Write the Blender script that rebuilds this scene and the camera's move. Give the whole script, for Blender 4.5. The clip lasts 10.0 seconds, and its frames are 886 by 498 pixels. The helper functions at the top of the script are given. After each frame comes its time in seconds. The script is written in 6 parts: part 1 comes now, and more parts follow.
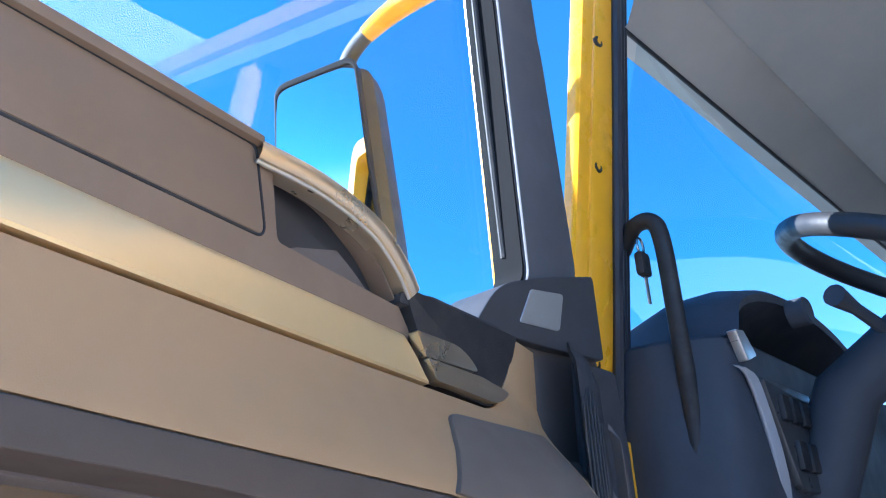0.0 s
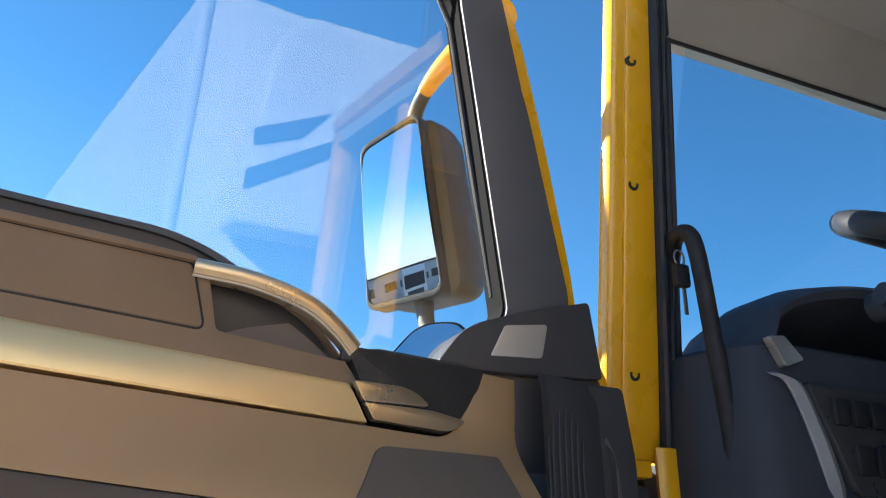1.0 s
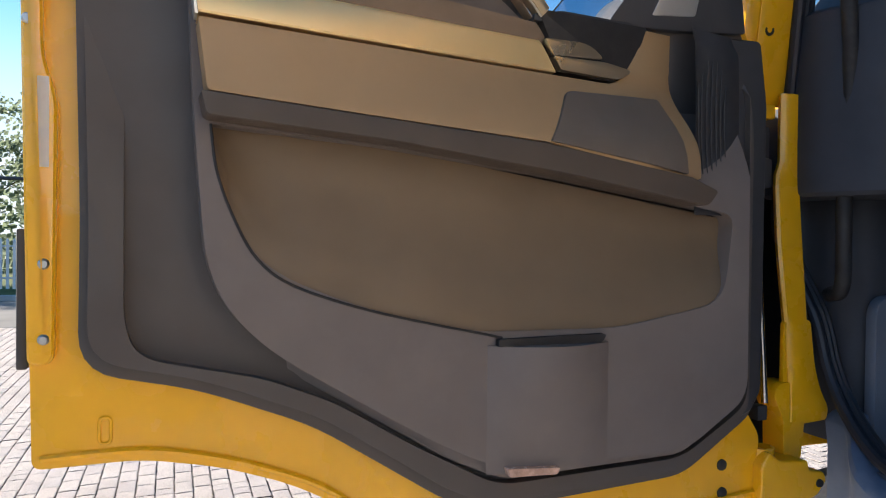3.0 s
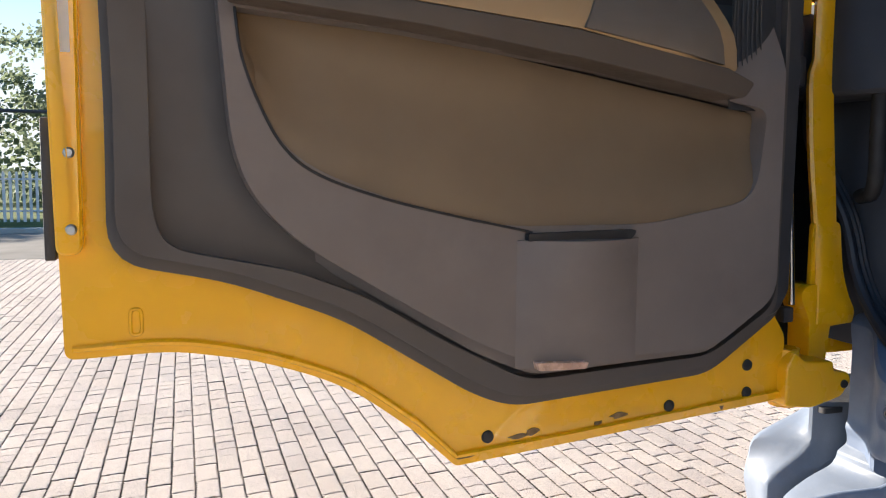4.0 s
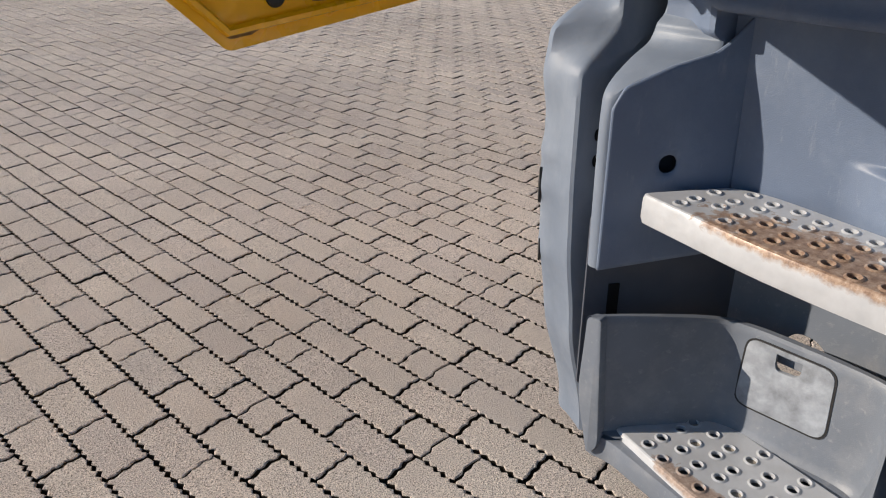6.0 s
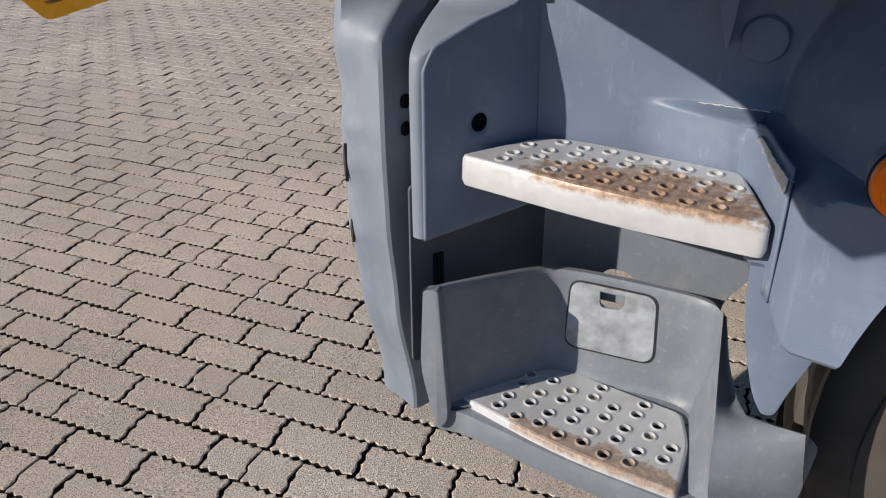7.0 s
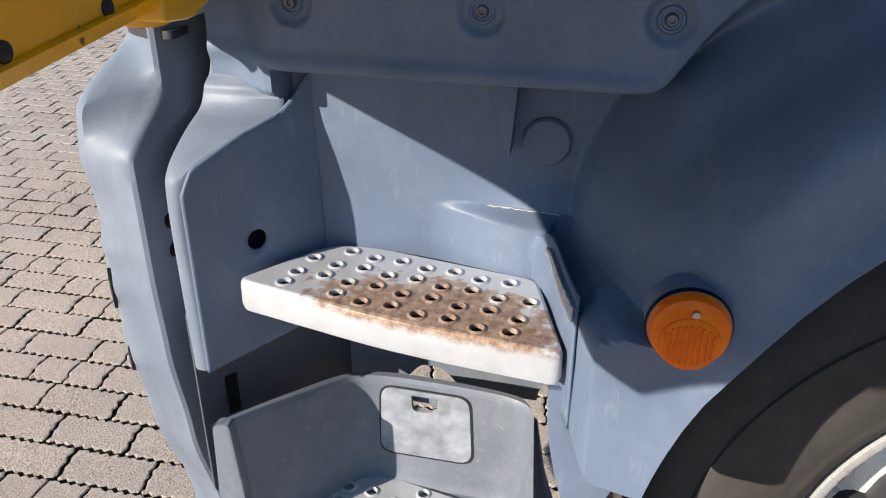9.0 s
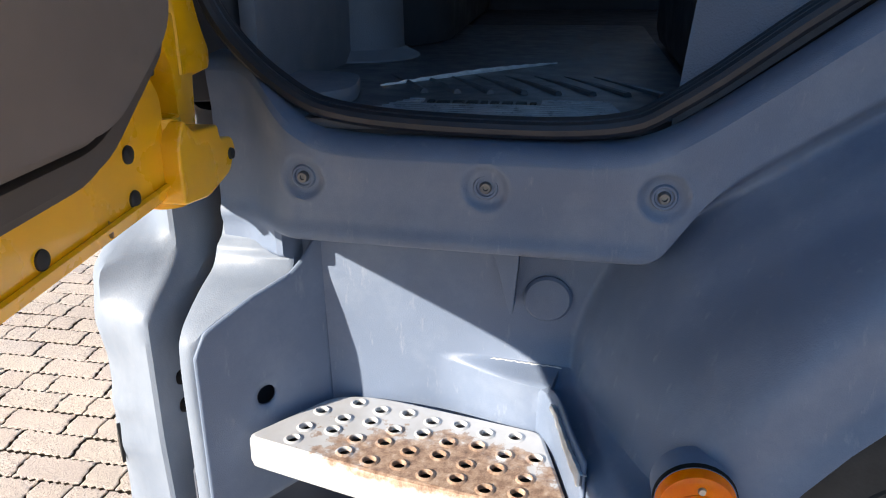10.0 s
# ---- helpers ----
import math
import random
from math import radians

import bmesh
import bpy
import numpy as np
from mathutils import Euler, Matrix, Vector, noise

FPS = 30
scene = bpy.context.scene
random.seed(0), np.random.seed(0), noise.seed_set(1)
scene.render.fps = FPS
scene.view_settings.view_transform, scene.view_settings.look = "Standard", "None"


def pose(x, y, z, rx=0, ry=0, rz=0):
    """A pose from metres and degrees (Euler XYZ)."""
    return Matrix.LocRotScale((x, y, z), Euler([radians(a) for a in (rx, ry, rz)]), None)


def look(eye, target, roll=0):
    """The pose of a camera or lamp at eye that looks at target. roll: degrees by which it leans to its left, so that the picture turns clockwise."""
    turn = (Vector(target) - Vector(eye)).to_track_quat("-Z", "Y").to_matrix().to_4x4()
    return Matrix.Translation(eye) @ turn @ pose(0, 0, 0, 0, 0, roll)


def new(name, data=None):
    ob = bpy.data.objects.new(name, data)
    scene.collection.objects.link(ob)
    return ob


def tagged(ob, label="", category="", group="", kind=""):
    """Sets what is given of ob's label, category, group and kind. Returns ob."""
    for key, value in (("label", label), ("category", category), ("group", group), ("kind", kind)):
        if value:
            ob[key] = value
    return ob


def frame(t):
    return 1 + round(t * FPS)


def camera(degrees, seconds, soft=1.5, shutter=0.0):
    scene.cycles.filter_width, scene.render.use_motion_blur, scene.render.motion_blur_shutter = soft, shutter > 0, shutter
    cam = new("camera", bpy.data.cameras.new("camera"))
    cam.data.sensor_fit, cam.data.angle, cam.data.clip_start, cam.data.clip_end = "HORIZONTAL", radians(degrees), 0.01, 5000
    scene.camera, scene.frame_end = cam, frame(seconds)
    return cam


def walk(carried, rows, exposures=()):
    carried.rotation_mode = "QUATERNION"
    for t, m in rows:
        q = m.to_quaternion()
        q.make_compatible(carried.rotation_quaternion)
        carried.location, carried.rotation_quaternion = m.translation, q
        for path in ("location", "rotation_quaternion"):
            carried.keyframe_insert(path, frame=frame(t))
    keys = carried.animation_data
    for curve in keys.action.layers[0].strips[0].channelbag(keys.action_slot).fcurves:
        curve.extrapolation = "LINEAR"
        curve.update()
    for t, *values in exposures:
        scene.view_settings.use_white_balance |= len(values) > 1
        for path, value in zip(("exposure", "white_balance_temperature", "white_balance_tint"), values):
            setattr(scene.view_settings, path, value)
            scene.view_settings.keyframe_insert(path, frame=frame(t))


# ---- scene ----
cam = camera(57.9, 10.0, soft=1.1)
PATH = [
    (0, (0.103, 0.029, 1.631), (1.471, 1.231, 2.458), -2.6),
    (0.5, (0.222, -0.139, 1.641), (1.247, 1.38, 2.443), -0.2),
    (1, (0.294, -0.329, 1.651), (1.082, 1.34, 2.42), 0.7),
    (1.5, (0.184, -0.425, 1.657), (0.891, 1.287, 2.413), 0.8),
    (1.8, (0.107, -0.474, 1.641), (0.765, 1.285, 2.329), 0.4),
    (2, (0.031, -0.455, 1.626), (0.757, 1.318, 2.198), 0.3),
    (2.2, (0.031, -0.467, 1.623), (0.757, 1.347, 2.047), 0.4),
    (2.5, (0.072, -0.49, 1.606), (0.759, 1.379, 1.792), 0.3),
    (2.7, (0.083, -0.472, 1.6), (0.782, 1.401, 1.634), 0.6),
    (3.8, (0.073, -0.455, 1.549), (0.747, 1.425, 1.437), 0.3),
    (4, (0.063, -0.443, 1.538), (0.739, 1.429, 1.341), 0.5),
    (4.5, (0.023, -0.406, 1.46), (0.732, 1.433, 1.118), -0.4),
    (5, (0.075, -0.298, 1.388), (0.918, 1.382, 0.702), -0.2),
    (5.2, (0.134, -0.23, 1.337), (1.066, 1.356, 0.552), -0.1),
    (6.3, (0.077, 0.073, 1.258), (1.513, 1.162, 0.391), -0.0),
    (6.5, (0.059, 0.115, 1.246), (1.567, 1.091, 0.368), -0.2),
    (7, (0.086, 0.151, 1.227), (1.748, 0.818, 0.335), -0.2),
    (7.5, (0.124, 0.149, 1.208), (1.868, 0.545, 0.312), 0.2),
    (8, (0.204, 0.127, 1.193), (1.961, 0.461, 0.297), 0.6),
    (8.5, (0.259, 0.095, 1.214), (2.022, 0.419, 0.326), 0.4),
    (9, (0.252, 0.106, 1.325), (2.011, 0.439, 0.433), -0.1),
    (9.5, (0.241, 0.124, 1.391), (2.019, 0.459, 0.539), -0.5),
    (10, (0.251, 0.125, 1.414), (2.101, 0.446, 0.724), -0.5),
]
EXPOSURE = [(0.0, 2.42, 4850, 9), (0.5, 1.88, 5900, 9), (1.0, 1.66, 6150, 9), (1.5, 1.60, 6450, 9), (2.0, 1.55, 6650, 10), (2.5, 1.54, 6350, 11), (3.8, 1.64, 6500, 11), (4.3, 1.36, 6900, 11), (5.2, 0.66, 6900, 11), (6.3, 0.34, 6650, 11), (7.5, 0.40, 6600, 10), (8.5, 0.60, 6500, 10), (9.0, 0.82, 6500, 10), (9.5, 1.09, 6600, 10), (10.0, 1.56, 6780, 10)]
walk(cam, [(t, look(eye, target, roll)) for t, eye, target, roll in PATH], EXPOSURE)

# ---- light ----
SUN = Vector((-0.63, 0.68, 0.385)).normalized()
world = bpy.data.worlds.new("sky")
scene.world = world
world.use_nodes = True
wn = world.node_tree.nodes
sky = wn.new("ShaderNodeTexSky")
sky.sky_type, sky.sun_disc = "NISHITA", False
sky.sun_elevation, sky.sun_rotation = math.asin(SUN.z), math.atan2(SUN.x, SUN.y)
sky.altitude, sky.air_density, sky.dust_density, sky.ozone_density = 1000, 1.0, 0.25, 1.8
wn["Background"].inputs[1].default_value = 0.072
tint = wn.new("ShaderNodeMix")
tint.data_type, tint.blend_type = "RGBA", "MULTIPLY"
tint.inputs[0].default_value, tint.inputs[7].default_value = 1.0, (0.46, 0.86, 1.06, 1)
world.node_tree.links.new(sky.outputs[0], tint.inputs[6])
world.node_tree.links.new(tint.outputs[2], wn["Background"].inputs[0])
sun = new("sun", bpy.data.lights.new("sun", "SUN"))
sun.data.energy, sun.data.angle, sun.data.color = 4.6, radians(0.55), (1.0, 0.90, 0.77)
sun.matrix_world = look(SUN * 30, (0, 0, 0))


# ---- materials ----
def node_mat(name, base, rough=0.5, metal=0.0, spec=0.5, coat=0.0):
    m = bpy.data.materials.new(name)
    m.use_nodes = True
    b = m.node_tree.nodes["Principled BSDF"]
    b.inputs["Base Color"].default_value = (*base, 1)
    b.inputs["Roughness"].default_value = rough
    b.inputs["Metallic"].default_value = metal
    b.inputs["Specular IOR Level"].default_value = spec
    b.inputs["Coat Weight"].default_value = coat
    return m


def noise_tex(m, scale, detail=4.0, rough=0.55, stretch=(1, 1, 1)):
    t = m.node_tree
    co, mp, nz = t.nodes.new("ShaderNodeTexCoord"), t.nodes.new("ShaderNodeMapping"), t.nodes.new("ShaderNodeTexNoise")
    mp.inputs["Scale"].default_value = stretch
    nz.inputs["Scale"].default_value, nz.inputs["Detail"].default_value, nz.inputs["Roughness"].default_value = scale, detail, rough
    t.links.new(co.outputs["Object"], mp.inputs["Vector"])
    t.links.new(mp.outputs["Vector"], nz.inputs["Vector"])
    return nz.outputs["Fac"]


def ramp(m, fac, stops):
    r = m.node_tree.nodes.new("ShaderNodeValToRGB")
    while len(r.color_ramp.elements) < len(stops):
        r.color_ramp.elements.new(0.5)
    for e, (p, c) in zip(r.color_ramp.elements, stops):
        e.position, e.color = p, (*c, 1) if isinstance(c, tuple) else (c, c, c, 1)
    m.node_tree.links.new(fac, r.inputs["Fac"])
    return r.outputs["Color"]


def mix(m, fac, a, b, how="MIX"):
    n = m.node_tree.nodes.new("ShaderNodeMix")
    n.data_type, n.blend_type = "RGBA", how
    for sock, v in ((n.inputs[0], fac), (n.inputs[6], a), (n.inputs[7], b)):
        if isinstance(v, bpy.types.NodeSocket):
            m.node_tree.links.new(v, sock)
        elif isinstance(v, tuple):
            sock.default_value = (*v, 1)
        else:
            sock.default_value = v
    return n.outputs[2]


def put(m, sock, v):
    m.node_tree.links.new(v, m.node_tree.nodes["Principled BSDF"].inputs[sock])


def bump(m, fac, strength, dist=0.002):
    b = m.node_tree.nodes.new("ShaderNodeBump")
    b.inputs["Strength"].default_value, b.inputs["Distance"].default_value = strength, dist
    old = m.node_tree.nodes["Principled BSDF"].inputs["Normal"]
    if old.links:
        m.node_tree.links.new(old.links[0].from_socket, b.inputs["Normal"])
    m.node_tree.links.new(fac, b.inputs["Height"])
    m.node_tree.links.new(b.outputs["Normal"], old)


def worn(name, base, rough, grain=900.0, grain_amt=0.15, blotch=6.0, vary=0.18, metal=0.0, spec=0.5, coat=0.0, rough_vary=0.12):
    """A surface with fine grain and broad, soft unevenness of tone and gloss."""
    m = node_mat(name, base, rough, metal, spec, coat)
    big = noise_tex(m, blotch, 5, 0.6)
    lo, hi = tuple(c * (1 - vary) for c in base), tuple(min(1, c * (1 + vary)) for c in base)
    put(m, "Base Color", ramp(m, big, [(0.3, lo), (0.7, hi)]))
    put(m, "Roughness", ramp(m, noise_tex(m, blotch * 3.1, 4), [(0.3, max(0.02, rough - rough_vary)), (0.7, min(1, rough + rough_vary))]))
    if grain:
        bump(m, noise_tex(m, grain, 2), grain_amt, 0.001)
    return m


YELLOW = worn("yellow_paint", (0.92, 0.465, 0.006), 0.28, 0, 0, 4, 0.05, coat=0.6, rough_vary=0.06)
bump(YELLOW, noise_tex(YELLOW, 260, 2), 0.03, 0.0006)
TRIM = worn("door_trim_plastic", (0.222, 0.156, 0.103), 0.52, 1400, 0.25, 5, 0.10, spec=0.4)
PANEL = worn("door_panel_plastic", (0.400, 0.262, 0.134), 0.48, 1100, 0.22, 6, 0.08, spec=0.4)
DARK = worn("dark_plastic", (0.042, 0.043, 0.049), 0.5, 1200, 0.2, 6, 0.15)
SILVER = worn("silver_plastic", (0.62, 0.61, 0.58), 0.34, 0, 0, 9, 0.05, metal=0.75, rough_vary=0.05)
GREY = worn("grey_blue_plastic", (0.130, 0.171, 0.252), 0.47, 700, 0.35, 5, 0.10, spec=0.45)
PALE = worn("pale_grey_plastic", (0.168, 0.204, 0.265), 0.5, 500, 0.3, 5, 0.10, spec=0.4)
BOXGREY = worn("step_box_plastic", (0.150, 0.172, 0.210), 0.5, 600, 0.35, 7, 0.12, spec=0.4)
RUBBER = worn("black_rubber", (0.018, 0.018, 0.020), 0.6, 500, 0.3, 12, 0.2)
LINER = worn("roof_lining", (0.40, 0.395, 0.365), 0.8, 1500, 0.4, 5, 0.07, spec=0.2)
CHROME = node_mat("chrome", (0.75, 0.75, 0.75), 0.15, 1.0)
STEEL = worn("steel", (0.45, 0.45, 0.44), 0.35, 0, 0, 20, 0.15, metal=1.0)
# silver trim with the yellow cab's golden reflection put into its colour
GOLD_REFLECTION = worn("gold_reflecting_silver", (0.96, 0.71, 0.35), 0.36, 0, 0, 9, 0.04, metal=0.62, rough_vary=0.02)
OPENER = worn("opener_metal", (0.46, 0.38, 0.27), 0.30, 0, 0, 9, 0.06, metal=0.8, rough_vary=0.04)
BAND = worn("door_border_plastic", (0.092, 0.078, 0.071), 0.55, 1400, 0.25, 5, 0.10, spec=0.4)
LOWER = worn("door_lower_plastic", (0.172, 0.145, 0.132), 0.55, 1400, 0.25, 5, 0.10, spec=0.4)
POCKET = worn("pocket_plastic", (0.180, 0.128, 0.080), 0.5, 1100, 0.22, 6, 0.08, spec=0.4)
# trim round the window, its shade put into a darker blue-grey
SHADED_TRIM = worn("shaded_frame_plastic", (0.078, 0.081, 0.092), 0.5, 1200, 0.2, 6, 0.12)
CAB = worn("cab_plastic", (0.052, 0.058, 0.072), 0.62, 900, 0.3, 6, 0.12, spec=0.25)
BLACK = worn("black_liner", (0.006, 0.006, 0.007), 0.7, 400, 0.3, 12, 0.2, spec=0.2)
WHITE = worn("white_paint", (0.78, 0.78, 0.76), 0.4, 0, 0, 2, 0.04)
REDPAINT = worn("red_paint", (0.30, 0.03, 0.025), 0.35, 0, 0, 2, 0.1)
MIRROR = node_mat("mirror_glass", (0.93, 0.94, 0.95), 0.0, 1.0)


def weathered(m, scale, lo, hi, tone, amount, stretch=(1, 1, 1)):
    """Dust, fading or grime that lies in uneven patches on a surface."""
    base = m.node_tree.nodes["Principled BSDF"].inputs["Base Color"].links[0].from_socket
    put(m, "Base Color", mix(m, ramp(m, noise_tex(m, scale, 9, 0.68, stretch), [(lo, 0.0), (hi, amount)]), base, tone))


weathered(GREY, 9, 0.46, 0.74, (0.25, 0.30, 0.38), 0.42)
weathered(GREY, 60, 0.60, 0.72, (0.40, 0.42, 0.45), 0.25, (1, 1, 0.25))
weathered(PALE, 12, 0.45, 0.72, (0.305, 0.345, 0.405), 0.4, (1, 1, 0.4))
weathered(BOXGREY, 16, 0.48, 0.70, (0.25, 0.26, 0.28), 0.5)
weathered(BOXGREY, 90, 0.58, 0.70, (0.38, 0.38, 0.38), 0.3, (0.3, 1, 1))
weathered(YELLOW, 10, 0.52, 0.75, (0.60, 0.30, 0.01), 0.07, (1, 1, 0.5))
weathered(TRIM, 14, 0.50, 0.75, (0.30, 0.23, 0.17), 0.30)
weathered(LOWER, 14, 0.50, 0.75, (0.215, 0.185, 0.168), 0.30)
weathered(PANEL, 12, 0.52, 0.75, (0.33, 0.22, 0.118), 0.35)
weathered(RUBBER, 20, 0.52, 0.72, (0.06, 0.055, 0.05), 0.5)


def clear_pane(name, tint, base=0.05):
    """A thin pane: light goes straight through, and the surface mirrors more the flatter it is seen."""
    m = bpy.data.materials.new(name)
    m.use_nodes = True
    t = m.node_tree
    t.nodes.remove(t.nodes["Principled BSDF"])
    a, b, x, f, p, s = (t.nodes.new(k) for k in ("ShaderNodeBsdfTransparent", "ShaderNodeBsdfGlossy", "ShaderNodeMixShader", "ShaderNodeLayerWeight", "ShaderNodeMath", "ShaderNodeMath"))
    a.inputs["Color"].default_value, b.inputs["Roughness"].default_value, f.inputs["Blend"].default_value = (*tint, 1), 0.0, 0.5
    p.operation, p.inputs[1].default_value = "POWER", 5.0
    s.operation, s.inputs[1].default_value, s.inputs[2].default_value = "MULTIPLY_ADD", 0.9, base
    for frm, to in ((f.outputs["Facing"], p.inputs[0]), (p.outputs[0], s.inputs[0]), (s.outputs[0], x.inputs[0]), (a.outputs[0], x.inputs[1]), (b.outputs[0], x.inputs[2])):
        t.links.new(frm, to)
    t.links.new(x.outputs[0], t.nodes["Material Output"].inputs["Surface"])
    return m


PANE = clear_pane("door_glass", (0.93, 0.97, 0.985), 0.055)
SCREEN = clear_pane("windscreen_glass", (0.76, 0.86, 0.90), 0.02)


# ---- shaping helpers ----
def part(name, bm, material, parent=None, label="", smooth=True, category="", group="", kind=""):
    me = bpy.data.meshes.new(name)
    bmesh.ops.recalc_face_normals(bm, faces=bm.faces)
    bm.to_mesh(me)
    bm.free()
    me.materials.append(material)
    if smooth:
        me.shade_smooth()
        me.set_sharp_from_angle(angle=radians(35))
    ob = new(name, me)
    if parent:
        ob.parent = parent
        if parent.type == "EMPTY":
            ob.matrix_parent_inverse = Matrix.Translation(-parent.location)
    return tagged(ob, label, category, group, kind)


def thing(name, at, label, category, group="", kind=""):
    ob = new(name)
    ob.location = at
    ob.empty_display_size = 0.1
    return tagged(ob, label, category, group, kind)


def fillet(corners, steps=6):
    """A closed outline from (a, b, radius) corners."""
    out, n = [], len(corners)
    for i, (a, b, r) in enumerate(corners):
        p = Vector((a, b))
        if r <= 0:
            out.append(p)
            continue
        q0, q1 = Vector(corners[i - 1][:2]), Vector(corners[(i + 1) % n][:2])
        d0, d1 = (q0 - p), (q1 - p)
        r0, r1 = min(r, d0.length * 0.49), min(r, d1.length * 0.49)
        s, e = p + d0.normalized() * r0, p + d1.normalized() * r1
        for k in range(steps + 1):
            u = k / steps
            out.append(s * (1 - u) ** 2 + p * 2 * u * (1 - u) + e * u * u)
    return out


def place3(axis, a, b, c):
    """A point from two coordinates in a plane and one across it."""
    return {"x": (c, a, b), "y": (a, c, b), "z": (a, b, c)}[axis]


def plate(axis, outline, c0, c1, holes=(), bevel=0.0, segs=2, bm=None):
    """A slab between c0 and c1 along axis, with rounded edges and holes through it."""
    own = bmesh.new()
    edges = []
    for loop in (outline, *holes):
        vs = [own.verts.new(place3(axis, p[0], p[1], c0)) for p in loop]
        edges += [own.edges.new((vs[i], vs[(i + 1) % len(vs)])) for i in range(len(vs))]
    if holes:
        bmesh.ops.triangle_fill(own, edges=edges, use_beauty=True)
    else:
        own.faces.new(own.verts)
    rim = [e for e in own.edges if len(e.link_faces) == 1]
    res = bmesh.ops.extrude_face_region(own, geom=own.faces[:])
    move = Vector(place3(axis, 0, 0, c1 - c0))
    top = [g for g in res["geom"] if isinstance(g, bmesh.types.BMVert)]
    bmesh.ops.translate(own, verts=top, vec=move)
    if bevel:
        own.normal_update()
        sharp = [e for e in own.edges if len(e.link_faces) == 2 and e.calc_face_angle(0) > radians(60)]
        tops = set(top)
        sharp = [e for e in sharp if (e.verts[0] in tops) == (e.verts[1] in tops)]
        bmesh.ops.bevel(own, geom=sharp, offset=bevel, segments=segs, profile=0.6, affect="EDGES", clamp_overlap=True)
    return join(bm, own)


def join(bm, own):
    if bm is None:
        return own
    me = bpy.data.meshes.new("join")
    own.to_mesh(me)
    own.free()
    bm.from_mesh(me)
    bpy.data.meshes.remove(me)
    return bm


def box(cx, cy, cz, sx, sy, sz, bevel=0.0, turn=None, bm=None, segs=2):
    own = bmesh.new()
    bmesh.ops.create_cube(own, size=1)
    bmesh.ops.scale(own, vec=(sx, sy, sz), verts=own.verts)
    if bevel:
        bmesh.ops.bevel(own, geom=own.edges[:], offset=bevel, segments=segs, profile=0.6, affect="EDGES")
    m = Matrix.Translation((cx, cy, cz))
    if turn:
        m = m @ pose(0, 0, 0, *turn)
    bmesh.ops.transform(own, matrix=m, verts=own.verts)
    return join(bm, own)


def tube(points, radius, sides=10, bm=None, closed=False, caps=True):
    """A round bar along points; radius is one number or one for each point."""
    own = bmesh.new()
    pts = [Vector(p) for p in points]
    n = len(pts)
    rad = radius if isinstance(radius, (list, tuple)) else [radius] * n
    rings, side = [], None
    for i, p in enumerate(pts):
        a, b = pts[i - 1] if (i or closed) else p, pts[(i + 1) % n] if (i < n - 1 or closed) else p
        d = (b - a).normalized()
        if side is None:
            side = d.orthogonal().normalized()
        side = (side - d * side.dot(d)).normalized()
        up = d.cross(side)
        rings.append([own.verts.new(p + rad[i] * (math.cos(2 * math.pi * k / sides) * side + math.sin(2 * math.pi * k / sides) * up)) for k in range(sides)])
    for i in range(n if closed else n - 1):
        r0, r1 = rings[i], rings[(i + 1) % n]
        for k in range(sides):
            own.faces.new((r0[k], r0[(k + 1) % sides], r1[(k + 1) % sides], r1[k]))
    if caps and not closed:
        own.faces.new(rings[0])
        own.faces.new(rings[-1])
    return join(bm, own)


def curve_pts(ctrl, steps=8):
    """A smooth line through control points."""
    p = [Vector(c) for c in ctrl]
    p = [2 * p[0] - p[1], *p, 2 * p[-1] - p[-2]]
    out = []
    for i in range(1, len(p) - 2):
        for k in range(steps):
            u = k / steps
            a, b, c, d = p[i - 1 : i + 3]
            out.append(0.5 * (2 * b + (c - a) * u + (2 * a - 5 * b + 4 * c - d) * u * u + (3 * b - a - 3 * c + d) * u**3))
    return out + [p[-2]]


def lathe(profile, axis_at, axis="x", steps=32, bm=None, arc=(0.0, 360.0)):
    """Turn a profile of (along, radius) about an axis through axis_at."""
    own = bmesh.new()
    full = arc[1] - arc[0] >= 360
    rings = []
    for k in range(steps if full else steps + 1):
        a = radians(arc[0] + (arc[1] - arc[0]) * k / steps)
        ring = []
        for s, r in profile:
            u, v = r * math.cos(a), r * math.sin(a)
            off = {"x": (s, u, v), "y": (u, s, v), "z": (u, v, s)}[axis]
            ring.append(own.verts.new(Vector(axis_at) + Vector(off)))
        rings.append(ring)
    for k in range(steps):
        r0, r1 = rings[k], rings[(k + 1) % len(rings)]
        for i in range(len(profile) - 1):
            own.faces.new((r0[i], r0[i + 1], r1[i + 1], r1[i]))
    bmesh.ops.remove_doubles(own, verts=own.verts, dist=1e-5)
    return join(bm, own)


def sheet(rows, bm=None):
    """A surface over rows of points, all equally long."""
    own = bmesh.new()
    vs = [[own.verts.new(p) for p in row] for row in rows]
    for i in range(len(vs) - 1):
        for j in range(len(vs[0]) - 1):
            own.faces.new((vs[i][j], vs[i][j + 1], vs[i + 1][j + 1], vs[i + 1][j]))
    return join(bm, own)


def solid(ob, thickness, offset=-1.0):
    """Give a surface real thickness."""
    m = ob.modifiers.new("thickness", "SOLIDIFY")
    m.thickness, m.offset = thickness, offset
    return ob


def ease(a, b, v):
    u = min(1.0, max(0.0, (v - a) / (b - a)))
    return u * u * (3 - 2 * u)


def hinge_fn(v, k):
    """A softly bent ramp: 0 below zero, v above."""
    return k * math.log1p(math.exp(max(-40.0, min(40.0, v / k))))


# ---- truck: cladding, steps, wheel, bumper ----
truck = thing("truck", (1.6, -0.2, 0), "yellow lorry cab with grey plastic entry steps, its door standing open", "truck")
ARCH_Y, ARCH_Z, ARCH_R = -0.55, 0.60, 0.59


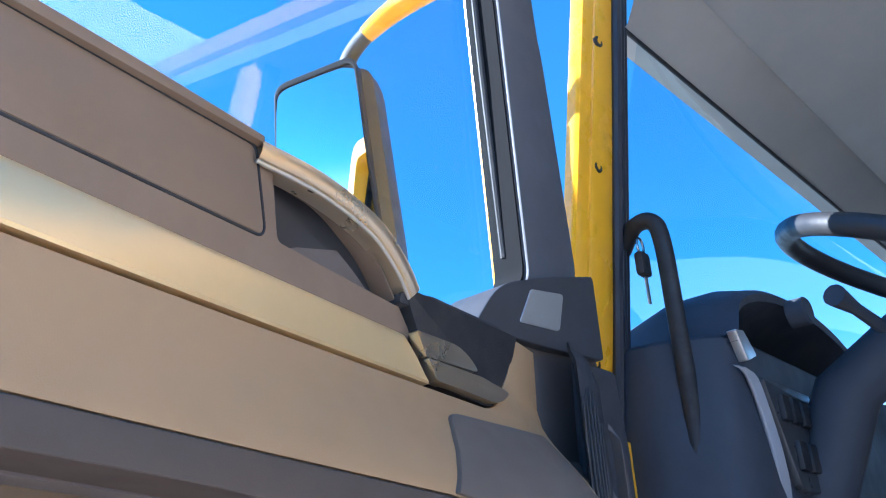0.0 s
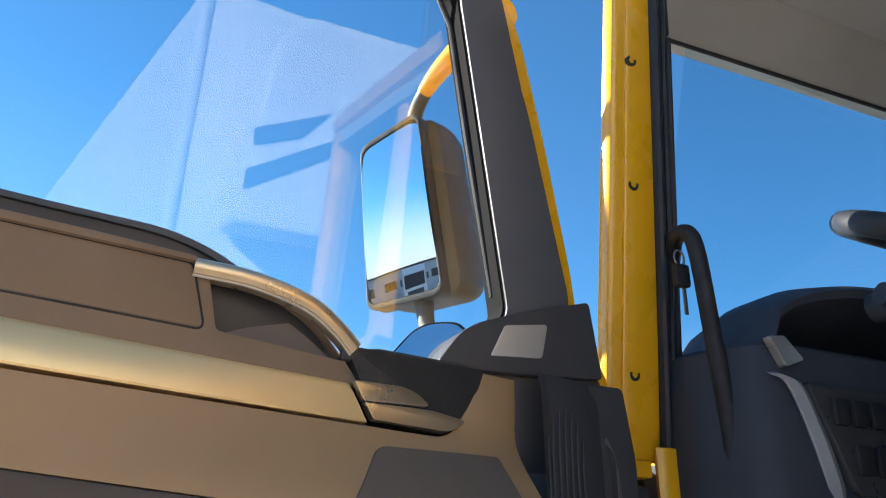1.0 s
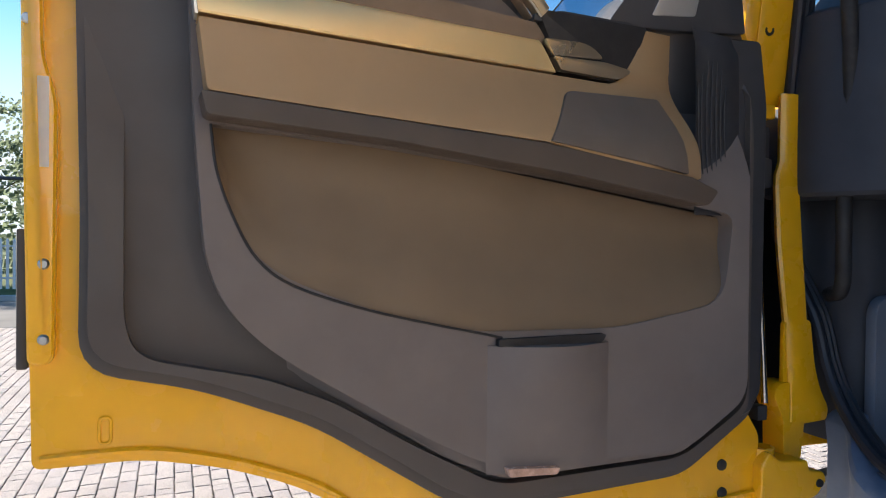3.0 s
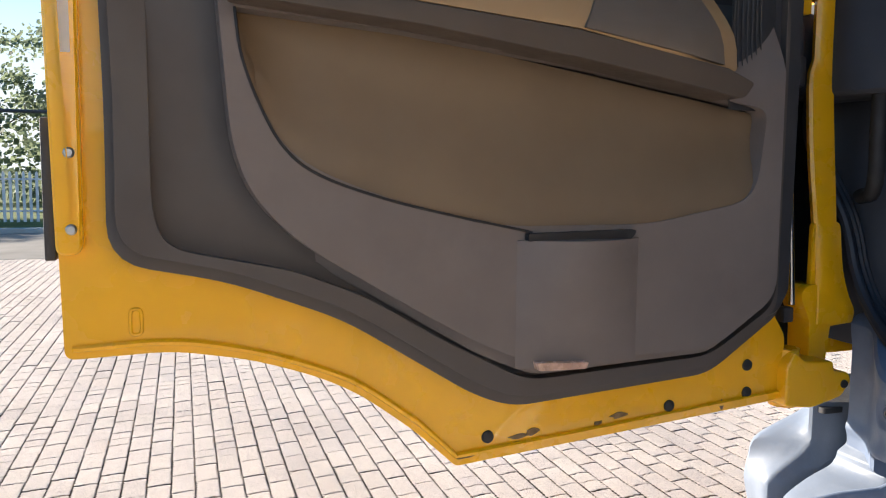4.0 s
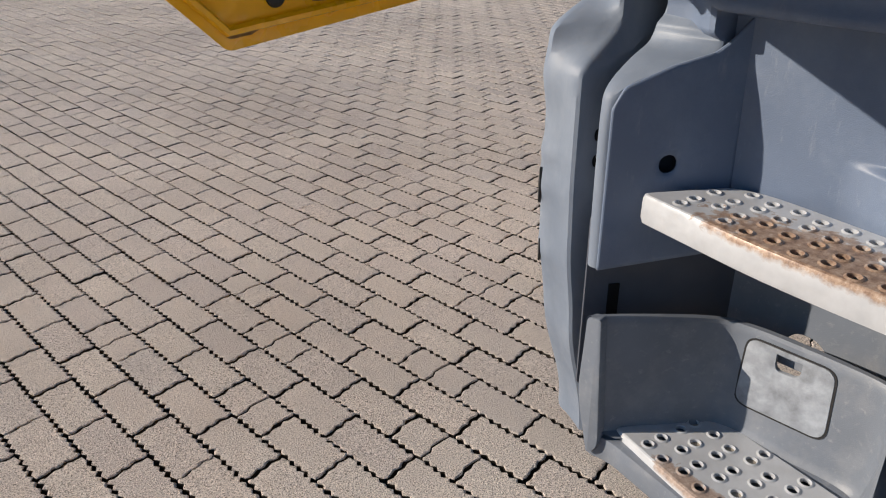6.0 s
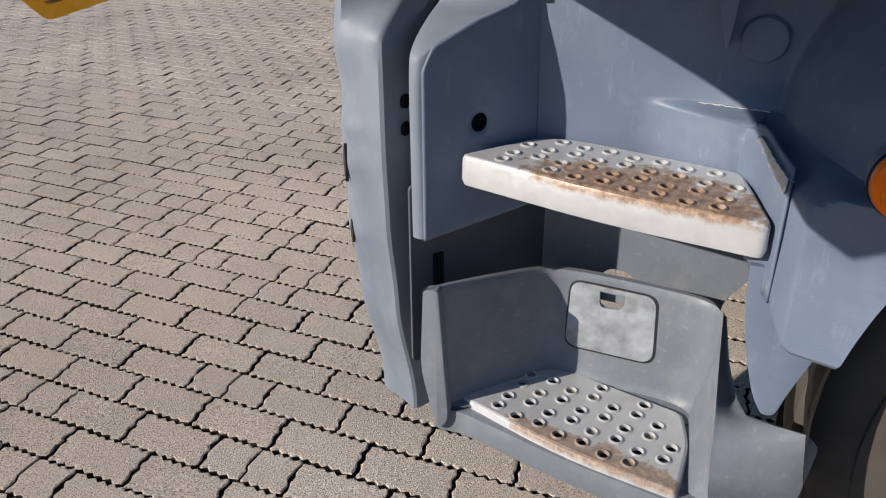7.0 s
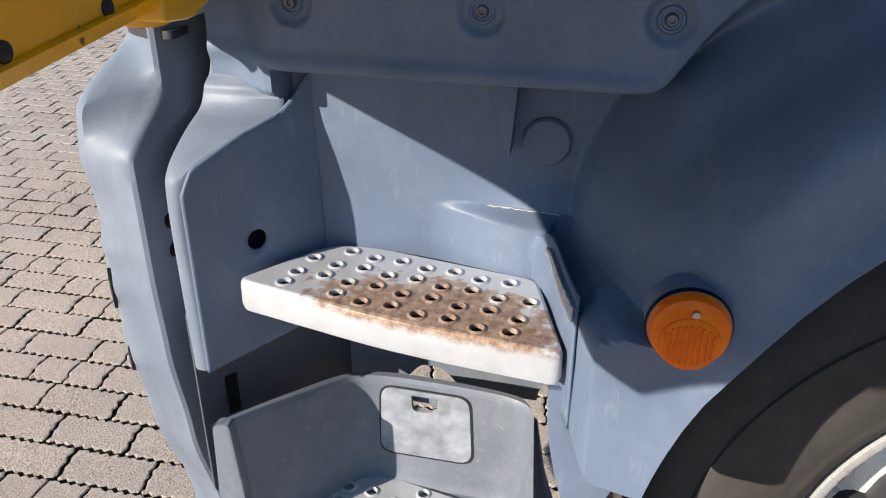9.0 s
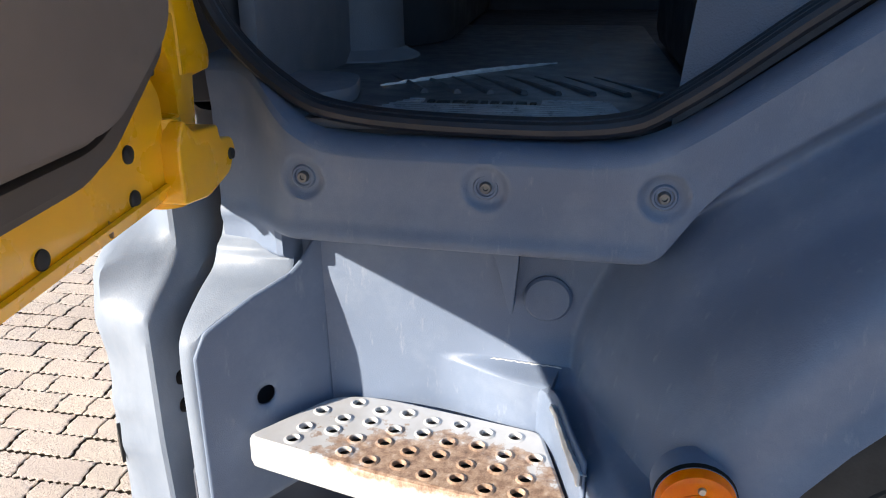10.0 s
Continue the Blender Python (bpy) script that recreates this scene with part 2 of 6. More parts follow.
def sill_x(y):
    return 1.058 + 0.075 * y


def lip_z(y):
    """Height of the entry's lower edge."""
    return 1.207 + 0.75 * hinge_fn(0.05 - y, 0.022) + 1.1 * hinge_fn(y - 0.43, 0.02) - 1.1 * hinge_fn(y - 0.505, 0.012)


def ledge_z(y):
    """Height of the ledge over the step recess, which climbs along the wheel arch."""
    return 1.102 + 1.75 * hinge_fn(0.038 - y, 0.006) - 1.05 * hinge_fn(-0.012 - y, 0.014)


def band_x(y):
    """Face of the sill band, which turns inwards at its front end."""
    return sill_x(y) + 0.058 * ease(0.44, 0.535, y)


def cladding_x(y, z):
    d = math.hypot(y - ARCH_Y, z - ARCH_Z) - ARCH_R
    low = ease(0.93, 0.84, z)
    fender = 0.885 + 0.16 * (1 - 0.85 * low) * ease(0.07, 0.26, d) + 0.30 * low * max(0.0, d) - 0.012 * (1 - low) * ease(0.03, 0.0, d) + 0.012 * ease(0.12, 0.05, d) * ease(0.02, -0.2, y)
    along = ease(0.045, -0.03, y)
    fender += along * (0.026 * math.exp(-(((d - 0.140) / 0.014) ** 2)) - 0.020 * math.exp(-(((d - 0.180) / 0.024) ** 2)))
    back = 1.168 - 0.006 * ease(0.7, 1.1, z)
    u = min(1.0, max(0.0, (0.125 - 2.2 * max(0.0, z - 0.93) ** 2 - y) / 0.15))
    slow = (1 - (1 - u) ** 2) * ease(0.0, 0.12, u) + 0.10 * ease(0.30, 0.12, y) * ease(0.97, 0.925, z) * (1 - u)
    u = min(1.0, max(0.0, (0.128 + 0.030 * ease(0.927, 0.902, z) - y) / 0.075))
    wall = 0.5 * u + 0.5 * ease(0.0, 1.0, u)
    k = ease(0.921, 0.933, z)
    low_back = back - 0.054 * ease(0.30, 0.152, y)
    under, over = low_back + (fender - low_back) * wall, back + (fender - back) * slow
    lower = under + (over - under) * k
    zl = ledge_z(y)
    band = band_x(y) - 0.006 * ease(lip_z(y) - 0.05, lip_z(y), z) - 0.005 * math.exp(-(((z - zl - 0.010) / 0.011) ** 2)) * ease(0.0, 0.08, y)
    for by in BOLTS:
        r = math.hypot(y - by, z - 1.179)
        band += 0.0055 * ease(0.027, 0.017, r) - 0.0012 * math.exp(-(((r - 0.028) / 0.004) ** 2))
    wide = 0.012 + 0.05 * ease(0.03, -0.06, y)
    return lower + (band - lower) * max(ease(zl - wide, zl + 0.004, z), ease(0.465, 0.474, y) * ease(1.045, 1.075, z))


def cladding_bottom(y):
    arch = ARCH_Z + math.sqrt(max(0.0, ARCH_R**2 - (y - ARCH_Y) ** 2)) if y < ARCH_Y + ARCH_R else 0.0
    return max(arch, 0.733 + 0.06 * ease(0.07, 0.13, y) - 0.03 * ease(0.14, 0.17, y))


BOLTSTEEL = worn("dull_steel", (0.20, 0.20, 0.20), 0.45, 0, 0, 60, 0.3, metal=0.8)
BOLTS = (0.431, 0.221, 0.036)


def cladding_column(y):
    zb, zt = (cladding_bottom(y), lip_z(y)) if y < 0.472 else (1.058, lip_z(y))
    zl = ledge_z(y)
    marks = [zb + 0.006, max(0.915, zb + 0.012), max(0.938, zb + 0.018), max(zl - 0.03, zb + 0.03), max(zl + 0.012, zb + 0.04), max(zt, zb + 0.05)]
    if y >= 0.472:
        marks = [zb + 0.006 + (zt - zb - 0.006) * k / 5 for k in range(6)]
    zs = []
    for a, b, n in zip(marks, marks[1:], (26, 12, 20, 18, 34)):
        zs += [a + (b - a) * k / n for k in range(n)]
    zs.append(marks[-1])
    col = [(cladding_x(y, zb) + 0.028, y, zb + 0.002), (cladding_x(y, zb) + 0.008, y, zb - 0.001)]
    col += [(cladding_x(y, z), y, z) for z in zs]
    xt = col[-1][0]
    return col + [(xt + 0.006, y, zt + 0.010), (xt + 0.018, y, zt + 0.016), (xt + 0.05, y, zt + 0.018)]


ys = [0.472 - 0.008 * i for i in range(58)]
ys += [0.150 - 0.002 * i for i in range(52)]
ys += [by + 0.003 * i for by in BOLTS for i in range(-10, 11)]
ys += [ARCH_Y + ARCH_R * math.cos(radians(a)) for a in (13.5, 15, 17, 19.5, 22.5, 26, 30, 34, 38, 43, 48, 53, 58, 64, 70, 76, 83, 90)]
cols, last = [], 9.0
for y in sorted(ys, reverse=True):
    if last - y > 0.0012 and y <= 0.472:
        cols.append(cladding_column(y - 1e-5))
        last = y
bm = sheet(cols)
sheet([cladding_column(0.472 + 0.0085 * i) for i in range(12)], bm)
part("side_cladding", bm, GREY, truck, "blue-grey moulded plastic sill and wheel arch cladding")
# bent end of the step recess, torn free of the wheel arch along its edge
ends = []
line = curve_pts([(1.118, 0.163, 0.916), (1.104, 0.154, 0.917), (1.066, 0.136, 0.924), (1.0, 0.119, 0.921), (0.950, 0.104, 0.918)], 6)
for i, p in enumerate(line):
    rag = 0.0018 * math.sin(i * 2.3) + 0.0012 * math.sin(i * 5.1) if i > 10 else 0.0
    back = 1.158 - p.x if i < 9 else 0.004
    shelf = [(p.x + back, p.y - 0.25 * back, p.z + 0.010), (p.x + 0.003, p.y - 0.001, p.z + 0.002)]
    ends.append(shelf + [(p.x, p.y, p.z + rag + (0.77 - p.z) * k / 10 - 0.002) for k in range(11)])
solid(part("recess_end_panel", sheet(ends), GREY, truck, "bent grey plastic panel torn loose along its edge"), 0.003)
torn = []
for i, p in enumerate(line[11:]):
    w = 0.004 + 0.004 * abs(math.sin(i * 1.7)) + 0.003 * (i % 3 == 0)
    torn.append([(p.x - 0.002, p.y + 0.0045, p.z - w - 0.012 * (i / 14)), (p.x - 0.004, p.y + 0.003, p.z + 0.001 * math.sin(i * 3)), (p.x + 0.001, p.y - 0.006 - 0.003 * math.sin(i * 1.9), p.z - 0.004)])
solid(part("torn_edge", sheet(torn), worn("bleached_plastic", (0.52, 0.53, 0.54), 0.6, 500, 0.5, 60, 0.25), truck, "torn and bleached plastic edge"), 0.0012)

# pale line for the scuffed fold, with its glint put into the colour
rnd = random.Random(31)
scuff_glint = [(cladding_x(y, 0.9315) - 0.0012 + rnd.uniform(-0.0006, 0.0006), y, 0.9315 + rnd.uniform(-0.001, 0.001)) for y in (0.222 - 0.0045 * k for k in range(21))]
part("scuff_glint", tube(scuff_glint, [0.0003 + 0.0008 * abs(math.sin(k * 0.9)) for k in range(21)], 6), bpy.data.materials["bleached_plastic"], truck, "pale scuff with a painted glint along the fold")

# oblique front panel of the step recess, with its rolled outer edge
PA, PB = Vector((1.022, 0.556)), Vector((1.168, 0.440))


def panel_pt(u, z, off=0.0):
    p = PA.lerp(PB, u)
    n = Vector((PB.y - PA.y, PA.x - PB.x)).normalized() * off
    return (p.x + n.x, p.y + n.y, z)


def panel_top(u):
    return float(np.interp(1.022 + 0.146 * u, (1.022, 1.034, 1.083, 1.128, 1.141, 1.168), (0.974, 1.003, 1.030, 1.046, 1.058, 1.096)))


bm = bmesh.new()
hole_u, hole_z, hole_r = 0.47, 0.893, 0.0135
face = []
for i in range(41):
    u = i / 40
    zt = panel_top(u)
    face.append([panel_pt(u, 0.733 + 0.02 * u + (zt - 0.733 - 0.02 * u) * k / 40) for k in range(41)])
bm = sheet(face)
length = (PB - PA).length
kill = [v for v in bm.verts if math.hypot((Vector((v.co.x, v.co.y)) - PA).length - hole_u * length, v.co.z - hole_z) < hole_r]
bmesh.ops.delete(bm, geom=kill, context="VERTS")
ring = [e for e in bm.edges if e.is_boundary and all(math.hypot((Vector((v.co.x, v.co.y)) - PA).length - hole_u * length, v.co.z - hole_z) < 0.03 for v in e.verts)]
for v in {v for e in ring for v in e.verts}:
    s, z = (Vector((v.co.x, v.co.y)) - PA).length - hole_u * length, v.co.z - hole_z
    r = math.hypot(s, z)
    v.co = panel_pt(hole_u + s / r * hole_r / length, hole_z + z / r * hole_r)
front_panel = part("step_side_panel", bm, GREY, truck, "grey plastic panel with a round hole beside the steps")
solid(front_panel, 0.004)
edge_rows = []
prof = curve_pts([(1.024, 0.733, 0), (1.022, 0.85, 0), (1.022, 0.965, 0), (1.034, 1.000, 0), (1.083, 1.027, 0), (1.128, 1.043, 0), (1.141, 1.056, 0), (1.143, 1.068, 0), (1.150, 1.074, 0), (1.158, 1.080, 0), (1.166, 1.094, 0)], 6)
for p in prof:
    x, z = p.x, p.y
    wide = ease(0.972, 1.05, z)
    yf = 0.572 - 0.004 * ease(1.05, 1.08, z)
    yr = max(0.470, 0.553 - (x - 1.022) * 0.7945)
    edge_rows.append([(x + 0.03, yf + 0.004, z), (x + 0.004, yf + 0.003, z), (x, yf - 0.003, z), (x - 0.001, (yf + yr) / 2, z), (x, yr + 0.005, z), (x + 0.004, yr, z), (x + 0.03 + 0.02 * wide, yr - 0.002, z)])
part("corner_cladding", sheet(edge_rows), PALE, truck, "pale grey plastic corner strip with a rounded shoulder")
# panels behind and under the recess
part("recess_back_panel", plate("x", fillet([(0.518, 0.527, 0.0), (0.518, 0.8, 0), (0.098, 0.8, 0), (0.098, 0.674, 0.02), (0.148, 0.601, 0.02), (0.15, 0.582, 0.0), (0.264, 0.584, 0.0), (0.276, 0.603, 0.012), (0.295, 0.623, 0.012), (0.327, 0.626, 0.012), (0.346, 0.603, 0.012), (0.369, 0.582, 0.0), (0.423, 0.575, 0.01)]), 1.240, 1.246), BOXGREY, truck)
low_front = plate("x", fillet([(-0.07, 0.50, 0.01), (-0.07, 0.80, 0.01), (0.208, 0.80, 0.01), (0.208, 0.50, 0.01)]), -0.003, 0.003, bevel=0.002)
bmesh.ops.transform(low_front, matrix=pose(1.214, 0.462, 0, 0, 0, 51.5), verts=low_front.verts)
UNDER = worn("underbody_plastic", (0.070, 0.080, 0.105), 0.55, 600, 0.3, 7, 0.15)
low_front = part("lower_side_panel", low_front, UNDER, truck, "dark grey plastic panel behind the step housing")
slot_bm = box(0, 0, 0.653, 0.018, 0.006, 0.062, 0.002)
bmesh.ops.transform(slot_bm, matrix=pose(1.086, 0.5605, 0, 0, 0, -38.5), verts=slot_bm.verts)
part("panel_slot", slot_bm, BLACK, low_front)
part("lower_flap", plate("x", fillet([(0.127, 0.80, 0), (0.124, 0.738, 0.02), (0.113, 0.68, 0.02), (0.097, 0.622, 0.02), (0.083, 0.598, 0.008), (0.068, 0.600, 0.008), (0.055, 0.645, 0.02), (0.035, 0.70, 0.01), (0.0, 0.80, 0)]), 0.972, 0.982, bevel=0.003), GREY, truck, "grey plastic flap under the wheel arch")

# bolts, round cap and ribs on the cladding
for y in BOLTS:
    x = sill_x(y) + 0.0035
    w = part("bolt_dimple", lathe([(0.0012, 0.0), (0.0008, 0.0095), (-0.0012, 0.0105), (-0.0016, 0.0125), (0.0005, 0.014), (0.004, 0.0145)], (x - 0.001, y, 1.179), "x", 28), GREY, truck)
    part("bolt", lathe([(-0.002, 0.0), (-0.002, 0.0026), (-0.005, 0.003), (-0.0052, 0.0052), (-0.003, 0.0064), (0.001, 0.0068)], (x - 0.001, y, 1.179), "x", 20), BOLTSTEEL, w, "socket head screw")
part("round_cap", lathe([(-0.006, 0.0), (-0.0065, 0.015), (-0.006, 0.0265), (-0.003, 0.0295), (0.014, 0.030)], (1.161, 0.153, 1.017), "x", 36), GREY, truck, "round grey plastic blanking cap")
part("rib", plate("x", fillet([(0.218, 1.094, 0), (0.186, 1.094, 0), (0.193, 1.008, 0.001), (0.1965, 1.008, 0.001)]), 1.126, 1.168, bevel=0.002), GREY, truck)


# orange side lamp
lamp_at = Vector((0.877, 0.006, 0.952))
lamp = part("side_marker_lamp", lathe([(0.030, 0.0375), (0.000, 0.0372), (-0.002, 0.0365), (-0.002, 0.0350)], lamp_at, "x", 48), GREY, truck, "round orange side marker lamp")
ORANGE = node_mat("orange_lens", (0.80, 0.17, 0.0), 0.10, 0, 0.3)
ORANGE.node_tree.nodes["Principled BSDF"].inputs["Subsurface Weight"].default_value = 0.25
ORANGE.node_tree.nodes["Principled BSDF"].inputs["Subsurface Radius"].default_value = (0.02, 0.006, 0.001)
put(ORANGE, "Base Color", ramp(ORANGE, noise_tex(ORANGE, 60, 3), [(0.3, (0.90, 0.150, 0.0)), (0.7, (1.0, 0.215, 0.0))]))
part("lens_ring", lathe([(0.003, 0.0377), (-0.001, 0.0377), (-0.0022, 0.0370), (-0.0015, 0.0352)], lamp_at, "x", 48), BLACK, lamp)
part("lens", lathe([(0.0, 0.0358), (-0.007, 0.0354), (-0.0125, 0.0332), (-0.0155, 0.028), (-0.017, 0.015), (-0.0175, 0.0)], lamp_at, "x", 48), ORANGE, lamp, "ribbed orange lens")
part("lens_window", lathe([(-0.0150, 0.0262), (-0.0180, 0.0256), (-0.0190, 0.0235), (-0.0195, 0.0)], lamp_at + Vector((0, 0, -0.0075)), "x", 40), ORANGE, lamp)
bm = bmesh.new()
for k in range(9):
    yy = -0.020 + 0.005 * k
    hh = 0.021 * math.sqrt(max(0.05, 1 - (yy / 0.025) ** 2))
    box(lamp_at.x - 0.0195, lamp_at.y + yy, lamp_at.z - 0.0075, 0.0034, 0.0026, hh * 1.9, 0.0010, bm=bm)
part("lens_ribs", bm, ORANGE, lamp)
part("lens_screw", lathe([(-0.0225, 0.0), (-0.0225, 0.003), (-0.020, 0.0038), (-0.012, 0.0038)], lamp_at + Vector((0.004, -0.002, 0.022)), "x", 16), STEEL, lamp)
part("lens_screw", lathe([(-0.0165, 0.0), (-0.0165, 0.0025), (-0.014, 0.003), (-0.006, 0.003)], lamp_at + Vector((0.004, 0.002, -0.031)), "x", 16), STEEL, lamp)


# perforated step plates
def rust_mat(name, cx, cy, turn, length, width, amount, top):
    """Bare aluminium that is rust-stained along its middle front."""
    m = worn(name, (0.555, 0.575, 0.61), 0.40, 0, 0, 30, 0.08, metal=0.3)
    t = m.node_tree
    co, sx = t.nodes.new("ShaderNodeTexCoord"), t.nodes.new("ShaderNodeMapping")
    sx.inputs["Location"].default_value = (-cx, -cy, 0)
    rot = t.nodes.new("ShaderNodeMapping")
    rot.inputs["Rotation"].default_value = (0, 0, -turn)
    rot.inputs["Scale"].default_value = (1, 1, 0)
    sc = t.nodes.new("ShaderNodeMapping")
    sc.inputs["Scale"].default_value = (1 / length, 1 / width, 1)
    ln = t.nodes.new("ShaderNodeVectorMath")
    ln.operation = "LENGTH"
    t.links.new(co.outputs["Object"], sx.inputs[0])
    t.links.new(sx.outputs[0], rot.inputs[0])
    t.links.new(rot.outputs[0], sc.inputs[0])
    t.links.new(sc.outputs[0], ln.inputs[0])
    add = t.nodes.new("ShaderNodeMath")
    add.operation = "SUBTRACT"
    nz = noise_tex(m, 40, 8, 0.62)
    sub = t.nodes.new("ShaderNodeMath")
    sub.operation = "MULTIPLY"
    sub.inputs[1].default_value = 1.5
    t.links.new(nz, sub.inputs[0])
    t.links.new(sub.outputs[0], add.inputs[0])
    t.links.new(ln.outputs["Value"], add.inputs[1])
    fac = ramp(m, add.outputs[0], [(0.0, 0.0), (0.05, 0.70 * amount), (0.22, amount)])
    xyz = t.nodes.new("ShaderNodeSeparateXYZ")
    t.links.new(co.outputs["Object"], xyz.inputs[0])
    low = t.nodes.new("ShaderNodeMapRange")
    low.clamp = False
    low.inputs["From Min"].default_value, low.inputs["From Max"].default_value = top - 0.014, top - 0.006
    t.links.new(xyz.outputs["Z"], low.inputs["Value"])
    runs = t.nodes.new("ShaderNodeMath")
    runs.operation = "MULTIPLY_ADD"
    t.links.new(noise_tex(m, 60, 9, 0.7), runs.inputs[0])
    runs.inputs[1].default_value, runs.inputs[2].default_value = 3.0, -1.5
    reach = t.nodes.new("ShaderNodeMath")
    reach.operation, reach.use_clamp = "ADD", True
    t.links.new(runs.outputs[0], reach.inputs[0])
    t.links.new(low.outputs[0], reach.inputs[1])
    both = t.nodes.new("ShaderNodeMath")
    both.operation, both.use_clamp = "MULTIPLY", True
    t.links.new(fac, both.inputs[0])
    t.links.new(reach.outputs[0], both.inputs[1])
    fac = both.outputs[0]
    base = t.nodes["Principled BSDF"].inputs["Base Color"].links[0].from_socket
    rust = ramp(m, noise_tex(m, 95, 10, 0.75), [(0.30, (0.085, 0.042, 0.026)), (0.44, (0.23, 0.138, 0.090)), (0.57, (0.38, 0.265, 0.190)), (0.70, (0.55, 0.46, 0.39))])
    put(m, "Base Color", mix(m, fac, base, rust))
    met = ramp(m, fac, [(0.0, 0.3), (0.8, 0.1)])
    put(m, "Metallic", met)
    bump(m, noise_tex(m, 160, 4), 0.12, 0.001)
    return m


def step_plate(name, corners, z, drop, rows_v, label, mat, spacing=0.0358, row_gap=0.0345, first=0.0085, blocked=0.0, clear=0.0112):
    """A pressed plate: rounded outline, turned-down edge, raised holes in staggered rows along its front edge."""
    out = fillet(corners, 5)
    a, b = Vector(corners[0][:2]), Vector(corners[-2][:2])
    along = (b - a).normalized()
    inward = Vector((-along.y, along.x))
    if (Vector(corners[1][:2]) - a).dot(inward) < 0:
        inward = -inward
    n = len(out)

    def depth_in(p):
        best = 9.0
        for i in range(n):
            q, r = out[i], out[(i + 1) % n]
            d = (r - q)
            u = max(0, min(1, (p - q).dot(d) / max(1e-9, d.length_squared)))
            best = min(best, (p - q - d * u).length)
        odd = False
        for i in range(n):
            q, r = out[i], out[(i + 1) % n]
            if (q.y > p.y) != (r.y > p.y) and p.x < (r.x - q.x) * (p.y - q.y) / (r.y - q.y) + q.x:
                odd = not odd
        return best if odd else -best

    centres = []
    for j in range(rows_v):
        for i in range(-2, 14):
            p = a + along * (0.018 + spacing * i) + inward * (first + row_gap * j + (0.004 if (i + j) % 2 else -0.002))
            if depth_in(p) > clear:
                centres.append(p)
    rnd = random.Random(5)
    holes, rims, plugs = [], bmesh.new(), []
    for p in centres:
        r = 0.0078
        if rnd.random() < blocked:
            plugs.append(p)
        holes.append([(p.x + r * math.cos(-2 * math.pi * k / 14), p.y + r * math.sin(-2 * math.pi * k / 14)) for k in range(14)])
        lathe([(-0.004, r - 0.0002), (0.0014, r), (0.0021, r + 0.0008), (0.0018, r + 0.0018), (0.0002, r + 0.0040)], (p.x, p.y, z), "z", 14, rims)
    bm = plate("z", out, z - 0.003, z, holes)
    skirt = []
    c = sum(out, Vector((0, 0))) / n
    for i in range(n + 1):
        p = out[i % n]
        o = (p - c).normalized()
        skirt.append([(p.x, p.y, z), (p.x + o.x * 0.004, p.y + o.y * 0.004, z - 0.0015), (p.x + o.x * 0.0065, p.y + o.y * 0.0065, z - 0.007), (p.x + o.x * 0.007, p.y + o.y * 0.007, z - drop + 0.008), (p.x + o.x * 0.004, p.y + o.y * 0.004, z - drop), (p.x - o.x * 0.006, p.y - o.y * 0.006, z - drop)])
    sheet(skirt, bm)
    bmesh.ops.remove_doubles(bm, verts=bm.verts, dist=0.0002)
    ob = part(name, bm, mat, truck, label)
    part("raised_rims", rims, mat, ob)
    # dark sheet added below so the holes read as shaded inside
    part("hole_dark_sheet", plate("z", [c + (p - c) * 0.97 for p in out], z - 0.026, z - 0.021), RUBBER, ob)
    for p in plugs:
        part("dirt_plug", lathe([(-0.0030, 0.0), (-0.0025, r + 0.0004)], (p.x, p.y, z), "z", 14), STONE_DIRT, ob)
    return ob


STONE_DIRT = worn("packed_dirt", (0.25, 0.22, 0.18), 0.9, 300, 0.6, 60, 0.3)
RUST_A = rust_mat("rusted_aluminium", 0.995, 0.252, math.atan2(-0.385, -0.09), 0.215, 0.12, 0.95, 0.860)
RUST_B = rust_mat("stained_aluminium", 0.960, 0.245, math.atan2(-0.33, -0.09), 0.25, 0.046, 0.80, 0.470)
step_plate("upper_step", [(1.046, 0.506, 0.012), (1.150, 0.428, 0.02), (1.158, 0.375, 0.05), (1.106, 0.156, 0.012), (0.957, 0.116, 0.016), (0.985, 0.285, 0.10)], 0.860, 0.043, 6, "rust-stained perforated aluminium upper step plate", RUST_A)
step_plate("lower_step", [(1.034, 0.496, 0.008), (1.150, 0.412, 0.02), (1.162, 0.375, 0.04), (1.112, 0.182, 0.012), (1.047, 0.165, 0.02), (0.945, 0.168, 0.012), (0.975, 0.325, 0.10)], 0.470, 0.030, 6, "worn perforated aluminium lower step plate", RUST_B, blocked=0.2)
part("upper_step_support", box(1.065, 0.30, 0.822, 0.13, 0.30, 0.012, 0.004, (0, 0, -13)), DARK, truck)

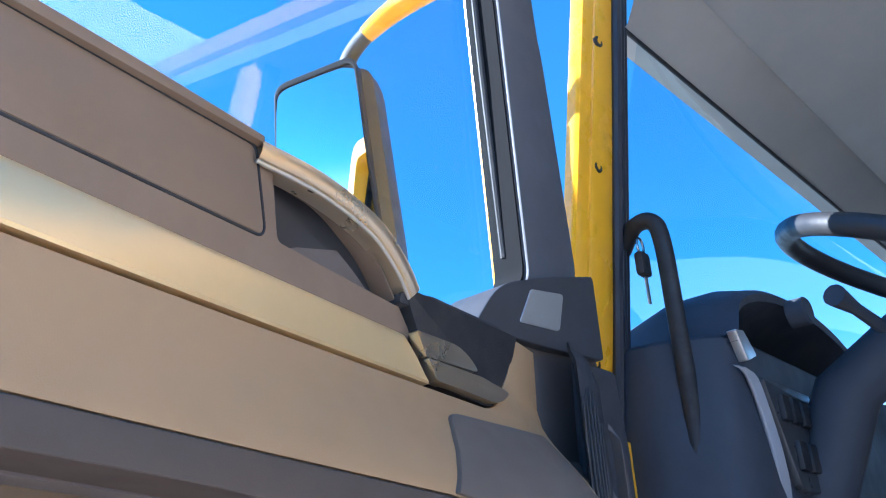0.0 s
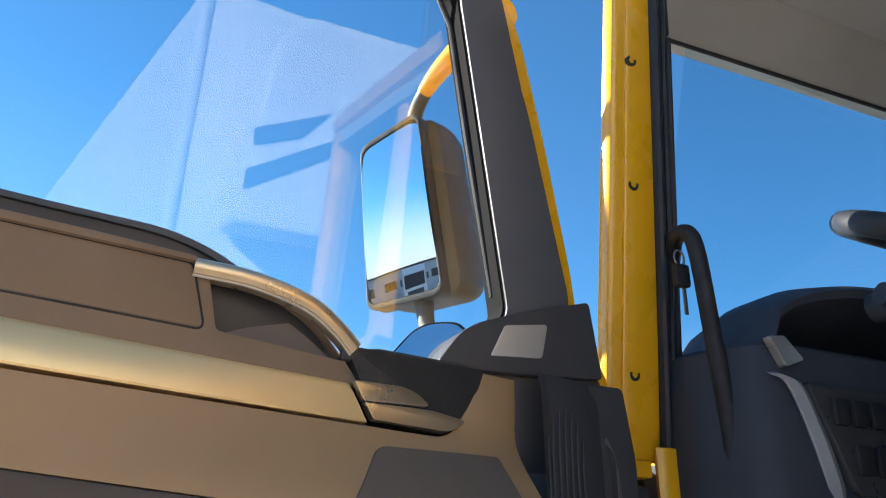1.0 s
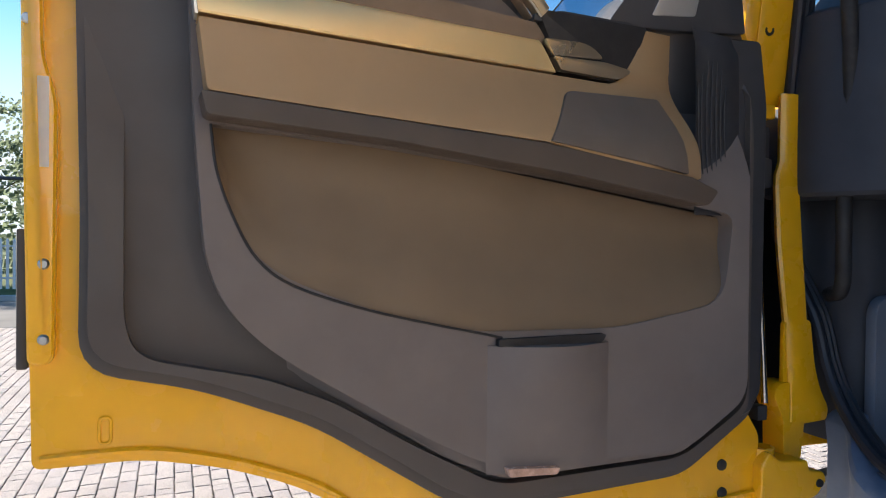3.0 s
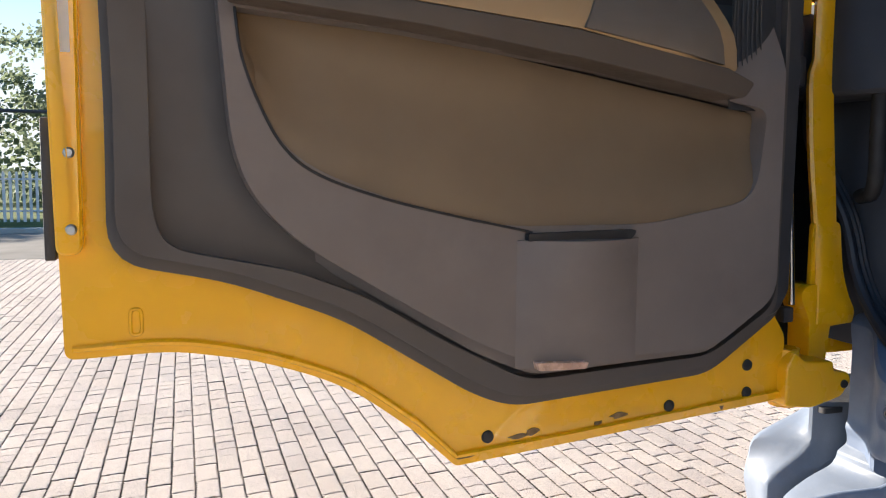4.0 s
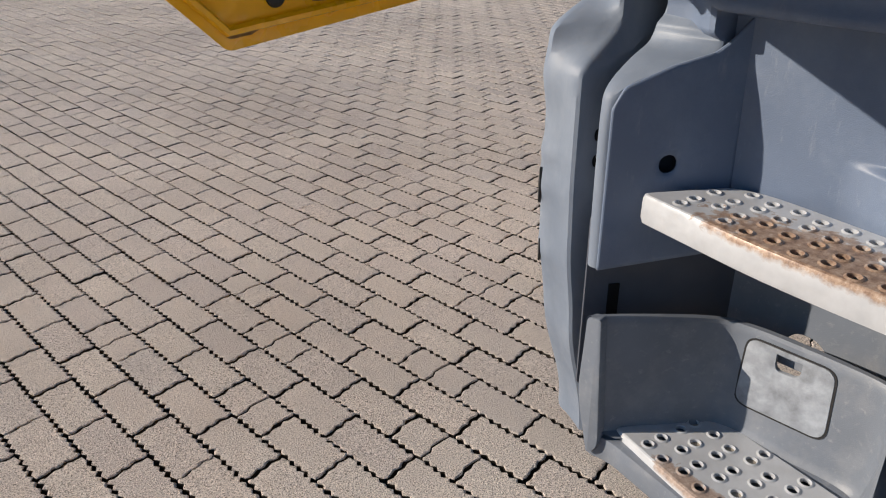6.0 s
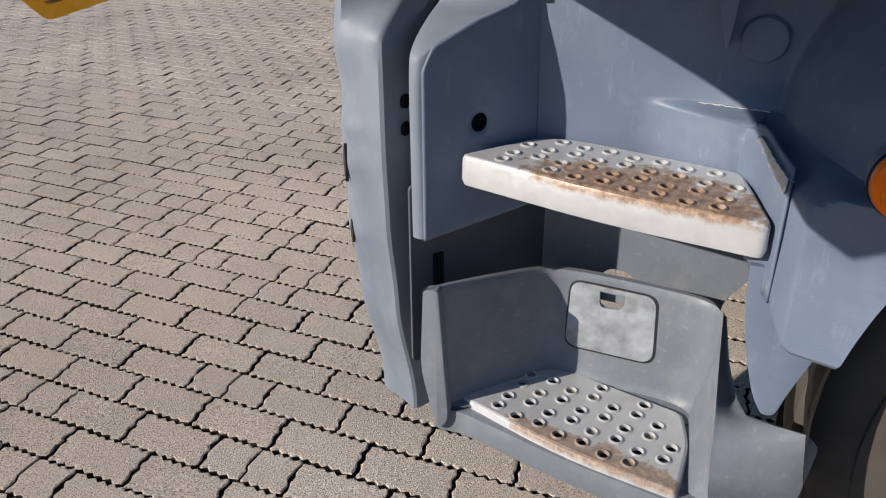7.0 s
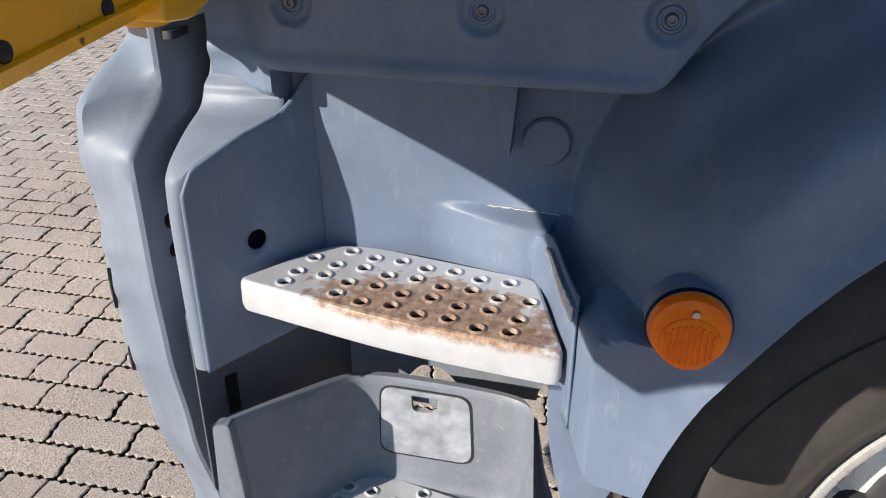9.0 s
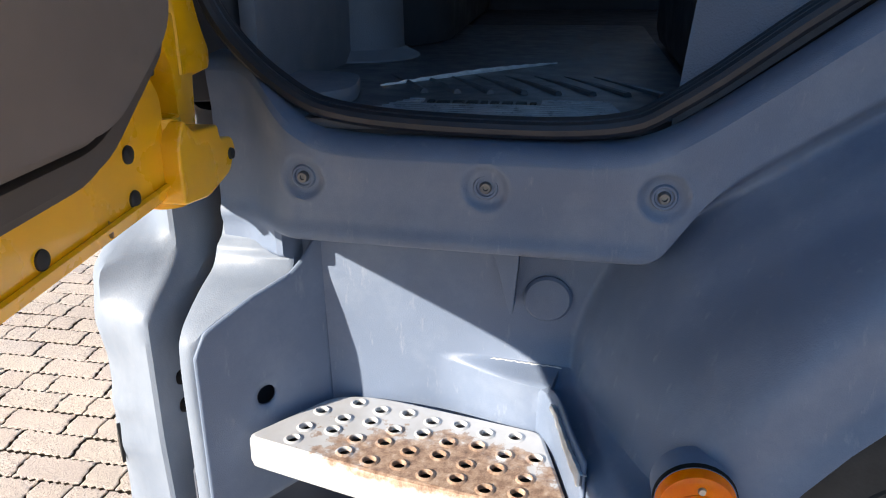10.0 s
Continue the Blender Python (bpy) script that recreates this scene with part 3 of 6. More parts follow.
# lower step box: oblique front wall, back wall, and a right arm that sweeps down into a wing
FLOOR_Z = 0.462
wall = curve_pts([(1.006, 0.534, 0), (1.050, 0.498, 0), (1.100, 0.456, 0), (1.140, 0.424, 0), (1.161, 0.400, 0), (1.167, 0.36, 0), (1.164, 0.30, 0), (1.158, 0.23, 0), (1.150, 0.185, 0), (1.135, 0.158, 0), (1.106, 0.144, 0)], 10)
rows = []
for i, p in enumerate(wall):
    u = i / (len(wall) - 1)
    top = 0.668 - 0.020 * ease(0.0, 0.42, u) - 0.004 * ease(0.88, 1.0, u)
    inn = (Vector((1.06, 0.32, 0)) - Vector((p.x, p.y, 0))).normalized()
    lip = 0.018 - 0.013 * ease(0.80, 0.92, u)
    rows.append([(p.x - inn.x * lip, p.y - inn.y * lip, top - 0.05 + 0.035 * ease(0.80, 0.92, u)), (p.x - inn.x * lip, p.y - inn.y * lip, top - 0.006), (p.x - inn.x * lip * 0.8, p.y - inn.y * lip * 0.8, top - 0.001), (p.x - inn.x * 0.004, p.y - inn.y * 0.004, top - 0.001), (p.x, p.y, top - 0.006)]
        + [(p.x + inn.x * 0.008 * k / 16, p.y + inn.y * 0.008 * k / 16, top - 0.006 + (FLOOR_Z + 0.020 - top + 0.006) * k / 16) for k in range(1, 17)]
        + [(p.x + inn.x * 0.010, p.y + inn.y * 0.010, FLOOR_Z + 0.010), (p.x + inn.x * 0.017, p.y + inn.y * 0.017, FLOOR_Z + 0.003), (p.x + inn.x * 0.045, p.y + inn.y * 0.045, FLOOR_Z)])
bm = sheet(rows)
doomed = [f for f in bm.faces if 0.262 < f.calc_center_median().y < 0.345 and 0.545 < f.calc_center_median().z < 0.620 and f.calc_center_median().x < 1.17]
bmesh.ops.delete(bm, geom=doomed, context="FACES")
box_ob = part("step_box", bm, BOXGREY, truck, "grey plastic lower step housing")
tray = fillet([(1.008, 0.535, 0.01), (1.155, 0.42, 0.03), (1.155, 0.16, 0.02), (1.02, 0.125, 0.02), (0.945, 0.125, 0.02), (0.935, 0.165, 0.02), (0.965, 0.325, 0.05), (1.012, 0.495, 0.02)])
part("step_box_floor", plate("z", tray, 0.415, 0.456, bevel=0.006), BOXGREY, box_ob)
part("step_box_edge", plate("x", fillet([(0.550, 0.664, 0.008), (0.526, 0.668, 0.006), (0.510, 0.44, 0.02), (0.530, 0.420, 0.01), (0.556, 0.53, 0.03)]), 1.000, 1.020, bevel=0.005), BOXGREY, box_ob)


def arm_row(s):
    """One cross-section of the arm: from the tray up to its ridge and over to the outer edge."""
    ridge = Vector((float(np.interp(s, (0, 1, 1.3), (1.098, 0.950, 0.936))), float(np.interp(s, (0, 1, 1.3), (0.146, 0.128, 0.120))), float(np.interp(s, (0, 0.25, 1, 1.3), (0.662, 0.610, 0.482, 0.420)))))
    foot = Vector((1.150 - 0.185 * min(s, 1.0), 0.176 - 0.012 * s, FLOOR_Z - 0.002 - 0.06 * max(0.0, s - 1)))
    keys = (0.0, 0.3, 0.45, 0.55, 0.65, 0.75, 0.82, 1.0, 1.3)
    out = Vector((float(np.interp(s, keys, (1.100, 1.075, 1.052, 1.035, 1.016, 1.004, 1.000, 1.000, 1.000))), float(np.interp(s, keys, (0.141, 0.127, 0.110, 0.096, 0.060, 0.020, 0.006, 0.012, 0.022))), float(np.interp(s, keys, (0.656, 0.598, 0.560, 0.548, 0.555, 0.560, 0.547, 0.490, 0.400)))))
    low, high = foot.lerp(ridge, 0.12) + Vector((0, -0.006, -0.004)), foot.lerp(ridge, 0.72) + Vector((0, -0.008, 0))
    top = ridge + (out - ridge).normalized() * min(0.008, (out - ridge).length * 0.3)
    line = curve_pts([foot, low, high, ridge, top, top.lerp(out, 0.5) + Vector((0.004, 0, -0.003)), out], 4)
    return [tuple(p) for p in line] + [(out.x + 0.008, out.y + 0.001, out.z - 0.004), (out.x + 0.012, out.y + 0.004, out.z - 0.03)]


part("step_box_wing", sheet([arm_row(1.3 * i / 40) for i in range(41)]), BOXGREY, box_ob, "scuffed grey plastic wing of the step housing")
# hatch in the back wall
hatch_bm = plate("x", fillet([(0.370, 0.632, 0.018), (0.240, 0.632, 0.018), (0.234, 0.520, 0.022), (0.373, 0.518, 0.022)], 5), -0.003, 0.005, holes=[fillet([(0.325, 0.624, 0.002), (0.286, 0.624, 0.002), (0.287, 0.598, 0.012), (0.324, 0.596, 0.012)], 5)], bevel=0.0015)
for v in hatch_bm.verts:
    v.co.x += float(np.interp(v.co.y, (0.23, 0.30, 0.36), (1.158, 1.164, 1.167))) + 0.0015 - 0.008 * (0.65 - v.co.z) / 0.18
hatch = part("hatch", hatch_bm, worn("scuffed_pale_plastic", (0.27, 0.295, 0.335), 0.5, 300, 0.3, 28, 0.40), box_ob, "pale scuffed hatch cover with a finger hole")

seam_bm = plate("x", fillet([(0.3730, 0.635, 0.020), (0.2370, 0.635, 0.020), (0.2310, 0.517, 0.024), (0.3760, 0.515, 0.024)], 5), -0.001, 0.004, holes=[fillet([(0.3705, 0.6325, 0.018), (0.2395, 0.6325, 0.018), (0.2335, 0.5195, 0.022), (0.3735, 0.5175, 0.022)], 5)])
for v in seam_bm.verts:
    v.co.x += float(np.interp(v.co.y, (0.23, 0.30, 0.36), (1.158, 1.164, 1.167))) + 0.0005 - 0.008 * (0.65 - v.co.z) / 0.18
part("hatch_seam", seam_bm, RUBBER, hatch)

# wheel
AX = Vector((1.0, -0.49, 0.50))
wheel = part("front_wheel", lathe([(0.09, 0.22), (0.10, 0.215), (0.20, 0.215)], AX, "x", 40), DARK, truck, "front wheel with a silver steel rim")
TYRE = worn("tyre_rubber", (0.066, 0.060, 0.055), 0.8, 220, 0.35, 9, 0.25, spec=0.3)
part("tyre", lathe([(0.115, 0.300), (0.085, 0.306), (0.072, 0.318), (0.066, 0.332), (0.066, 0.3325), (0.060, 0.345), (0.052, 0.38), (0.050, 0.41), (0.056, 0.44), (0.060, 0.442), (0.068, 0.475), (0.080, 0.503), (0.100, 0.520), (0.22, 0.526), (0.34, 0.520), (0.38, 0.48), (0.38, 0.33)], AX, "x", 96), TYRE, wheel, "dusty black tyre")
part("rim", lathe([(0.115, 0.298), (0.088, 0.302), (0.080, 0.300), (0.082, 0.290), (0.088, 0.283), (0.105, 0.276), (0.150, 0.268), (0.165, 0.258), (0.165, 0.25)], AX, "x", 96), worn("rim_paint", (0.66, 0.66, 0.65), 0.3, 0, 0, 14, 0.06, metal=0.4), wheel, "silver steel rim")
bm = lathe([(0.165, 0.254), (0.150, 0.244), (0.128, 0.20), (0.12, 0.16), (0.125, 0.14), (0.09, 0.135), (0.085, 0.06), (0.083, 0.0)], AX, "x", 80)
part("rim_disc", bm, bpy.data.materials["rim_paint"], wheel)
for k in range(10):
    a = 2 * math.pi * (k + 0.3) / 10
    part("vent_hole", lathe([(0.120, 0.0), (0.120, 0.026), (0.117, 0.029), (0.122, 0.031), (0.140, 0.032)], AX + Vector((0.006, 0.208 * math.cos(a), 0.213 * math.sin(a))), "x", 20), RUBBER, wheel)
part("valve", tube([AX + Vector((0.115, 0.245, 0.05)), AX + Vector((0.09, 0.235, 0.045)), AX + Vector((0.07, 0.228, 0.04))], [0.008, 0.007, 0.0045], 10), CHROME, wheel, "metal tyre valve")
part("wheel_well", lathe([(0.0, 0.575), (0.43, 0.575)], (0.974, ARCH_Y, ARCH_Z), "x", 40, arc=(-15, 195)), BLACK, truck, "black inner wheel arch liner")
part("well_wall", plate("x", fillet([(0.02, 0.25, 0.02), (0.02, 1.2, 0.02), (-1.3, 1.2, 0.02), (-1.3, 0.25, 0.02)]), 1.42, 1.44), BLACK, truck)


# bumper corner
def bumper_x(z):
    """Where the bumper's rear edge runs."""
    return 1.138 - 0.091 * ease(1.075, 1.00, z) + 0.006 * ease(0.86, 0.72, z) + 0.022 * ease(0.74, 0.58, z) + 0.062 * ease(0.60, 0.34, z)


def bumper_swell(z):
    return bumper_x(z) - 1.047 - 0.098 * ease(1.045, 1.112, z) - (0.006 * ease(0.86, 0.72, z) + 0.022 * ease(0.74, 0.58, z) + 0.062 * ease(0.60, 0.34, z)) + 0.041 * ease(1.12, 1.05, z) - 0.014 * ease(1.00, 0.92, z) + 0.016 * ease(0.90, 0.84, z) + 0.012 * ease(0.845, 0.875, z) * ease(1.05, 0.98, z) - 0.012 * ease(0.66, 0.4, z) + 0.006 * math.exp(-(((z - 0.815) / 0.022) ** 2)) + 0.005 * math.exp(-(((z - 0.70) / 0.022) ** 2))


rows = []
for k in range(85):
    z = 1.140 - (1.140 - 0.335) * k / 84
    x, zh = bumper_x(z), 0.48 + (z - 0.335) * 0.66 / 0.805
    xf = x - bumper_swell(z) + 0.0655
    rows.append([(x + 0.20, 0.602, z), (x + 0.060, 0.600, z), (x + 0.030, 0.610, z), (x + 0.008, 0.620, z), (x + 0.002, 0.624, z), (x, 0.630, z), (x + 0.2 * (xf - x), 0.641, z), (x + 0.45 * (xf - x), 0.656, z), (x + 0.75 * (xf - x), 0.676, z), (xf - 0.003, 0.692, z), (xf + 0.004, 0.702, z), (xf + 0.016, 0.712, z), (xf + 0.04, 0.723, z), (xf + 0.10, 0.744, z), (xf + 0.30, 0.79, zh), (x + 1.0, 0.82, zh), (3.1, 0.82, zh)])
bump_ob = part("bumper", sheet(rows), PALE, truck, "pale grey faded plastic bumper corner")
part("bumper_top", plate("z", fillet([(1.145, 0.604, 0.01), (1.150, 0.655, 0.03), (1.20, 0.70, 0.05), (1.5, 0.77, 0.05), (3.1, 0.80, 0), (3.1, 0.6, 0)]), 1.122, 1.132), DARK, bump_ob)
for z in (0.913, 0.873):
    part("round_hole", lathe([(0.0, 0.0), (0.0, 0.010), (0.006, 0.0108)], (bumper_x(z) + 0.036, 0.6045, z), "y", 24), BLACK, bump_ob)
for z, h in ((0.815, 0.030), (0.70, 0.020)):
    xs = bumper_x(z) + 1.0 * (0.0655 - bumper_swell(z))
    slot = [Vector((0.007 * math.sin(math.pi * k / 6), h * (1 - k / 3))) for k in range(7)] + [Vector((-0.005 * math.sin(math.pi * k / 6), h * (k / 3 - 1))) for k in range(1, 6)]
    bm = plate("x", slot, -0.0015, 0.003)
    bmesh.ops.transform(bm, matrix=pose(xs + 0.0015, 0.6985, z, 0, 0, -45), verts=bm.verts)
    part("bumper_slot", bm, RUBBER, bump_ob, "dark slot in the bumper corner")
# dark backing added to keep a strip of sun off the recess
part("panel_sun_block", plate("z", fillet([(1.045, 0.573, 0.0), (1.20, 0.472, 0.0), (1.26, 0.50, 0), (1.26, 0.59, 0)]), 0.705, 0.95), UNDER, truck)


# ---- the open door ----
door = thing("open_cab_door", (0.98, 0.56, 1.14), "yellow lorry door swung wide open with brown plastic inner trim", "door")


def lean(bm):
    """The door's upper half leans in with the cab's side."""
    for v in bm.verts:
        v.co.y -= 0.134 * max(0.0, v.co.z - 1.86)
    return bm


def relief(bm, cut):
    """The upper trim group stands proud at its latch end and runs back towards the hinge."""
    for co, no, n in ((0.2, (1, 0, 0), 7), (1.70, (0, 0, 1), 7)) if cut else ():
        for k in range(n):
            at = (co + 0.1 * k, 0, 0) if no[0] else (0, 0, co + 0.02 * k)
            bmesh.ops.bisect_plane(bm, geom=bm.verts[:] + bm.edges[:] + bm.faces[:], plane_co=at, plane_no=no)
    for v in bm.verts:
        v.co.y += ease(1.56, 1.68, v.co.z) * (-0.027 + 0.127 * min(0.55, max(0.0, v.co.x - 0.13)) * ease(1.70, 1.82, v.co.z))
    return bm


def sink(bm):
    """The panel behind them falls back in the same way."""
    for k in range(7):
        bmesh.ops.bisect_plane(bm, geom=bm.verts[:] + bm.edges[:] + bm.faces[:], plane_co=(0, 0, 1.68 + 0.02 * k), plane_no=(0, 0, 1))
    for v in bm.verts:
        v.co.y += 0.085 * min(0.55, max(0.0, v.co.x - 0.13)) * ease(1.66, 1.80, v.co.z)
    return bm


def pull(points, by, drop=0.046):
    """Set the window's front edge further back."""
    return [Vector((p.x - by * ease(0.60, 0.70, p.x) * ease(1.88, 1.95, p.y) * (1 - 0.3 * ease(2.3, 2.46, p.y)), p.y - drop * ease(2.22, 2.42, p.y))) for p in points]


PROUD = ("pocket_top", "upper_panel", "insert_groove", "upper_insert", "upper_shelf", "brown_insert", "silver_strip", "strip_end", "speaker_cover", "opener_recess", "door_opener", "opener_sill", "handle_hollow", "pull_handle", "handle_lip", "panel_ledge", "silver_block")


def door_part(name, bm, mat, parent=None, label="", smooth=True):
    if name in PROUD:
        relief(bm, name in ("brown_insert", "pocket_top", "upper_panel", "speaker_cover"))
    if name == "main_panel":
        sink(bm)
    for v in bm.verts:
        x, y, z = v.co
        if name in ("door_shell", "outer_skin") and z < 1.345:
            v.co.z += 0.75 * max(0.0, y - 0.538) * ease(0.74, 0.56, x)
        if name == "panel_foot":
            v.co.y += 0.018 * ease(0.44, 0.25, x)
        if name == "trim_rim":
            v.co.y += 0.04 * ease(1.80, 1.84, z)
        if name == "door_shell" and (z > 2.48 or x > float(np.interp(z, (1.9, 2.25, 2.40), (0.915, 0.825, 0.765)))):
            v.co.x -= 0.044 * ease(0.59, 0.545, y) * ease(1.88, 1.99, z) * ease(0.64, 0.80, x)
            v.co.z -= 0.042 * ease(0.59, 0.545, y) * ease(2.34, 2.50, z)
        if name in ("brown_insert", "speaker_cover"):
            v.co.y += 2.4 * max(0.0, x - 0.70) ** 2
    return part(name, lean(bm), mat, parent or door, label, smooth)


shell_out = fillet([(-0.036, 1.320, 0.012), (0.08, 1.323, 0.03), (0.17, 1.306, 0.03), (0.25, 1.279, 0.03), (0.305, 1.251, 0.03), (0.38, 1.194, 0.03), (0.437, 1.140, 0.006), (0.985, 1.184, 0.02), (0.985, 1.285, 0.01), (0.955, 1.33, 0.02), (0.955, 1.80, 0.02), (0.945, 1.93, 0.04), (0.930, 2.02, 0.04), (0.874, 2.222, 0.05), (0.826, 2.375, 0.05), (0.782, 2.495, 0.115), (-0.066, 2.56, 0.07), (-0.058, 2.20, 0.05), (-0.050, 1.95, 0.05), (-0.042, 1.60, 0.05)], 5)
pane_out = fillet([(0.034, 2.25, 0.05), (0.040, 2.10, 0.02), (0.043, 2.016, 0.035), (0.12, 2.010, 0.03), (0.20, 2.001, 0.04), (0.30, 1.995, 0.03), (0.362, 1.992, 0.03), (0.412, 1.977, 0.02), (0.447, 1.959, 0.02), (0.49, 1.930, 0.03), (0.545, 1.890, 0.03), (0.58, 1.866, 0.02), (0.70, 1.866, 0.02), (0.848, 1.955, 0.02), (0.727, 2.452, 0.05), (0.47, 2.464, 0.05), (0.026, 2.475, 0.04)], 5)
wide_out = fillet([(0.020, 2.25, 0.05), (0.026, 1.99, 0.05), (0.40, 1.92, 0.03), (0.54, 1.850, 0.03), (0.72, 1.856, 0.03), (0.862, 1.93, 0.02), (0.737, 2.466, 0.05), (0.014, 2.49, 0.04)], 5)
shell_hole = pull(wide_out, 0.018, 0.018)
pane_out, wide_out = pull(pane_out, 0.073), pull(wide_out, 0.046)
door_part("door_shell", plate("y", shell_out, 0.535, 0.605, [shell_hole], bevel=0.007), YELLOW, label="yellow painted steel door shell")
trim_out = fillet([(-0.004, 2.20, 0.05), (0.006, 1.98, 0.05), (0.014, 1.60, 0.05), (0.012, 1.432, 0.045), (0.141, 1.406, 0.04), (0.277, 1.354, 0.04), (0.366, 1.298, 0.04), (0.453, 1.243, 0.03), (0.51, 1.222, 0.03), (0.826, 1.243, 0.03), (0.950, 1.325, 0.02), (0.945, 1.75, 0.03), (0.912, 1.92, 0.03), (0.885, 1.995, 0.03), (0.800, 2.280, 0.05), (0.744, 2.487, 0.07), (-0.014, 2.510, 0.06)], 5)
door_part("outer_skin", plate("y", fillet([(-0.046, 1.322, 0.02), (0.08, 1.325, 0.03), (0.25, 1.281, 0.03), (0.38, 1.196, 0.03), (0.437, 1.143, 0.01), (1.000, 1.188, 0.02), (1.000, 1.86, 0.03), (-0.056, 1.90, 0.03)], 5), 0.606, 0.652, bevel=0.012), YELLOW, label="yellow outer door skin")
door_part("inner_trim", plate("y", pull(trim_out, 0.036), 0.512, 0.5345, [pane_out], bevel=0.006), BAND, label="dark brown-grey plastic door trim")
glass = door_part("window_pane", plate("y", pull(fillet([(0.022, 2.25, 0.05), (0.028, 2.00, 0.05), (0.41, 1.925, 0.03), (0.545, 1.853, 0.03), (0.715, 1.860, 0.02), (0.858, 1.935, 0.02), (0.735, 2.462, 0.05), (0.018, 2.485, 0.04)], 5), 0.060), 0.5400, 0.5445), PANE, label="tinted door window, closed", smooth=False)
glass.visible_shadow = False
frame_out = fillet([(-0.002, 2.08, 0.02), (0.030, 2.012, 0.02), (0.12, 2.003, 0.03), (0.20, 1.994, 0.05), (0.30, 1.988, 0.03), (0.360, 1.984, 0.03), (0.408, 1.970, 0.02), (0.443, 1.952, 0.02), (0.486, 1.923, 0.03), (0.537, 1.885, 0.03), (0.575, 1.858, 0.02), (0.71, 1.858, 0.02), (0.86, 1.94, 0.01), (0.902, 1.93, 0.02), (0.916, 1.985, 0.02), (0.845, 2.222, 0.05), (0.760, 2.495, 0.07), (-0.016, 2.520, 0.06)], 5)
door_part("window_surround", plate("y", pull(frame_out, 0.052), 0.507, 0.513, [pane_out], bevel=0.002), SHADED_TRIM, label="plastic window surround coloured dark grey for its shade")
door_part("hinge_side_cover", plate("y", fillet([(0.86, 1.30, 0.02), (0.945, 1.328, 0.01), (0.964, 1.36, 0.01), (0.966, 1.80, 0.02), (0.950, 1.888, 0.01), (0.86, 1.888, 0.01)]), 0.506, 0.545, bevel=0.008, segs=3), DARK, label="dark plastic cover along the hinge side")
ring_in = [Vector((0.44 + (p.x - 0.44) * 0.991, 2.20 + (p.y - 2.20) * 0.991)) for p in pane_out]
ring_out = [Vector((0.44 + (p.x - 0.44) * 1.012, 2.20 + (p.y - 2.20) * 1.02)) for p in shell_hole]
door_part("window_seal", plate("y", ring_out, 0.5138, 0.5530, [ring_in]), node_mat("matte_seal", (0.014, 0.014, 0.015), 0.9, 0, 0.08), label="dark rubber window seal")
# window channel along the front edge of the glass
door_part("window_channel", tube([(0.766, 0.5385, 1.99), (0.714, 0.5385, 2.20), (0.680, 0.5385, 2.35), (0.655, 0.5385, 2.394), (0.60, 0.5385, 2.405), (0.40, 0.5385, 2.412)], 0.004, 8), RUBBER)
door_part("window_channel", tube([(0.772, 0.522, 1.99), (0.720, 0.522, 2.20), (0.688, 0.522, 2.34)], 0.003, 8), STEEL)
# raised rim round the trim, with the channel left free
channel = fillet([(0.058, 1.95, 0.03), (0.060, 1.486, 0.03), (0.075, 1.448, 0.03), (0.216, 1.418, 0.02), (0.30, 1.385, 0.03), (0.40, 1.325, 0.03), (0.52, 1.262, 0.03), (0.81, 1.275, 0.03), (0.925, 1.345, 0.03), (0.92, 1.82, 0.03), (0.86, 1.85, 0.03), (0.56, 1.845, 0.03), (0.49, 1.90, 0.03), (0.40, 1.955, 0.05), (0.075, 1.965, 0.02)], 5)
rim_out = fillet([(0.012, 1.985, 0.01), (0.024, 1.60, 0.05), (0.022, 1.446, 0.04), (0.145, 1.420, 0.04), (0.281, 1.369, 0.04), (0.370, 1.313, 0.04), (0.457, 1.258, 0.03), (0.514, 1.238, 0.03), (0.816, 1.258, 0.03), (0.928, 1.338, 0.02), (0.928, 1.75, 0.03), (0.908, 1.90, 0.03), (0.88, 1.87, 0.01), (0.575, 1.865, 0.02), (0.505, 1.912, 0.03), (0.405, 1.968, 0.05)], 5)
door_part("trim_rim", plate("y", rim_out, 0.492, 0.514, [channel], bevel=0.014, segs=5), BAND)
pocket = fillet([(0.149, 1.712, 0.006), (0.160, 1.640, 0.03), (0.188, 1.580, 0.04), (0.226, 1.541, 0.05), (0.326, 1.502, 0.05), (0.47, 1.468, 0.04), (0.69, 1.468, 0.04), (0.86, 1.50, 0.04), (0.875, 1.625, 0.02), (0.59, 1.669, 0.02), (0.35, 1.698, 0.02)], 5)
main = fillet([(0.122, 1.945, 0.02), (0.132, 1.72, 0.05), (0.147, 1.536, 0.06), (0.203, 1.462, 0.06), (0.33, 1.385, 0.05), (0.456, 1.313, 0.05), (0.53, 1.287, 0.03), (0.80, 1.292, 0.03), (0.905, 1.36, 0.03), (0.905, 1.79, 0.03), (0.86, 1.82, 0.02), (0.60, 1.835, 0.02), (0.535, 1.890, 0.03), (0.45, 1.935, 0.02), (0.38, 1.945, 0.03)], 5)
door_part("main_panel", plate("y", main, 0.470, 0.516, [pocket], bevel=0.024, segs=6), LOWER, label="moulded dark plastic door panel with a map pocket")
door_part("panel_foot", plate("y", fillet([(0.215, 1.440, 0.02), (0.34, 1.366, 0.03), (0.456, 1.298, 0.03), (0.53, 1.268, 0.02), (0.81, 1.279, 0.02), (0.921, 1.352, 0.02), (0.921, 1.42, 0.01), (0.80, 1.34, 0.02), (0.53, 1.34, 0.02), (0.34, 1.43, 0.02), (0.24, 1.47, 0.02)]), 0.4945, 0.5118, bevel=0.004), LOWER)
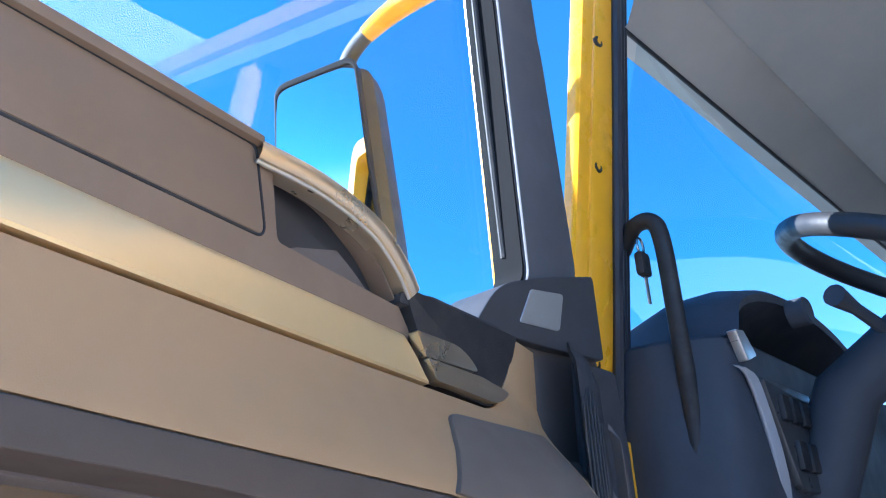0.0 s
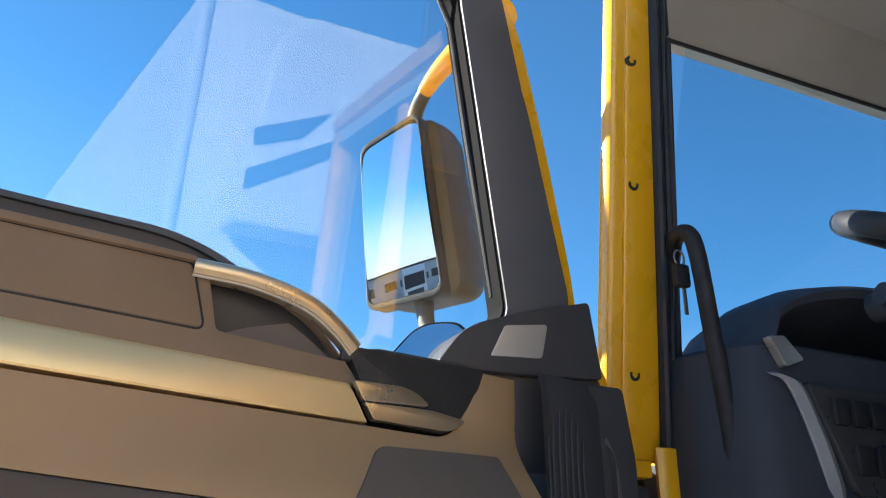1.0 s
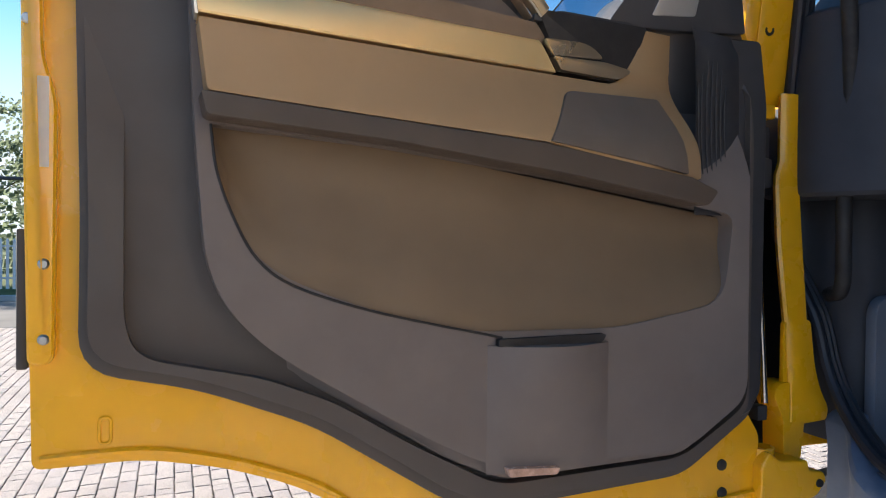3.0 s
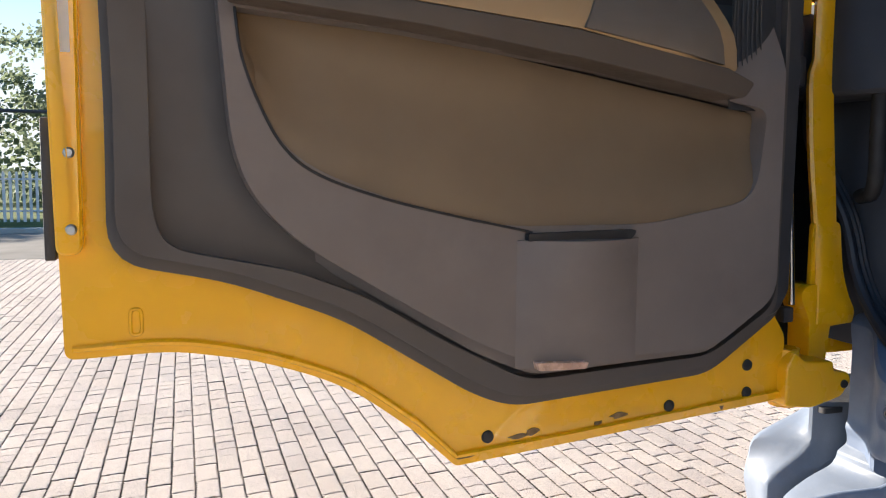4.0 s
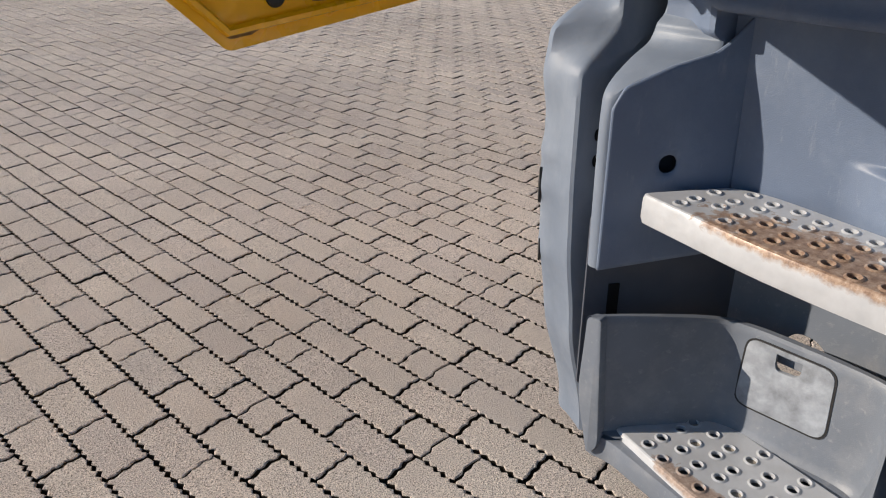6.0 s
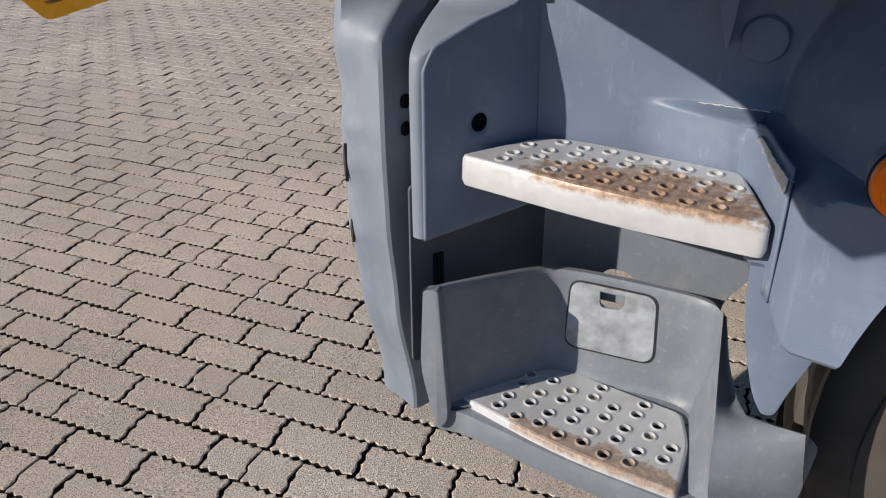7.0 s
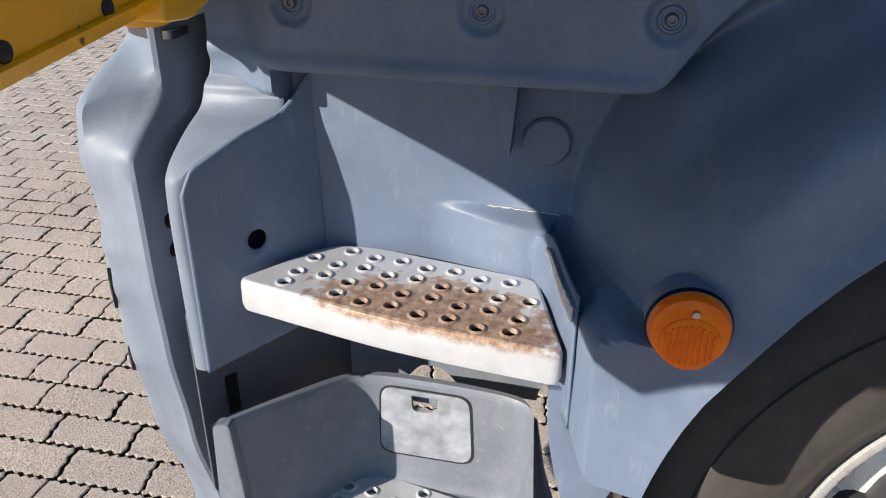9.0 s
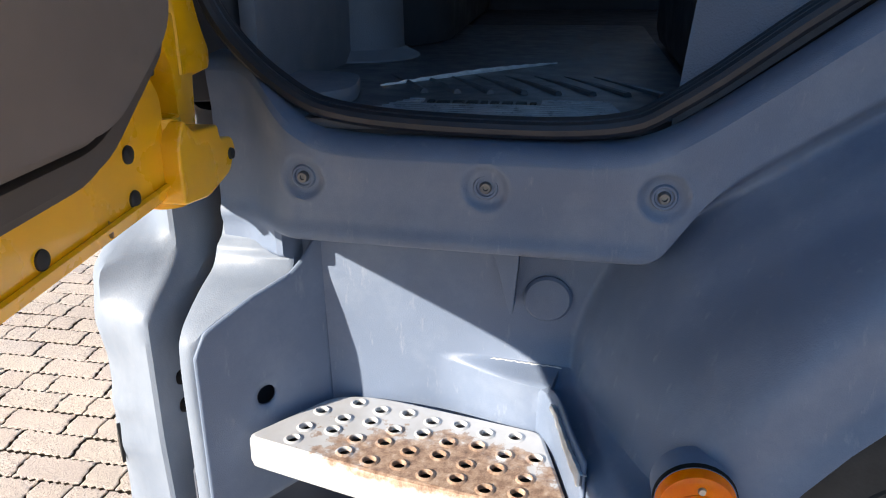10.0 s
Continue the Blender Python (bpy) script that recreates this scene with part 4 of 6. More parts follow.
# pocket face, hollowed
rows = []
for i in range(29):
    u = i / 28
    x = 0.146 + 0.732 * u
    zt, zb = 1.735 - 0.115 * u, float(np.interp(x, (0.146, 0.158, 0.185, 0.222, 0.322, 0.47, 0.69, 0.88), (1.70, 1.63, 1.573, 1.536, 1.496, 1.462, 1.462, 1.49)))
    rows.append([(x, 0.500 - 0.0275 * ease(0.20, 0.95, k / 14), zt + (zb - zt) * k / 14) for k in range(15)])
door_part("map_pocket", sheet(rows), POCKET, label="brown curved map pocket face")
door_part("pocket_top", plate("y", fillet([(0.136, 1.742, 0.004), (0.142, 1.716, 0.006), (0.35, 1.699, 0.02), (0.59, 1.668, 0.02), (0.80, 1.634, 0.01), (0.812, 1.655, 0.006), (0.766, 1.672, 0), (0.548, 1.707, 0)]), 0.449, 0.51, bevel=0.010, segs=3), worn("armrest_plastic", (0.088, 0.068, 0.054), 0.55, 1400, 0.25, 5, 0.10, spec=0.4))
seam = [(0.150, 1.712), (0.157, 1.66), (0.176, 1.607), (0.203, 1.560), (0.243, 1.530), (0.320, 1.503), (0.407, 1.482), (0.484, 1.466), (0.512, 1.460)]
door_part("pocket_seam", tube(curve_pts([(x, 0.4690, z) for x, z in seam], 5), 0.0017, 6), RUBBER, label="dark line along the pocket's edge")
# upper insert, silver strip, brown insert
upper = fillet([(0.112, 1.952, 0.006), (0.30, 1.951, 0.02), (0.392, 1.947, 0.01), (0.47, 1.938, 0.03), (0.53, 1.905, 0.03), (0.572, 1.862, 0.004), (0.585, 1.846, 0.003), (0.126, 1.866, 0.004)])
door_part("upper_panel", plate("y", upper, 0.4600, 0.512, [fillet([(0.404, 1.9385, 0.006), (0.47, 1.9345, 0.02), (0.525, 1.908, 0.02), (0.560, 1.872, 0.004), (0.419, 1.882, 0.006)])], bevel=0.003), TRIM)
groove = fillet([(0.1145, 1.9475, 0.009), (0.3875, 1.9445, 0.007), (0.408, 1.8805, 0.011), (0.1195, 1.8875, 0.013)])
door_part("insert_groove", tube([(p.x, 0.4602, p.y) for p in groove], 0.0013, 6, closed=True), RUBBER)
door_part("upper_insert", plate("y", fillet([(0.116, 1.946, 0.008), (0.386, 1.943, 0.006), (0.406, 1.882, 0.01), (0.121, 1.889, 0.012)]), 0.4592, 0.51, bevel=0.001), TRIM, label="flat dark brown plastic insert")
door_part("upper_shelf", plate("y", fillet([(0.108, 1.957, 0.006), (0.30, 1.953, 0.02), (0.39, 1.950, 0.003), (0.39, 1.944, 0.0), (0.108, 1.948, 0.0)]), 0.452, 0.51, bevel=0.004), TRIM)
brown = fillet([(0.133, 1.8195, 0.003), (0.592, 1.8035, 0.002), (0.690, 1.800, 0.02), (0.722, 1.845, 0.02), (0.735, 1.880, 0.004), (0.797, 1.882, 0.004), (0.786, 1.79, 0.03), (0.799, 1.672, 0.006), (0.766, 1.668, 0.0), (0.548, 1.708, 0.0), (0.143, 1.742, 0.006)])
door_part("brown_insert", plate("y", brown, 0.4495, 0.512, bevel=0.003), PANEL, label="brown grained plastic insert")
rows = []
for i in range(25):
    u = i / 24
    xt, xb = 0.128 + 0.440 * u, 0.133 + 0.455 * u
    zt, zb = 1.867 - 0.017 * u, 1.8235 - 0.0165 * u
    rows.append([(xt, 0.500, zt + 0.002), (xt, 0.4605, zt)] + [(xt + (xb - xt) * k, 0.459 - 0.012 * k - 0.002 * math.sin(math.pi * k), zt + (zb - zt) * k) for k in (0.06, 0.15, 0.3, 0.5, 0.7, 0.85, 0.95)] + [(xb, 0.449, zb), (xb, 0.500, zb - 0.002)])
door_part("silver_strip", sheet(rows), GOLD_REFLECTION, label="satin silver trim strip coloured with a golden reflection")
door_part("strip_end", plate("y", [(0.1265, 1.869), (0.1325, 1.820), (0.1295, 1.820), (0.1235, 1.869)], 0.443, 0.474), SILVER)
door_part("speaker_cover", plate("y", fillet([(0.553, 1.709, 0.002), (0.597, 1.782, 0.012), (0.746, 1.782, 0.003), (0.764, 1.676, 0.003)]), 0.4445, 0.452, bevel=0.002), worn("speaker_grille", (0.165, 0.132, 0.102), 0.6, 2600, 0.8, 5, 0.05), label="dark perforated speaker cover")
# door opener in its dark recess
door_part("opener_recess", plate("y", fillet([(0.560, 1.888, 0.004), (0.738, 1.884, 0.006), (0.722, 1.830, 0.02), (0.695, 1.803, 0.02), (0.600, 1.810, 0.002)]), 0.452, 0.50, bevel=0.003), RUBBER, label="black recess of the door opener")
lever = door_part("door_opener", plate("y", fillet([(0.570, 1.850, 0.003), (0.640, 1.851, 0.02), (0.668, 1.832, 0.012), (0.583, 1.829, 0.002)]), 0.444, 0.456, bevel=0.004), OPENER, label="silver door opener lever")
door_part("opener_sill", plate("y", fillet([(0.583, 1.828, 0.002), (0.672, 1.828, 0.01), (0.712, 1.820, 0.01), (0.690, 1.806, 0.012), (0.594, 1.810, 0.002)]), 0.442, 0.456, bevel=0.004), OPENER, lever)
# pull handle arch over a hollow, its shadow put into the dark floor
door_part("handle_hollow", plate("y", fillet([(0.398, 1.943, 0.006), (0.47, 1.940, 0.02), (0.53, 1.915, 0.02), (0.563, 1.872, 0.004), (0.415, 1.880, 0.004)]), 0.4815, 0.50, bevel=0.002), DARK)
arch = curve_pts([(0.388, 0.459, 1.938), (0.45, 0.454, 1.935), (0.510, 0.450, 1.921), (0.547, 0.450, 1.900), (0.569, 0.452, 1.882)], 6)
rows = []
for i, p in enumerate(arch):
    q = arch[min(i + 1, len(arch) - 1)] - arch[max(i - 1, 0)]
    n = Vector((-q.z, 0, q.x)).normalized()
    if n.z < 0:
        n = -n
    rows.append([tuple(p + n * a + Vector((0, b, 0))) for a, b in ((-0.0065, 0.016), (-0.0065, -0.001), (-0.005, -0.005), (-0.001, -0.0072), (0.004, -0.0075), (0.009, -0.005), (0.0125, 0.001), (0.014, 0.010), (0.014, 0.03))])
handle = door_part("pull_handle", sheet(rows), worn("warm_silver", (0.62, 0.51, 0.35), 0.30, 0, 0, 9, 0.05, metal=0.75, rough_vary=0.04), label="silver arched pull handle")
door_part("handle_lip", tube([tuple(Vector(r[1]) + Vector((0, -0.001, 0))) for r in rows], 0.0016, 8), SILVER, handle, "bright inner lip")
door_part("panel_ledge", plate("y", fillet([(0.555, 1.872, 0.002), (0.60, 1.874, 0.004), (0.715, 1.878, 0.004), (0.712, 1.888, 0.004), (0.60, 1.890, 0.006), (0.556, 1.882, 0.004)]), 0.452, 0.51, bevel=0.004), DARK)
# mirror triangle cover with its silver tweeter block
door_part("corner_cover", plate("y", fillet([(0.680, 1.890, 0.004), (0.712, 1.936, 0.03), (0.79, 1.963, 0.03), (0.888, 1.990, 0.008), (0.912, 1.893, 0.006), (0.80, 1.886, 0.006), (0.70, 1.884, 0.004)]), 0.500, 0.57, bevel=0.008, segs=3), DARK, label="black corner cover under the window frame")
door_part("silver_block", plate("y", fillet([(0.765, 1.943, 0.004), (0.826, 1.952, 0.006), (0.820, 1.908, 0.006), (0.747, 1.903, 0.004)]), 0.456, 0.49, bevel=0.006, segs=3), SILVER, label="silver switch block")
# dark hinge-side vent panel with upright slats
def vent_pt(u, z, off=0.0):
    """The dark cheek between the brown insert and the hinge side, which falls back towards the hinge."""
    return (0.796 + 0.004 * math.sin(math.pi * (z - 1.5) / 0.38) + 0.128 * u, 0.462 + 0.012 * ease(0.0, 0.12, u) + 0.040 * u * u + 0.016 * ease(1.62, 1.46, z) + 0.010 * ease(1.86, 1.885, z) - off, z)


vent = door_part("vent_panel", sheet([[vent_pt(i / 12, 1.886 - 0.262 * k / 24) for k in range(25)] for i in range(13)]), DARK, label="dark curved panel with upright vent slats")
for i in range(7):
    u = 0.10 + 0.075 * i
    half = 0.088 * math.sqrt(1 - ((i - 3) / 3.8) ** 2)
    pts = [vent_pt(u - 0.035 * (1 - (k / 6 - 1) ** 2), 1.757 + half * (1 - k / 6), 0.002) for k in range(13)]
    door_part("slat", tube(pts, [0.0008 + 0.0007 * math.sin(math.pi * k / 12) for k in range(13)], 6), DARK, vent)
# bottle holder bulge and its slot
rows = []
for i in range(21):
    u = i / 20
    x = 0.492 + 0.178 * u
    bulge = 0.034 * math.sin(math.pi * min(1, max(0, u))) ** 0.9
    rows.append([(x, 0.470 - 0.2 * bulge, 1.4505)] + [(x, 0.470 - bulge * (1 - 0.75 * ease(0.2, 1, k / 10)), 1.450 - 0.165 * k / 10) for k in range(11)])
door_part("bottle_holder", sheet(rows), LOWER, label="dark plastic bottle holder")
door_part("holder_slot", plate("y", fillet([(0.503, 1.459, 0.002), (0.662, 1.462, 0.008), (0.652, 1.4495, 0.004), (0.503, 1.4495, 0.002)]), 0.459, 0.474), RUBBER)
door_part("reflector", plate("y", fillet([(0.515, 1.295, 0.003), (0.590, 1.291, 0.003), (0.586, 1.282, 0.003), (0.518, 1.284, 0.003)]), 0.452, 0.485, bevel=0.002), worn("reflector_strip", (0.62, 0.40, 0.30), 0.25, 0, 0, 40, 0.3), label="pale red reflector strip")
# steel edge: ridge, hem, plugs, latch, screws, seal strip
door_part("edge_ridge", plate("y", fillet([(-0.040, 1.44, 0.01), (-0.012, 1.44, 0.015), (-0.010, 1.74, 0.02), (-0.024, 1.78, 0.02), (-0.026, 1.93, 0.02), (-0.016, 1.97, 0.02), (-0.028, 2.40, 0.01), (-0.056, 2.40, 0.01), (-0.047, 1.80, 0.03)]), 0.518, 0.540, bevel=0.007, segs=3), YELLOW)
hem = [(-0.028, 0.534, 1.332), (0.08, 0.533, 1.334), (0.17, 0.533, 1.317), (0.25, 0.533, 1.290), (0.308, 0.533, 1.262), (0.384, 0.533, 1.206), (0.437, 0.533, 1.155), (0.60, 0.533, 1.166), (0.975, 0.533, 1.196)]
door_part("hem", tube(curve_pts(hem[:6], 4) + [Vector(p) for p in hem[6:]], 0.004, 6), YELLOW)
emboss = fillet([(0.034, 1.345, 0.006), (0.046, 1.345, 0.006), (0.046, 1.375, 0.006), (0.034, 1.375, 0.006)])
door_part("emboss", tube([(p.x, 0.5345, p.y) for p in emboss], 0.0022, 6, closed=True), YELLOW)
for x, z in ((0.483, 1.176), (0.775, 1.192), (0.915, 1.243), (0.916, 1.200)):
    door_part("plug", lathe([(-0.0035, 0.0), (-0.0035, 0.006), (-0.002, 0.0085), (0.001, 0.0092)], (x, 0.535, z), "y", 20), RUBBER, label="black rubber plug")
chips = bmesh.new()
rnd = random.Random(8)
for cx, cz, w, h in ((0.452, 1.152, 0.022, 0.003), (0.530, 1.172, 0.018, 0.004), (0.552, 1.176, 0.016, 0.006), (0.655, 1.178, 0.010, 0.004), (0.690, 1.186, 0.018, 0.006), (0.870, 1.184, 0.004, 0.010), (0.50, 1.160, 0.05, 0.0015)):
    n = 11
    pts = [(cx + w * (0.5 + 0.5 * rnd.random()) * math.cos(2 * math.pi * k / n), cz + h * (0.5 + 0.5 * rnd.random()) * math.sin(2 * math.pi * k / n) + 0.09 * w * math.cos(2 * math.pi * k / n)) for k in range(n)]
    plate("y", [Vector(p) for p in pts], 0.5338, 0.536, bm=chips)
door_part("paint_chips", chips, worn("chipped_primer", (0.22, 0.13, 0.05), 0.7, 200, 0.4, 120, 0.6), label="chipped and scraped paint")
lock = door_part("lock", box(-0.024, 0.523, 1.878, 0.022, 0.03, 0.052, 0.004), RUBBER, label="black door lock with a steel claw")
door_part("lock_claw", tube([(-0.032, 0.506, 1.895), (-0.026, 0.504, 1.882), (-0.030, 0.506, 1.868)], 0.003, 8), STEEL, lock)
for z in (1.553, 1.469, 1.915, 1.822):
    x = -0.023 if z < 1.7 else -0.040
    door_part("screw", lathe([(-0.006, 0.0), (-0.006, 0.004), (-0.004, 0.006), (0.001, 0.0065)], (x, 0.520, z), "y", 16), STEEL, label="steel dome screw")
door_part("edge_seal", box(-0.048, 0.570, 1.512, 0.012, 0.05, 0.160, 0.003), DARK, label="black rubber edge strip")
STICKER = worn("sticker", (0.72, 0.72, 0.70), 0.5, 0, 0, 20, 0.1)
door_part("sticker", plate("y", fillet([(-0.030, 1.66, 0.001), (-0.018, 1.66, 0.001), (-0.018, 1.76, 0.001), (-0.030, 1.76, 0.001)]), 0.5165, 0.519), STICKER, label="small white sticker")
bm = bmesh.new()
rnd = random.Random(3)
for k in range(5):
    box(0.104 + 0.004 * rnd.random(), 0.5742, 2.064 - 0.0042 * k, 0.030 + 0.008 * rnd.random(), 0.0008, 0.0014, bm=bm)
box(0.078, 0.5742, 2.058, 0.005, 0.0008, 0.009, bm=bm)
door_part("glass_marking", bm, worn("etched_white", (0.7, 0.72, 0.72), 0.6, 0, 0, 50, 0.1), glass, "pale etched maker's bars on the glass")

# mirrors on the door's outer side
tl, tr, br, bl = Vector((0.697, 0.879, 2.366)), Vector((0.768, 0.777, 2.395)), Vector((0.809, 0.759, 2.084)), Vector((0.745, 0.895, 2.085))
c = (tl + tr + br + bl) / 4
across, up = ((tr + br) - (tl + bl)).normalized(), ((tl + tr) - (bl + br)).normalized()
out_n = across.cross(up).normalized()
if out_n.x > 0:
    out_n = -out_n
flat = [((p - c).dot(across), (p - c).dot(up)) for p in (bl, br, tr, tl)]
frame_m = Matrix.Translation(c) @ Matrix((across, up, out_n)).transposed().to_4x4()


def on_mirror(bm):
    bmesh.ops.transform(bm, matrix=frame_m, verts=bm.verts)
    return bm


mirror = part("side_mirror", on_mirror(plate("z", fillet([(a * 1.05, b * 1.06, 0.022) for a, b in flat]), -0.030, 0.004, bevel=0.003)), DARK, door, "large dark-framed side mirror on a curved arm")
glass_bm = sheet([[tuple(Vector(flat[0]).lerp(Vector(flat[1]), i / 12).lerp(Vector(flat[3]).lerp(Vector(flat[2]), i / 12), j / 16)) + (0.0,) for i in range(13)] for j in range(17)])
for v in glass_bm.verts:
    v.co.y *= 0.985
    v.co.z = 0.0125 - (v.co.x ** 2 + v.co.y ** 2) / (2 * 1.5)
part("mirror_bezel", on_mirror(plate("z", fillet([(a * 1.05, b * 1.06, 0.022) for a, b in flat]), 0.004, 0.0075, [fillet([(a * 0.985, b * 0.995, 0.018) for a, b in flat])], bevel=0.001)), RUBBER, mirror)
part("mirror_glass", on_mirror(glass_bm), MIRROR, mirror, "rectangular convex mirror glass")
shell = bmesh.new()
loops = []
for d, s in ((-0.012, 0.90), (-0.016, 1.05), (-0.026, 1.075), (-0.055, 1.08), (-0.085, 1.06), (-0.112, 0.98), (-0.128, 0.84), (-0.135, 0.5)):
    lo = fillet([(a * s, b * (0.5 + 0.5 * s) * 1.02, 0.035) for a, b in flat], 5)
    loops.append([tuple((p.x + 0.015 * ease(-0.012, -0.03, d), p.y, d)) for p in lo])
for lo in loops:
    lo.append(lo[0])
sheet(loops, shell)
bmesh.ops.contextual_create(shell, geom=[e for e in shell.edges if e.is_boundary and all(v.co.z < -0.13 for v in e.verts)])
part("mirror_housing", on_mirror(shell), worn("mirror_plastic", (0.090, 0.091, 0.092), 0.55, 900, 0.35, 8, 0.12), mirror, "dark grey textured mirror housing")
arm_pts = curve_pts([(0.800, 0.545, 2.470), (0.800, 0.600, 2.478), (0.785, 0.65, 2.468), (0.765, 0.72, 2.44), (0.762, 0.78, 2.41), (0.768, 0.80, 2.36)], 6)
part("mirror_arm_foot", tube(arm_pts[:21], [0.030 - 0.0008 * i for i in range(21)], 14), YELLOW, mirror, "yellow painted mirror arm bracket")
part("mirror_arm", tube(arm_pts[18:], 0.013, 12), bpy.data.materials["mirror_plastic"], mirror)
part("mirror_stalk", tube([(0.805, 0.83, 2.10), (0.806, 0.815, 2.04), (0.815, 0.79, 2.00)], [0.018, 0.014, 0.018], 12), bpy.data.materials["mirror_plastic"], mirror)
small = bmesh.new()
sm = look((0.778, 0.735, 1.975), (1.32, 1.54, 1.80))
loops = []
sflat = [(-0.095, -0.05), (0.055, -0.05), (0.055, 0.045), (-0.02, 0.045)]
for d, s in ((0.0, 1.0), (-0.03, 1.08), (-0.06, 1.0), (-0.085, 0.75), (-0.095, 0.35)):
    lo = [(p.x, p.y, d) for p in fillet([(a * s, b * s, 0.03) for a, b in sflat], 5)]
    loops.append(lo + [lo[0]])
sheet(loops, small)
bmesh.ops.transform(small, matrix=sm, verts=small.verts)
wide = part("wide_mirror", small, bpy.data.materials["mirror_plastic"], door, "small wide-angle mirror below the main one")
g = plate("z", fillet([(a * 0.93, b * 0.93, 0.03) for a, b in sflat], 5), -0.004, 0.001)
bmesh.ops.transform(g, matrix=sm, verts=g.verts)
part("mirror_glass", g, MIRROR, wide, "small mirror glass", smooth=False)

# strut and hinges between door and pillar
part("check_strut", tube([(0.985, 0.552, 1.66), (0.990, 0.552, 1.60)], 0.005, 10), STEEL, door)
part("check_rod", tube([(0.990, 0.552, 1.60), (1.012, 0.552, 1.33)], 0.0052, 12), CHROME, door, "chromed door check rod")
part("rod_end", box(0.984, 0.553, 1.700, 0.022, 0.02, 0.014, 0.004), worn("brass", (0.55, 0.36, 0.12), 0.35, 0, 0, 30, 0.2, metal=0.9), door)
lower = part("lower_hinge", plate("y", fillet([(0.975, 1.176, 0.006), (1.030, 1.170, 0.01), (1.088, 1.184, 0.008), (1.096, 1.196, 0.006), (1.106, 1.206, 0.006), (1.100, 1.222, 0.008), (1.070, 1.226, 0.004), (1.066, 1.242, 0.004), (1.010, 1.246, 0.006), (0.990, 1.262, 0.006), (0.975, 1.24, 0.006)]), 0.515, 0.575, bevel=0.012, segs=4), YELLOW, door, "yellow painted lower door hinge")
part("hinge_knuckle", tube([(1.000, 0.548, 1.170), (1.000, 0.548, 1.262)], 0.022, 18), YELLOW, lower)
part("hinge_bolt", lathe([(-0.004, 0.0), (-0.004, 0.006), (0.002, 0.0075)], (1.090, 0.516, 1.204), "y", 16), RUBBER, lower)
part("rod_bracket", box(1.012, 0.566, 1.312, 0.020, 0.02, 0.025, 0.004), DARK, door)


# ---- cab: pillar, entry, interior ----
def pillar_y(z):
    return 0.590 - 0.19 * (z - 1.90)


def pillar_strip(x0, x1, z0, z1, depth, off=0.0, slope=-0.06, steps=10, crown=0.004):
    """An upright band of the raked front pillar."""
    rows = []
    for k in range(steps + 1):
        z = z0 + (z1 - z0) * k / steps
        y, dx = pillar_y(z) + off, slope * (z - 1.9)
        w = x1 - x0
        rows.append([(x0 + dx + 0.001, y + depth, z), (x0 + dx, y + 0.008, z), (x0 + dx + 0.003, y + 0.001, z), (x0 + dx + 0.15 * w, y - crown, z), (x0 + dx + 0.5 * w, y - crown, z), (x0 + dx + 0.9 * w, y - crown * 0.5, z), (x1 + dx, y + 0.003, z), (x1 + dx + 0.001, y + depth, z)])
    return sheet(rows)


pillar = part("front_pillar", pillar_strip(0.985, 1.082, 1.812, 2.95, 0.022, slope=-0.04), YELLOW, truck, "yellow painted front pillar with three screws")
part("pillar_step", pillar_strip(1.007, 1.078, 1.815, 2.95, 0.02, off=-0.008, slope=-0.04, crown=0.002), YELLOW, pillar)
part("pillar_foot", box(1.015, 0.598, 1.800, 0.075, 0.03, 0.024, 0.004), YELLOW, pillar)
for x, z in ((0.998, 2.404), (1.012, 2.208), (1.028, 1.930)):
    part("pillar_screw", lathe([(0.0015, 0.0), (0.0015, 0.0042), (-0.001, 0.005), (-0.0012, 0.0088), (0.004, 0.0100)], (x, pillar_y(z) - 0.0095, z), "y", 20), RUBBER, pillar, "dark recessed screw")
lowp = []
for k in range(25):
    z = 1.83 - 0.535 * k / 24
    y = 0.575 - 0.025 * ease(1.75, 1.35, z)
    x0 = 1.058 - 0.010 * ease(1.72, 1.69, z) + 0.014 * ease(1.6, 1.3, z)
    x1 = 1.094 + 0.004 * ease(1.8, 1.3, z) + 0.030 * ease(1.38, 1.31, z)
    lowp.append([(x0 + 0.004, y + 0.014, z), (x0, y + 0.004, z), (x0 + 0.004, y, z), ((x0 + x1) / 2, y - 0.003, z), (x1, y, z), (x1 + 0.01, y + 0.02, z)])
part("pillar_lower", sheet(lowp), YELLOW, truck)
# black box added behind the hinges to darken the gap and block sun
part("hinge_sun_block", box(1.075, 0.675, 1.505, 0.21, 0.03, 0.63, 0.004), BLACK, truck)
part("hinge_recess_block", box(1.025, 0.62, 1.73, 0.06, 0.05, 0.10, 0.01), DARK, truck)
part("hinge_recess_block", box(1.045, 0.61, 1.70, 0.02, 0.04, 0.05, 0.006), DARK, truck)
part("pillar_flare", plate("y", fillet([(1.052, 1.285, 0.004), (1.145, 1.292, 0.006), (1.150, 1.312, 0.01), (1.132, 1.342, 0.02), (1.118, 1.385, 0.02), (1.108, 1.46, 0.01), (1.052, 1.46, 0.01)]), 0.556, 0.566, bevel=0.003), YELLOW, truck, "yellow painted foot of the pillar")
part("pillar_base", plate("y", fillet([(1.052, 1.232, 0.004), (1.088, 1.230, 0.004), (1.096, 1.300, 0.01), (1.100, 1.36, 0.01), (1.040, 1.36, 0.02), (1.030, 1.34, 0.01), (1.050, 1.30, 0.01)]), 0.552, 0.60, bevel=0.005), YELLOW, truck)

